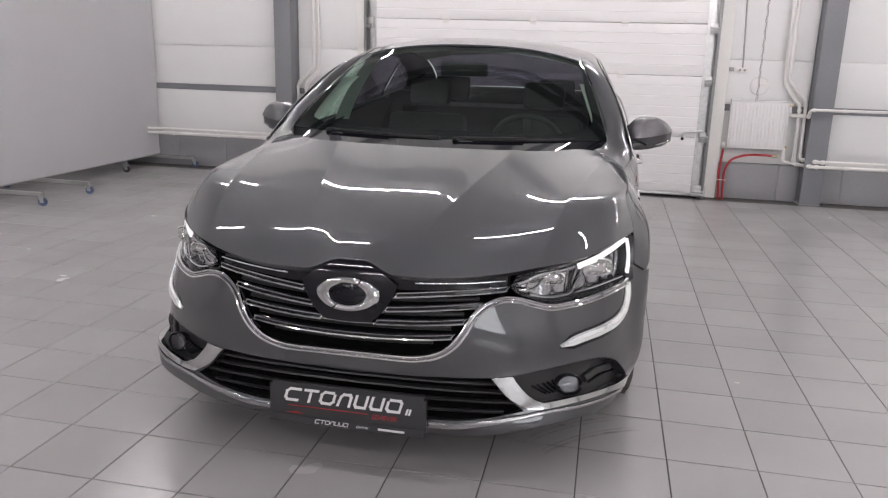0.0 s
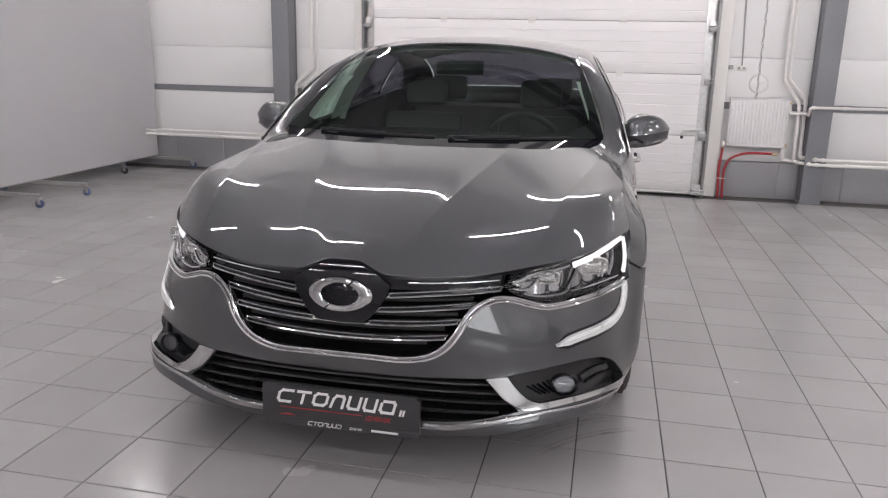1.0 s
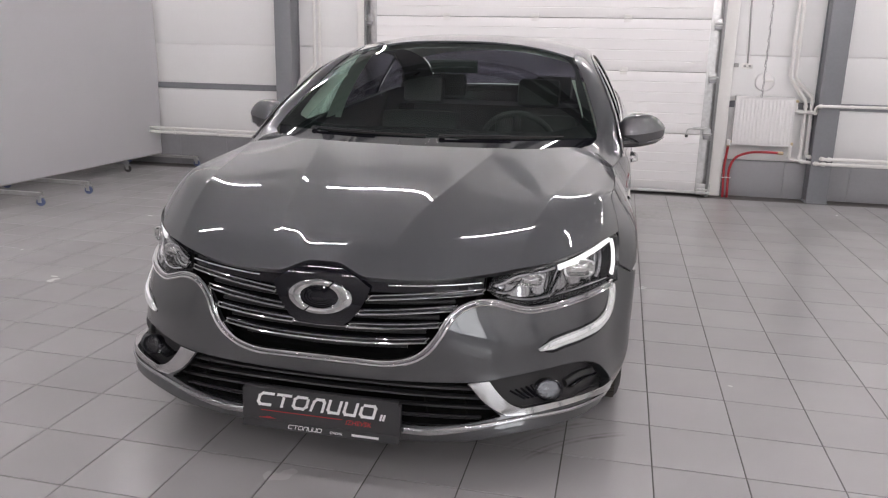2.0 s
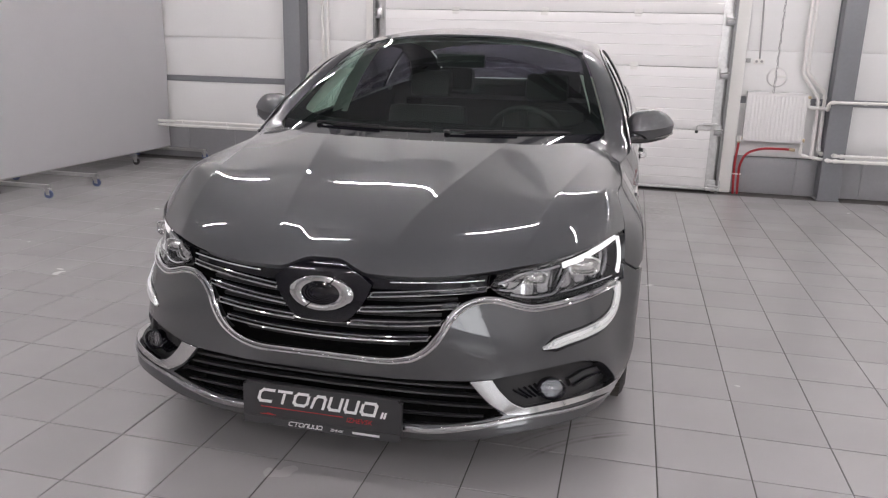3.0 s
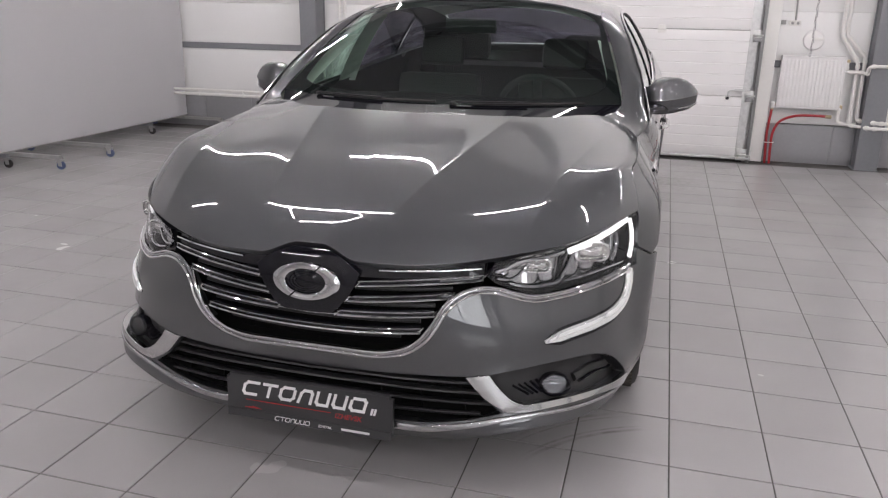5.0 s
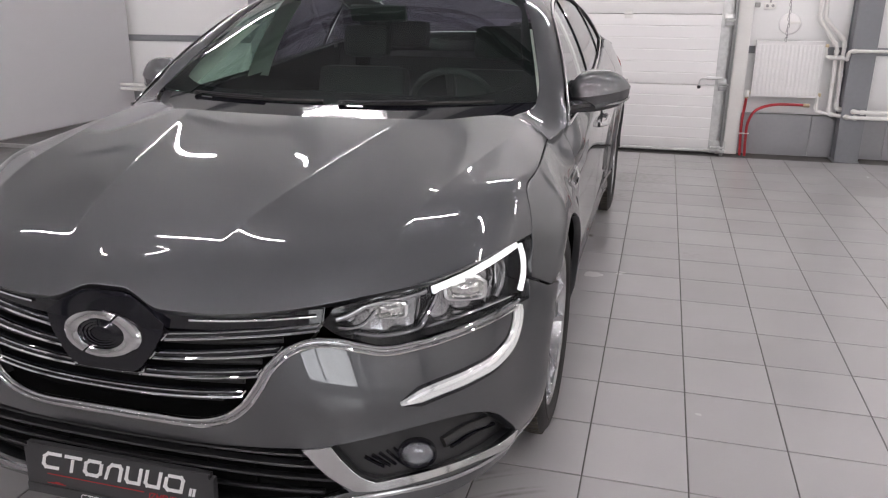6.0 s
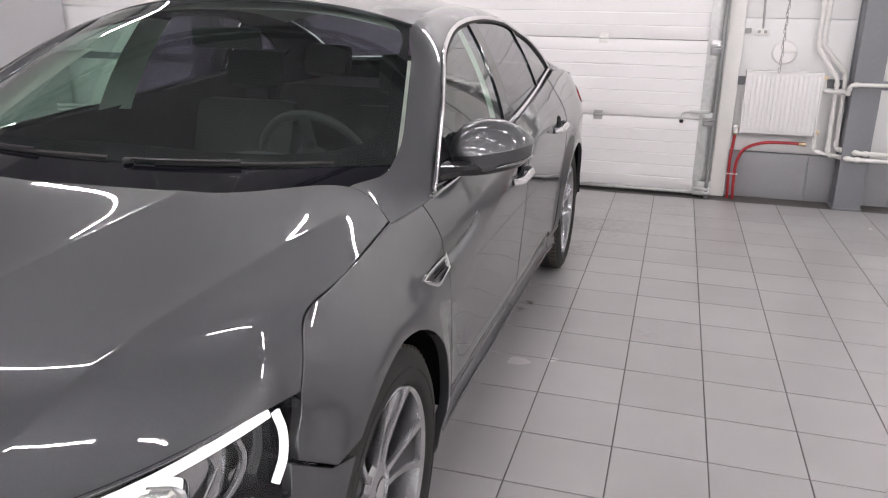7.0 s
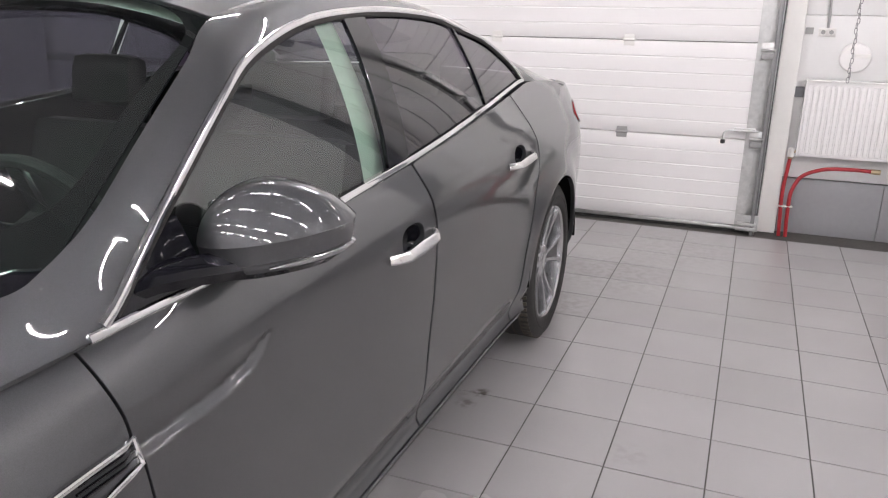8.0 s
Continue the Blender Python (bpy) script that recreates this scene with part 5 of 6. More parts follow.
        for r, h in prof:
            rings.append([bm.verts.new(place @ Vector((wd * r * math.copysign(abs(math.cos(t)) ** 0.55, math.cos(t)), ht * r * math.copysign(abs(math.sin(t)) ** 0.55, math.sin(t)), h))) for t in [2 * math.pi * k / 32 for k in range(32)]])
        for r0, r1 in zip(rings, rings[1:]):
            for k in range(32):
                bm.faces.new((r0[k], r0[(k + 1) % 32], r1[(k + 1) % 32], r1[k]))
        part("bezel", bm, chrome, mod, "chrome frame of the projector")
        bm = bmesh.new()
        rings = []
        for r, h in ((0.80, 0.014), (0.6, 0.022), (0.35, 0.027), (0.02, 0.029)):
            rings.append([bm.verts.new(place @ Vector((wd * r * math.copysign(abs(math.cos(t)) ** 0.6, math.cos(t)), ht * r * math.copysign(abs(math.sin(t)) ** 0.6, math.sin(t)), h))) for t in [2 * math.pi * k / 32 for k in range(32)]])
        for r0, r1 in zip(rings, rings[1:]):
            for k in range(32):
                bm.faces.new((r0[k], r0[(k + 1) % 32], r1[(k + 1) % 32], r1[k]))
        part("eye", bm, lens_mat, mod, "faceted clear lens")
    # marker light: a chrome sweep below the lamp
    sweep = [(62.6, 0.590), (61.6, 0.545), (59.6, 0.508), (56.2, 0.488), (50.8, 0.480), (45.0, 0.474), (40.2, 0.460)]
    mk = new("marker_light")
    mk.parent = car
    nose_ribbon("bezel", sweep, lambda t: 0.050 - 0.040 * max(0.0, (t - 0.9) / 0.1), 0.004, -0.001, black_gloss, mk, "gloss black surround", flip=mir)
    qq = deg(sweep, 0.7)
    if mir:
        qq = [(-a, b) for a, b in qq]
    pn = [on_nose(a, b + 0.002, 0.003) for a, b in qq]
    bm = bmesh.new()
    ribbon(bm, [p for p, _ in pn], [n for _, n in pn], lambda t: (0.038 - 0.008 * t) * (1 - 0.75 * max(0.0, (t - 0.90) / 0.10)) * (1 - 0.5 * max(0.0, (0.05 - t) / 0.05)), 0.010)
    part("light_bar", bm, marker_mat, mk, "bright chrome-like daytime light bar")
    # fog lamp recess, lamp and chrome blade
    fog = new("fog_lamp")
    fog.parent = car
    fo = [(a * f, b) for a, b in fog_hole]
    sheet("recess", fog_hole, sunk(0.040), black_matt, fog, "black textured recess", (2, 0.02), lip=0.0, mirror=mir)
    well("recess_wall", fog_hole, 0.042, black_matt, fog, "black textured recess wall", flip=mir)
    for k in range(5):
        nose_ribbon("vane", [(34.8 + k * 1.05, 0.336 + k * 0.004), (37.0 + k * 0.8, 0.312 + k * 0.002)], 0.007, 0.010, -0.034, black_gloss, fog, flip=mir, step=0.6)
    nose_ribbon("vane", [(46, 0.342), (50, 0.350), (54.5, 0.340)], 0.026, 0.014, -0.036, black_matt, fog, flip=mir)
    nose_ribbon("vane", [(47, 0.328), (51, 0.334), (55.5, 0.322)], 0.008, 0.010, -0.034, black_gloss, fog, flip=mir)
    p, n = on_nose(42.0 * f, 0.338, -0.036)
    place = Matrix.Translation(Vector(p)) @ (Vector(n) + Vector((0, -0.9, 0))).normalized().to_track_quat("Z", "Y").to_matrix().to_4x4() @ Matrix.Diagonal((1.28, 0.96, 1, 1))
    bm = bmesh.new()
    lathe(bm, [(0.036, 0.0), (0.036, 0.026), (0.032, 0.030), (0.029, 0.026), (0.028, 0.004)], 32, place, False)
    part("ring", bm, black_gloss, fog)
    bm = bmesh.new()
    lathe(bm, [(0.028, 0.010), (0.020, 0.005), (0.010, 0.004), (0.004, 0.008)], 32, place)
    part("reflector", bm, fog_grey, fog)
    bm = bmesh.new()
    lathe(bm, [(0.030, 0.024), (0.024, 0.027), (0.014, 0.029), (0.004, 0.030)], 32, place)
    part("lens", bm, pane_clear, fog, "clear fog lamp lens")
    blade = deg([(27.4, 0.369), (31.0, 0.375)], 0.6) + deg([(31.0, 0.375), (32.3, 0.336), (34.2, 0.300), (35.8, 0.288)], 0.6)[1:] + deg([(35.8, 0.288), (41.0, 0.297), (48.3, 0.297), (54, 0.287), (58.6, 0.277)], 0.6)[1:] \
        + deg([(58.6, 0.277), (57.5, 0.266), (48.1, 0.284), (40.9, 0.281), (35.7, 0.270), (33.3, 0.269)], 0.6)[1:] + deg([(33.3, 0.269), (30.3, 0.303), (27.4, 0.369)], 0.6)[1:-1]
    sheet("chrome_blade", blade, sunk(-0.008), badge_metal, car, "chrome blade beside the fog lamp", (1.2, 0.012), lip=0.02, mirror=mir)

# lower grille, lip, plate
slat_mat = mat("satin_black_slat", (0.018, 0.018, 0.019), 0.38, grain=0.05)
low = new("lower_grille")
low.parent = car
lo = both(low_half)
sheet("back_panel", lo, sunk(0.06), cavity, low, "dark lower grille", (2, 0.03), lip=0.0)
well("well", lo, 0.062, black_matt, low)
for z, e in ((0.332, 28.2), (0.303, 29.6), (0.274, 31.0), (0.247, 29.5)):
    nose_ribbon("slat", [(-e, z + 0.010), (-e / 2, z + 0.003), (0, z), (e / 2, z + 0.003), (e, z + 0.010)], 0.010, 0.014, -0.026, slat_mat, low)
for a in (-26, -19, -12, 12, 19, 26):
    nose_ribbon("upright", [(a, 0.36), (a * 1.06, 0.24)], 0.005, 0.006, -0.050, cavity, low, smooth=False)
for f in (1, -1):
    q = [(a * f, z) for a, z in ((0.5, 0.203), (8, 0.203), (17, 0.204), (21.3, 0.206), (27.7, 0.227), (36.2, 0.259), (46.6, 0.268), (54, 0.262), (58, 0.256))]
    pn = [on_nose(a, b, 0.001) for a, b in deg(q, 0.8)]
    bm = bmesh.new()
    ribbon(bm, [p for p, _ in pn], [n for _, n in pn], lambda t: 0.026 - 0.017 * t, 0.006)
    part("lip_strip", bm, satin, car, "satin silver strip along the bumper lip")

plate = new("number_plate")
plate.parent = car
plate_black = mat("plate_plastic", (0.035, 0.035, 0.037), 0.42, grain=0.08, bump=0.15, bump_size=500)
plate_white = mat("plate_print_white", (0.80, 0.80, 0.79), 0.5, grain=0.04)
plate_red = mat("plate_print_red", (0.42, 0.02, 0.025), 0.5, grain=0.04)
bm = bmesh.new()
box(bm, -0.264, -0.006, -0.070, 0.264, 0.010, 0.066, bevel=0.0)
bmesh.ops.bevel(bm, geom=[e for e in bm.edges if abs(e.verts[0].co.y - e.verts[1].co.y) > 0.005], offset=0.010, segments=4, affect="EDGES")
bmesh.ops.bevel(bm, geom=[e for e in bm.edges if all(v.co.y < 0 for v in e.verts)], offset=0.002, segments=2, affect="EDGES")
tilt = Matrix.Translation((0.003, 0.012, 0.243)) @ Matrix.Rotation(radians(-3), 4, "X")
bmesh.ops.transform(bm, matrix=tilt, verts=bm.verts[:])
part("panel", bm, plate_black, plate, "black plastic dealer plate")
bm = bmesh.new()
box(bm, -0.262, -0.010, -0.070, 0.262, -0.004, -0.044, bevel=0.0018)
bmesh.ops.transform(bm, matrix=tilt, verts=bm.verts[:])
part("lower_strip", bm, plate_black, plate, "black lower edge of the frame")


def glyphs(x0, z0, h, gap, shapes, material, name, y=-0.0075, slant=0.28, stroke=0.20):
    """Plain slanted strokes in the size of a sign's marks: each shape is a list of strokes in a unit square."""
    x = x0
    for wide, strokes in shapes:
        bm = bmesh.new()
        for k, ((ax, az), (bx, bz)) in enumerate(strokes):
            w = stroke * h
            y1 = y - 0.0001 * k
            d = Vector(((bx - ax) * wide, 0, bz - az)) * h
            s = Vector((d.z, 0, -d.x)).normalized() * w / 2
            e = d.normalized() * w / 2
            c = [Vector((ax * wide * h, 0, az * h)) - e - s, Vector((ax * wide * h, 0, az * h)) - e + s, Vector((bx * wide * h, 0, bz * h)) + e + s, Vector((bx * wide * h, 0, bz * h)) + e - s]
            vs = [bm.verts.new(tilt @ Vector((x + p.x + slant * p.z, y1, z0 + p.z))) for p in c]
            lo_ = [bm.verts.new(tilt @ Vector((x + p.x + slant * p.z, y + 0.001, z0 + p.z))) for p in c]
            bm.faces.new(vs)
            for k in range(4):
                bm.faces.new((vs[k], lo_[k], lo_[(k + 1) % 4], vs[(k + 1) % 4]))
        bmesh.ops.recalc_face_normals(bm, faces=bm.faces[:])
        part(name, bm, material, plate, smooth=False)
        x += wide * h + gap


def chain_of(*pts):
    return list(zip(pts, pts[1:]))


L_ = ((0, 0), (0, 1))
marks = [(1.15, chain_of((1, 1), (0.22, 1), (0, 0.76), (0, 0.22), (0.18, 0), (0.95, 0))), (1.1, chain_of((0.02, 1), (1, 1)) + chain_of((0.5, 0), (0.5, 0.72))),
         (1.15, chain_of((0.85, 1), (0.2, 1), (0, 0.78), (0, 0.2), (0.18, 0), (0.8, 0), (1, 0.22), (1, 0.8))), (1.0, chain_of((0, 0), (0.1, 0.75), (0.3, 1), (0.85, 1), (1, 0.8), (1, 0))),
         (0.95, chain_of((0, 1), (0, 0.22), (0.18, 0), (0.8, 0)) + chain_of((1, 0), (1, 1))), (0.95, chain_of((0, 1), (0, 0.22), (0.18, 0), (0.8, 0)) + chain_of((1, 0), (1, 1))),
         (1.15, chain_of((0.15, 1), (0.85, 1), (1, 0.8), (1, 0)) + chain_of((0.8, 0), (0.2, 0), (0, 0.22), (0, 0.75)))]
glyphs(-0.210, 0.007, 0.038, 0.0172, marks, plate_white, "logo_mark", stroke=0.235)
glyphs(0.200, 0.004, 0.014, 0.006, [(0.25, [L_]), (0.25, [L_])], plate_white, "logo_mark", stroke=0.5)
glyphs(-0.105, -0.063, 0.012, 0.0036, marks, plate_white, "logo_mark", y=-0.0112, stroke=0.17)
glyphs(0.112, -0.062, 0.009, 0.004, [(1.2, [((0, 0.5), (1, 0.5))]), (2.4, [((0, 0.5), (1, 0.5))]), (1.2, [((0, 0.5), (1, 0.5))]), (1.2, [((0, 0.5), (1, 0.5))]), (1.2, [((0, 0.5), (1, 0.5))])], plate_white, "print_bar", y=-0.0112, slant=0.0, stroke=0.8)
for x0, x1, z in ((-0.20, 0.075, -0.012),):
    bm = bmesh.new()
    box(bm, x0, -0.0075, z - 0.0011, x1, -0.0065, z + 0.0011)
    bmesh.ops.transform(bm, matrix=tilt, verts=bm.verts[:])
    part("rule", bm, plate_red, plate, "thin red rule")
bm = bmesh.new()
for k in range(3):
    box(bm, -0.205 + 0.012 * k, -0.0075, -0.038 + 0.002 * k, -0.15 - 0.008 * k, -0.0065, -0.0365 + 0.002 * k)
bmesh.ops.transform(bm, matrix=tilt, verts=bm.verts[:])
part("red_emblem", bm, plate_red, plate, "small red swoosh")
words("city_name", "IZHEVSK", 0.022, plate_red, tilt @ pose(0.085, -0.0065, -0.026, 90), plate, "red slanted lettering", shear=0.25)
words("city_name", "IZHEVSK", 0.011, plate_white, tilt @ pose(0.035, -0.0104, -0.0625, 90), plate, "small white lettering", shear=0.25)

# seam between bumper and wing is the panels' own gap; inner bodies keep daylight out
shade = new("inner_body")
shade.parent = car
part("engine_bay", boxes((-0.60, 0.42, 0.16, 0.60, 1.22, 0.62), (-0.45, 0.22, 0.16, 0.45, 0.42, 0.45)), cavity, shade)
part("floor_pan", boxes((-0.74, 1.30, 0.15, 0.74, 3.40, 0.24), (-0.60, 3.30, 0.2, 0.60, 4.6, 0.5)), cavity, shade)
part("bulkhead", boxes((-0.78, 1.28, 0.24, 0.78, 1.34, 0.90), (-0.76, 3.50, 0.24, 0.76, 3.55, 0.98)), cavity, shade)
part("boot_floor", boxes((-0.70, 3.55, 0.9, 0.70, 4.2, 0.98)), leather, shade, "dark parcel shelf")
for f in (1, -1):
    for v in (HUB_F, HUB_R):
        bm = bmesh.new()
        rings = []
        for u in (0.58, 0.75, side_u(v, HUB_Z + ARCH) - 0.02):
            rings.append([bm.verts.new((u * f, v - 0.402 * math.cos(a), HUB_Z + 0.402 * math.sin(a))) for a in [radians(2 + 176 * k / 30) for k in range(31)]])
        for r0, r1 in zip(rings, rings[1:]):
            for k in range(30):
                bm.faces.new((r0[k], r0[k + 1], r1[k + 1], r1[k]))
        bm.faces.new(rings[0])
        part("wheel_liner", bm, cavity, shade, "black felt wheel liner")


# ---- wheels ----
def wheel(v, s):
    w = new("wheel")
    w.parent = car
    w.location = (s * 0.815, v, HUB_Z)
    w.rotation_euler = (0, radians(90 * s), 0)
    bm = bmesh.new()
    lathe(bm, [(0.238, -0.105), (0.300, -0.118), (0.326, -0.110), (0.3345, -0.095), (0.335, 0.078), (0.331, 0.094), (0.316, 0.107), (0.290, 0.113), (0.289, 0.115), (0.284, 0.115), (0.283, 0.113), (0.262, 0.112), (0.252, 0.106), (0.247, 0.098), (0.238, 0.09)], 72, caps=False)
    tyre = part("tyre", bm, rubber, w)
    bm = bmesh.new()
    for x in (-0.06, -0.02, 0.02, 0.058):
        lathe(bm, [(0.3352, x - 0.004), (0.3364, x - 0.003), (0.3364, x + 0.003), (0.3352, x + 0.004)], 72, caps=False)
    for k in range(72):
        a = 2 * math.pi * k / 72
        for x0, x1 in ((0.062, 0.094), (-0.10, -0.064)):
            box(bm, 0.330, -0.0075, x0, 0.3367, 0.0075, x1, m=Matrix.Rotation(a, 4, "Z"))
    part("tread", bm, tread_mat, tyre, "dusty brown-grey tread")
    bm = bmesh.new()
    lathe(bm, [(0.236, -0.09), (0.226, -0.03), (0.222, 0.03), (0.234, 0.096), (0.243, 0.1035), (0.2465, 0.100), (0.246, 0.09), (0.240, 0.06), (0.240, -0.09)], 72, caps=False)
    part("rim", bm, alloy, w)
    bm = bmesh.new()
    lathe(bm, [(0.215, -0.03), (0.215, -0.02), (0.10, 0.0), (0.05, 0.01)], 48)
    part("brake_disc", bm, steel, w)
    bm = bmesh.new()
    box(bm, 0.12, -0.07, -0.05, 0.20, 0.07, 0.02, bevel=0.012)
    part("caliper", bm, steel, w)
    bm = bmesh.new()
    lathe(bm, [(0.075, 0.03), (0.075, 0.062), (0.060, 0.074), (0.036, 0.076), (0.034, 0.071), (0.012, 0.074)], 40)
    hub = part("hub", bm, alloy, w)
    bm = bmesh.new()
    lathe(bm, [(0.031, 0.072), (0.031, 0.078), (0.024, 0.080)], 32)
    part("cap", bm, chrome, hub)
    for k in range(5):
        a = math.radians(72 * k + 18)
        bm = bmesh.new()
        lathe(bm, [(0.007, 0.05), (0.007, 0.070), (0.004, 0.072)], 8, Matrix.Rotation(a + 0.62, 4, "Z") @ Matrix.Translation((0.052, 0, 0)))
        part("wheel_bolt", bm, steel, hub)
        for d in (-1, 1):
            bm = bmesh.new()
            secs = [(0.055, 0.018 * d, 0.013, 0.070, 0.035), (0.10, 0.022 * d, 0.009, 0.074, 0.035), (0.17, 0.038 * d, 0.0085, 0.086, 0.045), (0.232, 0.062 * d, 0.014, 0.100, 0.06)]
            rings = []
            for x, y, hw, top, thick in secs:
                rings.append([bm.verts.new(p) for p in ((x, y - hw, top - 0.012), (x, y - hw * 0.75, top), (x, y + hw * 0.75, top), (x, y + hw, top - 0.012), (x, y + hw * 0.8, top - thick), (x, y - hw * 0.8, top - thick))])
            for r0, r1 in zip(rings, rings[1:]):
                for i in range(6):
                    bm.faces.new((r0[i], r0[(i + 1) % 6], r1[(i + 1) % 6], r1[i]))
            bm.faces.new(rings[0][::-1])
            bm.faces.new(rings[-1])
            bmesh.ops.recalc_face_normals(bm, faces=bm.faces[:])
            bmesh.ops.transform(bm, matrix=Matrix.Rotation(a, 4, "Z"), verts=bm.verts[:])
            part("spoke", bm, alloy, w)
        bm = bmesh.new()
        vs = [bm.verts.new(Matrix.Rotation(a, 4, "Z") @ Vector(p)) for p in ((0.075, -0.018, 0.055), (0.075, 0.018, 0.055), (0.228, 0.060, 0.080), (0.228, -0.060, 0.080))]
        lo_ = [bm.verts.new(v_.co - Vector((0, 0, 0.02))) for v_ in vs]
        bm.faces.new(vs)
        bm.faces.new(lo_[::-1])
        for i in range(4):
            bm.faces.new((vs[i], lo_[i], lo_[(i + 1) % 4], vs[(i + 1) % 4]))
        part("spoke_web", bm, alloy_dark, w, "dark painted web between the spokes")
    return w


for v in (HUB_F, HUB_R):
    for s in (1, -1):
        wheel(v, s)

# ---- tail lamps ----
for f in (1, -1):
    o = dense([(36, 0.95), (46, 0.96), (54, 0.97), (63, 0.96), (66, 0.925), (63, 0.885), (54, 0.865), (44, 0.865), (36, 0.885)], 0.05)
    o = [tuple(p) for p in o]
    sheet("tail_lamp", o, tail, red_lens, car, "red tail lamp", (3, 0.03), lip=0.01, mirror=f < 0, lift=0.006)


# ---- cabin ----
def seat(u, v, wide=0.50, rear=False):
    s = new("seat")
    s.parent = car
    for name, b, bev in (("cushion", (-wide / 2, 0.0, 0.28, wide / 2, 0.52, 0.50), 0.06),):
        bm = bmesh.new()
        box(bm, *b, bevel=bev)
        part(name, bm, leather, s)
    bm = bmesh.new()
    box(bm, -wide / 2, -0.07, 0.0, wide / 2, 0.07, 0.62, bevel=0.06, m=pose(0, 0.55, 0.42, -16))
    part("backrest", bm, leather, s)
    for du in ((0,) if wide < 0.7 else (-0.38, 0.38)):
        bm = bmesh.new()
        box(bm, -0.13, -0.05, 0.0, 0.13, 0.05, 0.17, bevel=0.045, m=pose(du, 0.75, 1.06, -12))
        part("headrest", bm, leather, s)
    s.location = (u, v, -0.02)


seat(0.36, 1.93)
seat(-0.36, 1.93)
seat(0.0, 2.72, 1.25)
bm = bmesh.new()
secs = []
for v, z0, z1 in ((1.33, 0.70, 0.930), (1.42, 0.66, 0.952), (1.52, 0.62, 0.958), (1.62, 0.60, 0.945), (1.70, 0.60, 0.90), (1.74, 0.60, 0.82)):
    secs.append([bm.verts.new((u, v, z1 - 0.05 * (abs(u) / 0.76) ** 3 + (0.025 if 0.2 < u < 0.52 else 0))) for u in np.linspace(-0.74, 0.74, 25)] + [bm.verts.new((0.74, v, z0)), bm.verts.new((-0.74, v, z0))])
for r0, r1 in zip(secs, secs[1:]):
    for k in range(27):
        bm.faces.new((r0[k], r0[(k + 1) % 27], r1[(k + 1) % 27], r1[k]))
bm.faces.new(secs[-1])
bmesh.ops.recalc_face_normals(bm, faces=bm.faces[:])
part("dashboard", bm, dash_mat, car, "dark soft dashboard")
wheel_s = new("steering_wheel")
wheel_s.parent = car
ring = [(0.185 * math.cos(a), 0.185 * math.sin(a), 0) for a in [2 * math.pi * k / 40 for k in range(40)]]
tilt_w = Matrix.Translation((0.36, 1.80, 0.90)) @ Matrix.Rotation(radians(-66), 4, "X")
bm = bmesh.new()
tube(bm, [tilt_w @ Vector(p) for p in ring], 0.015, 10, closed=True)
part("rim", bm, leather, wheel_s)
bm = bmesh.new()
lathe(bm, [(0.075, -0.05), (0.075, 0.0), (0.05, 0.012)], 24, tilt_w)
part("airbag_pad", bm, leather, wheel_s)
for a in (0, 180, 270):
    bm = bmesh.new()
    box(bm, 0.06, -0.02, -0.015, 0.18, 0.02, 0.0, bevel=0.004, m=tilt_w @ Matrix.Rotation(radians(a), 4, "Z"))
    part("spoke", bm, satin, wheel_s)
bm = bmesh.new()
box(bm, -0.125, -0.02, -0.035, 0.125, 0.012, 0.035, bevel=0.014, m=pose(0, 1.90, 1.285, 12))
part("inner_mirror", bm, black_matt, car, "black inner mirror on the screen")
sheet("headlining", square(30, 30, 0.96), lambda a, b: roof(a, b) - np.array((0, 0, 0.035)), pillar_trim, car, "pale grey headlining", (1 / 12, 1 / 12), lip=0.0)
for mirror in (False, True):
    f = -1 if mirror else 1
    off = np.array((-0.028, 0.02, -0.02))
    strip("pillar_lining", lambda b: rail_in(0.03 + 0.26 * b) + np.array((-0.055, 0.085, -0.03)), lambda b: rail_out(0.03 + 0.26 * b) + off, pillar_trim, car, "pale pillar lining", 30, 4, 0.0, 0.0, mirror)
    strip("pillar_lining", lambda b: pane(2.235 + 0.09 * b, 0.965 + 0.365 * b) - np.array((0.030, 0, 0)), lambda b: pane(2.40 + 0.07 * b, 0.955 + 0.37 * b) - np.array((0.062, 0, 0)), pillar_trim, car, "pale door pillar lining", 20, 4, 0.012, 0.0, mirror)
    sheet("door_lining", [(1.45, 0.3), (2.3, 0.3), (3.2, 0.3), (3.35, 0.6), (3.35, belt(3.3) - 0.02)] + [(v, belt(v) - 0.01) for v in (3.1, 2.8, 2.5, 2.2, 1.9, 1.6, 1.45)], lambda v, z: flank(v, z) - np.array((0.06, 0, 0)), leather, car, "dark door lining", (0.1, 0.08), lip=0.0, mirror=mirror)


# ---- sectional overhead door in the north wall ----
DOOR_Y = 8.085
door = thing("door_1", "closed white sectional overhead door with ribbed panels", "door", kind="structure")


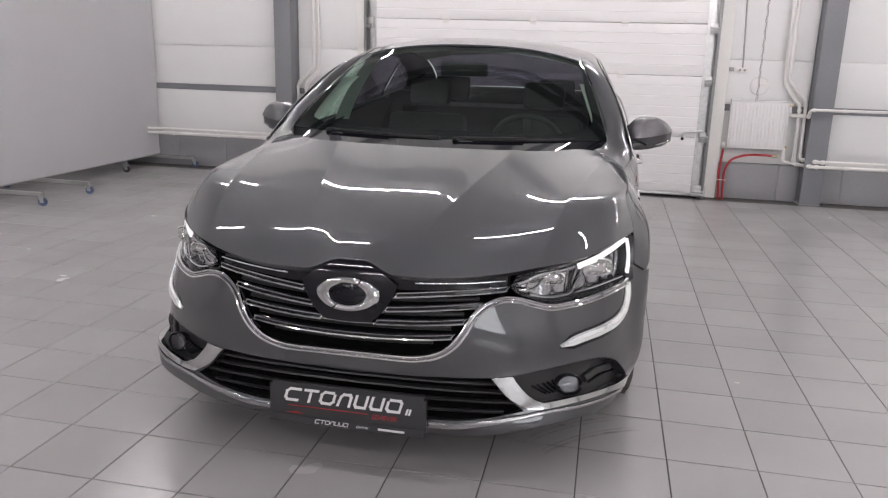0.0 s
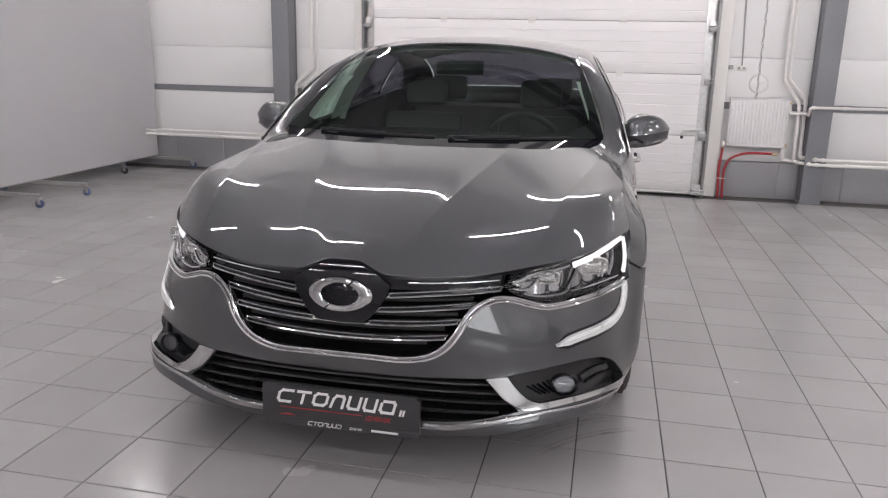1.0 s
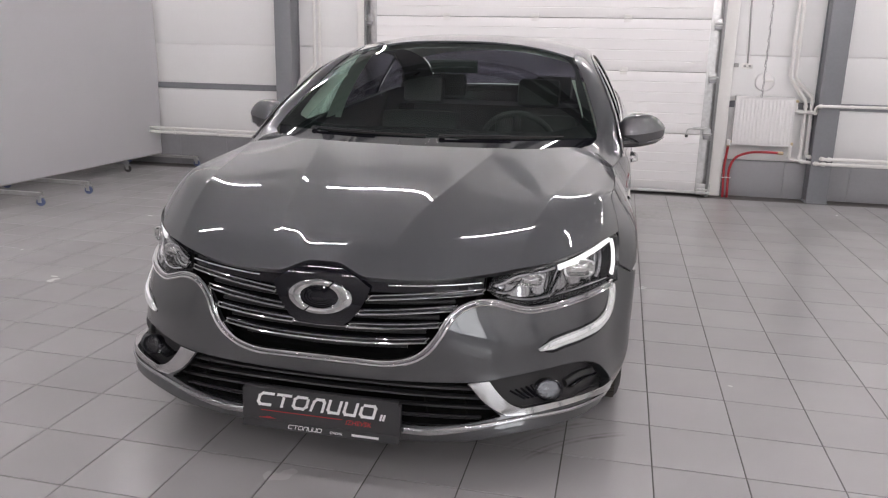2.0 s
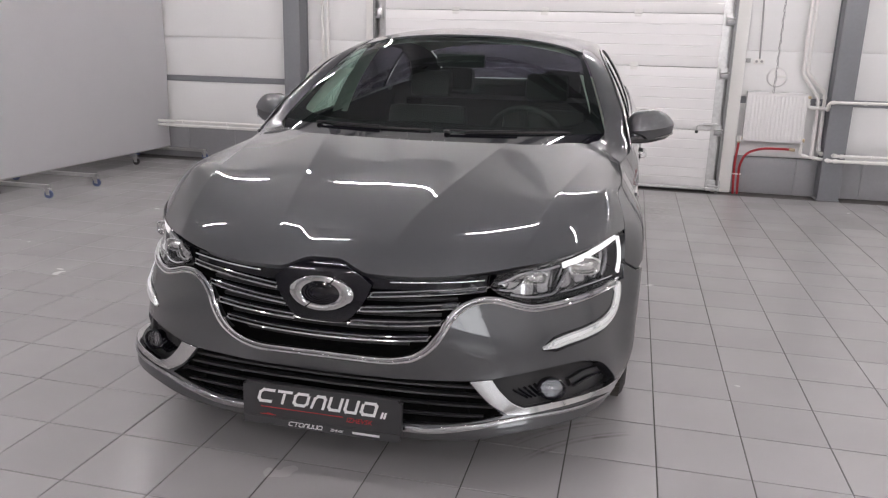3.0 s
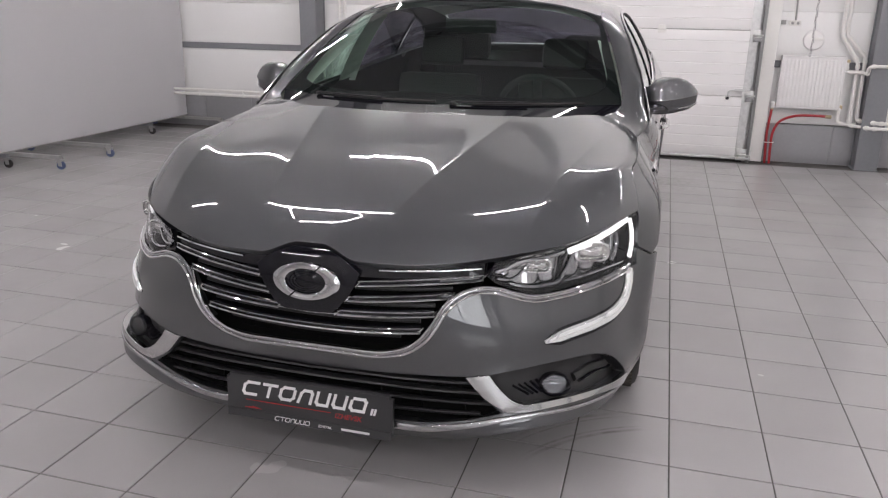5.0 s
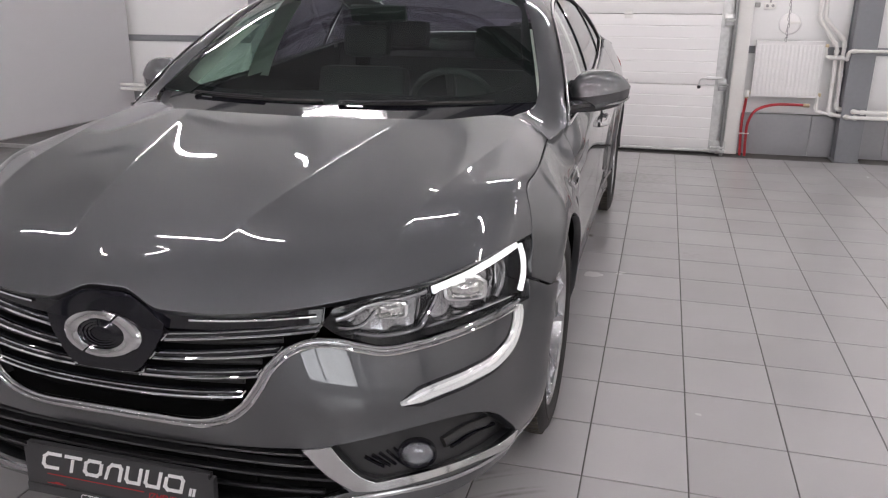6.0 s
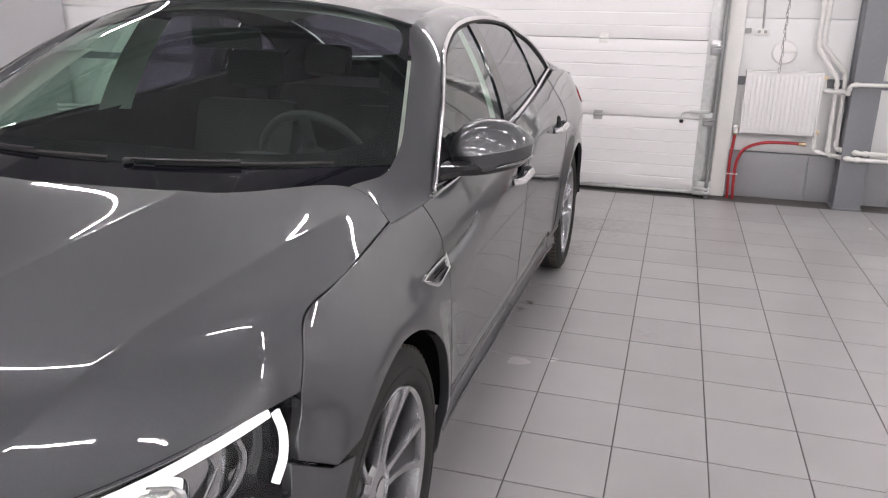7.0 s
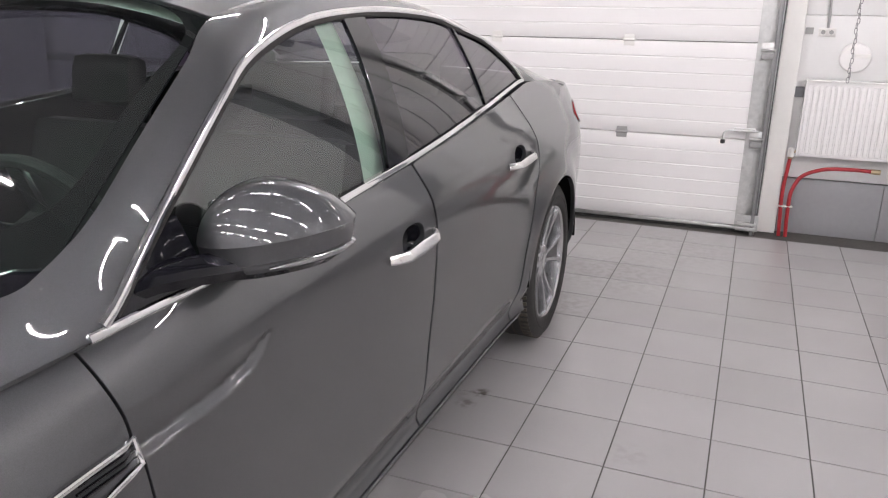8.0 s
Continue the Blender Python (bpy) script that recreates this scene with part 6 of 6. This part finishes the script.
def door_section(z0, z1, ribs):
    """One section: a ribbed sheet with shallow grooves across it."""
    bm = bmesh.new()
    prof = [(DOOR_Y + 0.012, z0 + 0.0015), (DOOR_Y + 0.002, z0 + 0.004), (DOOR_Y, z0 + 0.008)]
    for r in ribs:
        prof += [(DOOR_Y, r - 0.006), (DOOR_Y + 0.0035, r - 0.002), (DOOR_Y + 0.0035, r + 0.002), (DOOR_Y, r + 0.006)]
    prof += [(DOOR_Y, z1 - 0.008), (DOOR_Y + 0.002, z1 - 0.004), (DOOR_Y + 0.012, z1 - 0.0015), (DOOR_Y + 0.04, z1 - 0.0015), (DOOR_Y + 0.04, z0 + 0.0015)]
    a = [bm.verts.new((-2.575, y, z)) for y, z in prof]
    b = [bm.verts.new((0.905, y, z)) for y, z in prof]
    for k in range(len(prof)):
        j = (k + 1) % len(prof)
        bm.faces.new((a[k], a[j], b[j], b[k]))
    bm.faces.new(a[::-1])
    bm.faces.new(b)
    bmesh.ops.recalc_face_normals(bm, faces=bm.faces[:])
    part("door_section", bm, door_white, door)


cuts = [0.045, 0.615, 1.215, 1.715, 2.215, 2.715, 3.30]
for z0, z1 in zip(cuts, cuts[1:]):
    n = 5 if z1 - z0 > 0.55 else 4
    door_section(z0, z1, [z0 + (z1 - z0) * (k + 1) / (n + 1) for k in range(n)])
part("bottom_seal", boxes((-2.58, DOOR_Y + 0.002, 0.0, 0.91, DOOR_Y + 0.05, 0.022), bevel=0.004), rubber, door, "black rubber bottom seal")
part("bottom_rail", boxes((-2.58, DOOR_Y - 0.004, 0.022, 0.91, DOOR_Y + 0.042, 0.046), bevel=0.003), galvanised, door)
for x in (-2.575, 0.845):
    part("end_cap", boxes((x, DOOR_Y - 0.003, 0.05, x + 0.062, DOOR_Y - 0.0005, 3.28)), galvanised, door, "galvanised end strip")
for z, mname, mm in ((0.615, "hinge", socket_grey), (1.215, "hinge", plastic_white), (1.715, "hinge", plastic_white), (2.215, "hinge", plastic_white)):
    for x in (-1.76, -0.85, 0.06):
        h = new(mname)
        h.parent = door
        h.location = (x, DOOR_Y, z)
        part("leaf", boxes((-0.035, -0.007, 0.004, 0.035, -0.0005, 0.036), (-0.035, -0.007, -0.036, 0.035, -0.0005, -0.004), bevel=0.002), mm, h)
        bm = bmesh.new()
        tube(bm, [(-0.04, -0.010, 0), (0.04, -0.010, 0)], 0.008, 10)
        part("knuckle", bm, mm, h)

for x, s in ((0.955, 1), (-2.625, -1)):
    tr = thing("door_track", "dark steel roller track with galvanised brackets at the door", "door track", "door tracks")
    tr.location = (x, 8.06, 0)
    part("rail", boxes((-0.012, -0.028, 0.0, 0.012, -0.024, 3.4), (0.010 * s - 0.002, -0.028, 0.0, 0.010 * s + 0.002, 0.05, 3.4), (-0.012, 0.046, 0.0, 0.012, 0.05, 3.4), bevel=0.001), dark_steel, tr)
    part("back_plate", boxes((min(-0.055 * s, 0.016 * s), 0.075, 0.0, max(-0.055 * s, 0.016 * s), 0.080, 3.4)), galvanised, tr, "galvanised cover strip")
    part("angle", boxes((0.018 * s - 0.003, 0.0, 0.0, 0.018 * s + 0.003, 0.19, 3.4), bevel=0.001), galvanised, tr, "galvanised angle")
    for z in (0.62, 1.165, 1.665, 2.2):
        br = new("roller_bracket")
        br.parent = tr
        br.location = (-0.045 * s, -0.005, z)
        part("plate", boxes((-0.04, 0.0, -0.055, 0.04, 0.006, 0.055), bevel=0.002), galvanised, br)
        part("housing", boxes((-0.035, -0.028, -0.045, 0.035, 0.0, -0.008), bevel=0.005), dark_steel, br, "dark roller carrier")
        bm = bmesh.new()
        tube(bm, [(-0.04, -0.018, 0.01), (0.045 * s, -0.018, 0.01)], 0.009, 10)
        part("axle", bm, galvanised, br)
    part("foot_bracket", boxes((-0.10, -0.03, 0.03, 0.03, 0.012, 0.055), (-0.09, -0.03, 0.062, 0.02, 0.01, 0.082), (-0.10, 0.0, 0.02, 0.035, 0.01, 0.13), bevel=0.003), galvanised, tr, "galvanised foot bracket")
for x0, x1 in ((0.985, 1.10), (-2.76, -2.655)):
    tagged(obj("trim", boxes((x0, 8.17, 0.0, x1, 8.30, 3.5), bevel=0.004), plastic_white), "white sheet-metal door jamb", "door jamb", kind="structure")
tagged(obj("trim", boxes((-2.655, 8.22, 3.28, 0.985, 8.30, 3.5), bevel=0.004), plastic_white), "white sheet-metal door header", "door jamb", kind="structure")

lock = thing("door_lock", "steel slide lock with black knob on the door", "door lock")
bm = bmesh.new()
tube(bm, rounded([(0.712, DOOR_Y - 0.045, 0.600), (0.712, DOOR_Y - 0.045, 0.672), (0.78, DOOR_Y - 0.04, 0.676), (0.92, DOOR_Y - 0.03, 0.676)], 0.03), 0.006, 10)
part("lever", bm, galvanised, lock)
bm = bmesh.new()
lathe(bm, [(0.006, 0), (0.014, 0.004), (0.016, 0.016), (0.012, 0.028)], 16, pose(0.712, DOOR_Y - 0.045, 0.588))
part("knob", bm, black_matt, lock, "black knob")
part("slide", boxes((0.77, DOOR_Y - 0.036, 0.664, 0.90, DOOR_Y - 0.001, 0.690), bevel=0.004), galvanised, lock)

# ---- heating: radiators, pipes, hoses ----
def radiator(x0, x1, z0, z1, y):
    r = thing("radiator", "white enamelled panel radiator hung on the wall", "radiator", "radiators")
    part("side_cover", boxes((x0, y, z0, x0 + 0.012, y + 0.09, z1), bevel=0.003), enamel, r)
    part("side_cover", boxes((x1 - 0.012, y, z0, x1, y + 0.09, z1), bevel=0.003), enamel, r)
    part("top_grid", boxes((x0, y, z1 - 0.006, x1, y + 0.09, z1 + 0.004), bevel=0.002), enamel, r)
    bm = bmesh.new()
    n = int((x1 - x0) / 0.033)
    w = (x1 - x0 - 0.02) / n
    box(bm, x0 + 0.010, y + 0.012, z0 + 0.004, x1 - 0.010, y + 0.03, z1 - 0.007)
    part("panel", bm, enamel, r)
    for k in range(n):
        a = x0 + 0.01 + k * w
        part("rib", boxes((a + 0.005, y, z0 + 0.022, a + w - 0.005, y + 0.0125, z1 - 0.028), bevel=0.005), enamel, r)
    part("valve", boxes((x1 + 0.001, y + 0.03, z1 - 0.05, x1 + 0.035, y + 0.055, z1 - 0.02), bevel=0.006), brass, r, "brass valve")
    part("valve", boxes((x1 + 0.001, y + 0.03, z0 + 0.01, x1 + 0.03, y + 0.055, z0 + 0.045), bevel=0.006), brass, r, "brass valve")
    part("bracket", boxes((x0 + 0.08, y + 0.09, z1 - 0.10, x0 + 0.11, 8.25, z1 - 0.06), (x1 - 0.11, y + 0.09, z1 - 0.10, x1 - 0.08, 8.25, z1 - 0.06)), enamel, r)
    return r


radiator(1.155, 1.700, 0.525, 1.000, 8.12)
radiator(-3.30, -2.80, 0.525, 1.000, 8.12)


def pipe(points, radius=0.016, label="white plastic heating pipe clipped to the wall", r=0.03):
    t = thing("pipe", label, "pipe", "heating pipes")
    bm = bmesh.new()
    tube(bm, rounded(points, r), radius, 12)
    part("run", bm, plastic_white, t)
    for a, b, c in zip(points, points[1:], points[2:]):
        b = Vector(b)
        for q in (Vector(a), Vector(c)):
            d = (q - b).normalized()
            bm = bmesh.new()
            tube(bm, [b + d * 0.022, b + d * 0.05], radius * 1.32, 12)
            part("socket", bm, plastic_white, t)
    for a, b in zip(points, points[1:]):
        a, b = Vector(a), Vector(b)
        n = int((b - a).length / 0.55)
        for k in range(n):
            c = a + (b - a) * (k + 0.5) / n
            d = (b - a).normalized() * 0.012
            bm = bmesh.new()
            tube(bm, [c - d, c + d], radius * 1.28, 10)
            part("clip", bm, plastic_white, t)
    return t


PY = 8.165
pipe([(1.605, PY, TOP), (1.632, PY, 1.185), (1.800, PY, 0.955), (1.806, PY - 0.02, 0.395), (1.95, 7.985, 0.392), (XE, 7.985, 0.405)])
pipe([(1.655, PY, TOP), (1.672, PY, 1.195), (1.852, PY, 1.005), (1.862, PY - 0.02, 0.442), (2.0, 7.985, 0.440), (XE, 7.985, 0.455)])
pipe([(1.715, 8.16, 0.955), (1.715, 8.16, 0.868), (1.875, 8.13, 0.868), (1.858, 8.0, 0.868), (1.858, 7.985, 0.936), (XE, 7.985, 0.96)], 0.014)
pipe([(1.705, 8.16, 0.545), (1.705, 8.15, 0.41), (1.81, 8.14, 0.395)], 0.014)
pipe([(-3.25, PY, TOP), (-3.255, PY, 1.175), (-3.445, PY, 1.00), (-3.45, PY, 0.445), (-3.52, 7.96, 0.445), (XW, 7.96, 0.45)])
pipe([(-3.19, PY, TOP), (-3.195, PY, 1.150), (-3.35, PY, 0.99), (-3.36, PY, 0.40), (-3.5, 7.96, 0.40), (XW, 7.96, 0.40)])


def hose(points, r=0.012):
    t = thing("hose", "red plastic heating hose going into the floor", "hose", "red hoses")
    at = spline(points)
    bm = bmesh.new()
    tube(bm, [at(k / 50) for k in range(51)], r, 12)
    part("run", bm, red_pipe, t)
    d = Vector(at(0.03)) - Vector(at(0))
    bm = bmesh.new()
    tube(bm, [Vector(points[0]) - d * 0.5, Vector(points[0]) + d * 1.6], r * 1.35, 12)
    part("fitting", bm, brass, t, "brass hose fitting")
    return t


hose([(1.128, 8.14, 0.53), (1.122, 8.14, 0.44), (1.112, 8.13, 0.30), (1.118, 8.12, 0.12), (1.125, 8.12, 0.0)])
hose([(1.635, 8.14, 0.462), (1.50, 8.135, 0.466), (1.32, 8.13, 0.452), (1.21, 8.125, 0.40), (1.165, 8.12, 0.31), (1.158, 8.115, 0.15), (1.165, 8.11, 0.0)])
vl = thing("hose_valve", "white plastic elbow valve under the radiator", "valve")
bm = bmesh.new()
lathe(bm, [(0.016, 0), (0.02, 0.01), (0.02, 0.05), (0.012, 0.06)], 16, pose(1.128, 8.14, 0.52))
part("body", bm, plastic_white, vl)
bm = bmesh.new()
tube(bm, [(1.128, 8.14, 0.555), (1.165, 8.14, 0.555)], 0.011, 10)
part("branch", bm, brass, vl)
tie = thing("hose_tie", "white cable tie round the red hoses", "cable tie")
part("band", boxes((1.096, 8.105, 0.196, 1.182, 8.135, 0.204), bevel=0.002), plastic_white, tie)

# ---- sockets, disc, chain ----
so = thing("wall_socket", "white double wall socket", "socket")
part("plate", boxes((1.185, 8.235, 1.262, 1.285, 8.249, 1.312), bevel=0.004), plastic_white, so)
for x in (1.212, 1.258):
    bm = bmesh.new()
    lathe(bm, [(0.019, 0.0), (0.019, 0.006), (0.016, 0.007), (0.015, 0.002)], 20, pose(x, 8.2345, 1.287, 90))
    part("outlet", bm, plastic_white, so)
    bm = bmesh.new()
    lathe(bm, [(0.013, 0.0), (0.013, 0.0012)], 16, pose(x, 8.2335, 1.287, 90))
    part("well", bm, socket_grey, so)
bx = thing("junction_box", "grey plastic junction box on the wall", "box")
part("body", boxes((1.112, 8.232, 1.274, 1.157, 8.249, 1.314), bevel=0.004), socket_grey, bx)
cd = thing("conduit", "grey cable conduit down to the socket", "conduit")
bm = bmesh.new()
tube(bm, rounded([(1.205, 8.236, TOP), (1.208, 8.236, 1.9), (1.236, 8.236, 1.36), (1.236, 8.236, 1.312)], 0.1), 0.008, 10)
part("tube", bm, socket_grey, cd)
dc = thing("wall_disc", "round white plastic fan cover on the wall", "fan cover")
bm = bmesh.new()
lathe(bm, [(0.088, 0.0), (0.090, 0.012), (0.082, 0.024), (0.05, 0.034), (0.02, 0.037)], 40, pose(1.412, 8.249, 1.140, 90))
part("cover", bm, enamel, dc)
bm = bmesh.new()
box(bm, -0.045, -0.008, -0.012, 0.045, 0.0, 0.012, bevel=0.004)
bmesh.ops.transform(bm, matrix=pose(1.45, 8.216, 1.152), verts=bm.verts[:])
part("badge_plate", bm, plastic_white, dc)

chain = thing("hoist_chain", "galvanised hand chain hanging from the door hoist", "chain")
bm = bmesh.new()
ring = []
for k in range(16):
    a = 2 * math.pi * k / 16
    ring.append((0.0075 * math.cos(a), 0, 0.0115 * math.sin(a) + (0.006 if math.sin(a) > 0 else -0.006)))
tube(bm, ring, 0.0024, 6, closed=True)
link = part("link", bm, dark_steel, chain)
link.location = (1.375, 8.075, 1.015)
for k in range(1, 136):
    o = new("link", link.data)
    o.parent = chain
    o.location = (1.375 + (0.006 if k % 4 < 2 else 0.0), 8.075, 1.015 + k * 0.0285)
    o.rotation_euler = (0, 0, radians(90 * (k % 2) + 20))

# ---- white boards on castors ----
def foot_bar(t, x0, x1, y, wheels, dark):
    b = new("foot")
    b.parent = t
    part("bar", boxes((x0, y - 0.02, 0.088, x1, y + 0.02, 0.118), bevel=0.002), galvanised if not dark else column_grey, b)
    for x in wheels:
        c = new("castor")
        c.parent = t
        c.location = (x, y, 0)
        bm = bmesh.new()
        lathe(bm, [(0.012, -0.011), (0.033, -0.011), (0.036, -0.006), (0.036, 0.006), (0.033, 0.011), (0.012, 0.011)], 28, pose(0.012, 0, 0.036, 90, 0, 20))
        part("wheel", bm, rubber if dark else blue_wheel, c)
        part("fork", boxes((-0.012, -0.018, 0.03, 0.03, -0.013, 0.075), (-0.012, 0.013, 0.03, 0.03, 0.018, 0.075), (-0.02, -0.018, 0.072, 0.032, 0.018, 0.088), bevel=0.002), galvanised if not dark else dark_steel, c)


blue_wheel = mat("blue_grey_castor", (0.10, 0.13, 0.24), 0.4, grain=0.1)
for y0, y1, feet in ((3.62, 8.16, (3.9, 5.59, 6.21, 8.12)),):
    bd = thing("rolling_board", "tall white screen sheet on a steel frame with castors", "screen board")
    bm = bmesh.new()
    n = 60
    rows = []
    for i in range(n + 1):
        y = y0 + (y1 - y0) * i / n
        rows.append([bm.verts.new((-5.20 + 0.012 * math.sin(y * 2.1 + j * 0.4) * (0.5 + 0.5 * math.sin(j * 0.9)), y, 0.135 + 2.35 * j / 20)) for j in range(21)])
    for r0, r1 in zip(rows, rows[1:]):
        for j in range(20):
            bm.faces.new((r0[j], r1[j], r1[j + 1], r0[j + 1]))
    bmesh.ops.solidify(bm, geom=bm.faces[:], thickness=0.018)
    bmesh.ops.recalc_face_normals(bm, faces=bm.faces[:])
    part("sheet", bm, board_cloth, bd, "white stretched sheet")
    part("frame", boxes((-5.245, y0, 0.12, -5.222, y1, 0.15), (-5.245, y0, 2.44, -5.222, y1, 2.47), (-5.245, y0, 0.15, -5.222, y0 + 0.03, 2.44), (-5.245, y1 - 0.03, 0.15, -5.222, y1, 2.44), bevel=0.002), galvanised, bd)
    for y in feet:
        foot_bar(bd, -5.66, -4.73, y, (-5.64, -4.745), False)
for y in (7.47, 5.50):
    st = thing("castor_base", "dark steel bar with black castors under the boards", "castor base", "castor bases")
    foot_bar(st, -5.86, -5.19, y, (-5.83, -5.205), True)

# ---- floor tiles: those round the car and the walk singly, the rest joined ----
def tile_mesh(w):
    bm = bmesh.new()
    e = 0.0016
    a = [bm.verts.new((x, y, -0.0030)) for x, y in ((0, 0), (w, 0), (w, w), (0, w))]
    b = [bm.verts.new((x, y, -0.0007)) for x, y in ((0, 0), (w, 0), (w, w), (0, w))]
    c = [bm.verts.new((x, y, 0.0)) for x, y in ((e, e), (w - e, e), (w - e, w - e), (e, w - e))]
    for k in range(4):
        j = (k + 1) % 4
        bm.faces.new((a[k], a[j], b[j], b[k]))
        bm.faces.new((b[k], b[j], c[j], c[k]))
    bm.faces.new(c)
    me = bpy.data.meshes.new("tile")
    bm.to_mesh(me)
    bm.free()
    me.materials.append(tile_mat)
    return me


side = 0.3005
tile = tile_mesh(side)
rng = random.Random(4)
near_tiles, far = [], []
for i in range(-26, 19):
    for j in range(-27, 20):
        x, y = TILE_X + i * TILE + 0.00225, TILE_Y + j * TILE + 0.00225
        if x < XW or x + side > XE or y < YS or y + side > 8.25:
            continue
        if -4 <= i <= 6 and -1 <= j <= 17 and len(near_tiles) < 300 or -11 <= i < -4 and -2 <= j <= 4 and len(near_tiles) < 300:
            near_tiles.append((x, y))
        else:
            far.append((x, y))
for x, y in near_tiles:
    o = new("tile", tile)
    o.parent = floor
    o.location = (x, y, rng.uniform(-0.0002, 0.0002))
    o.rotation_euler = (rng.uniform(-0.0007, 0.0007), rng.uniform(-0.0007, 0.0007), 0)
src = [tuple(v.co) for v in tile.vertices]
srf = [tuple(p.vertices) for p in tile.polygons]
cos, fcs = [], []
for x, y in far:
    k = len(cos)
    t1, t2 = rng.uniform(-0.0007, 0.0007), rng.uniform(-0.0007, 0.0007)
    cos += [(x + a, y + b, c + t1 * (a - 0.15) + t2 * (b - 0.15)) for a, b, c in src]
    fcs += [tuple(q + k for q in f) for f in srf]
me = bpy.data.meshes.new("floor_tiles")
me.from_pydata(cos, [], fcs)
me.materials.append(tile_mat)
o = new("floor_tiles", me)
o.parent = floor
tagged(o, "grey glazed floor tiles further off", kind="stuff")
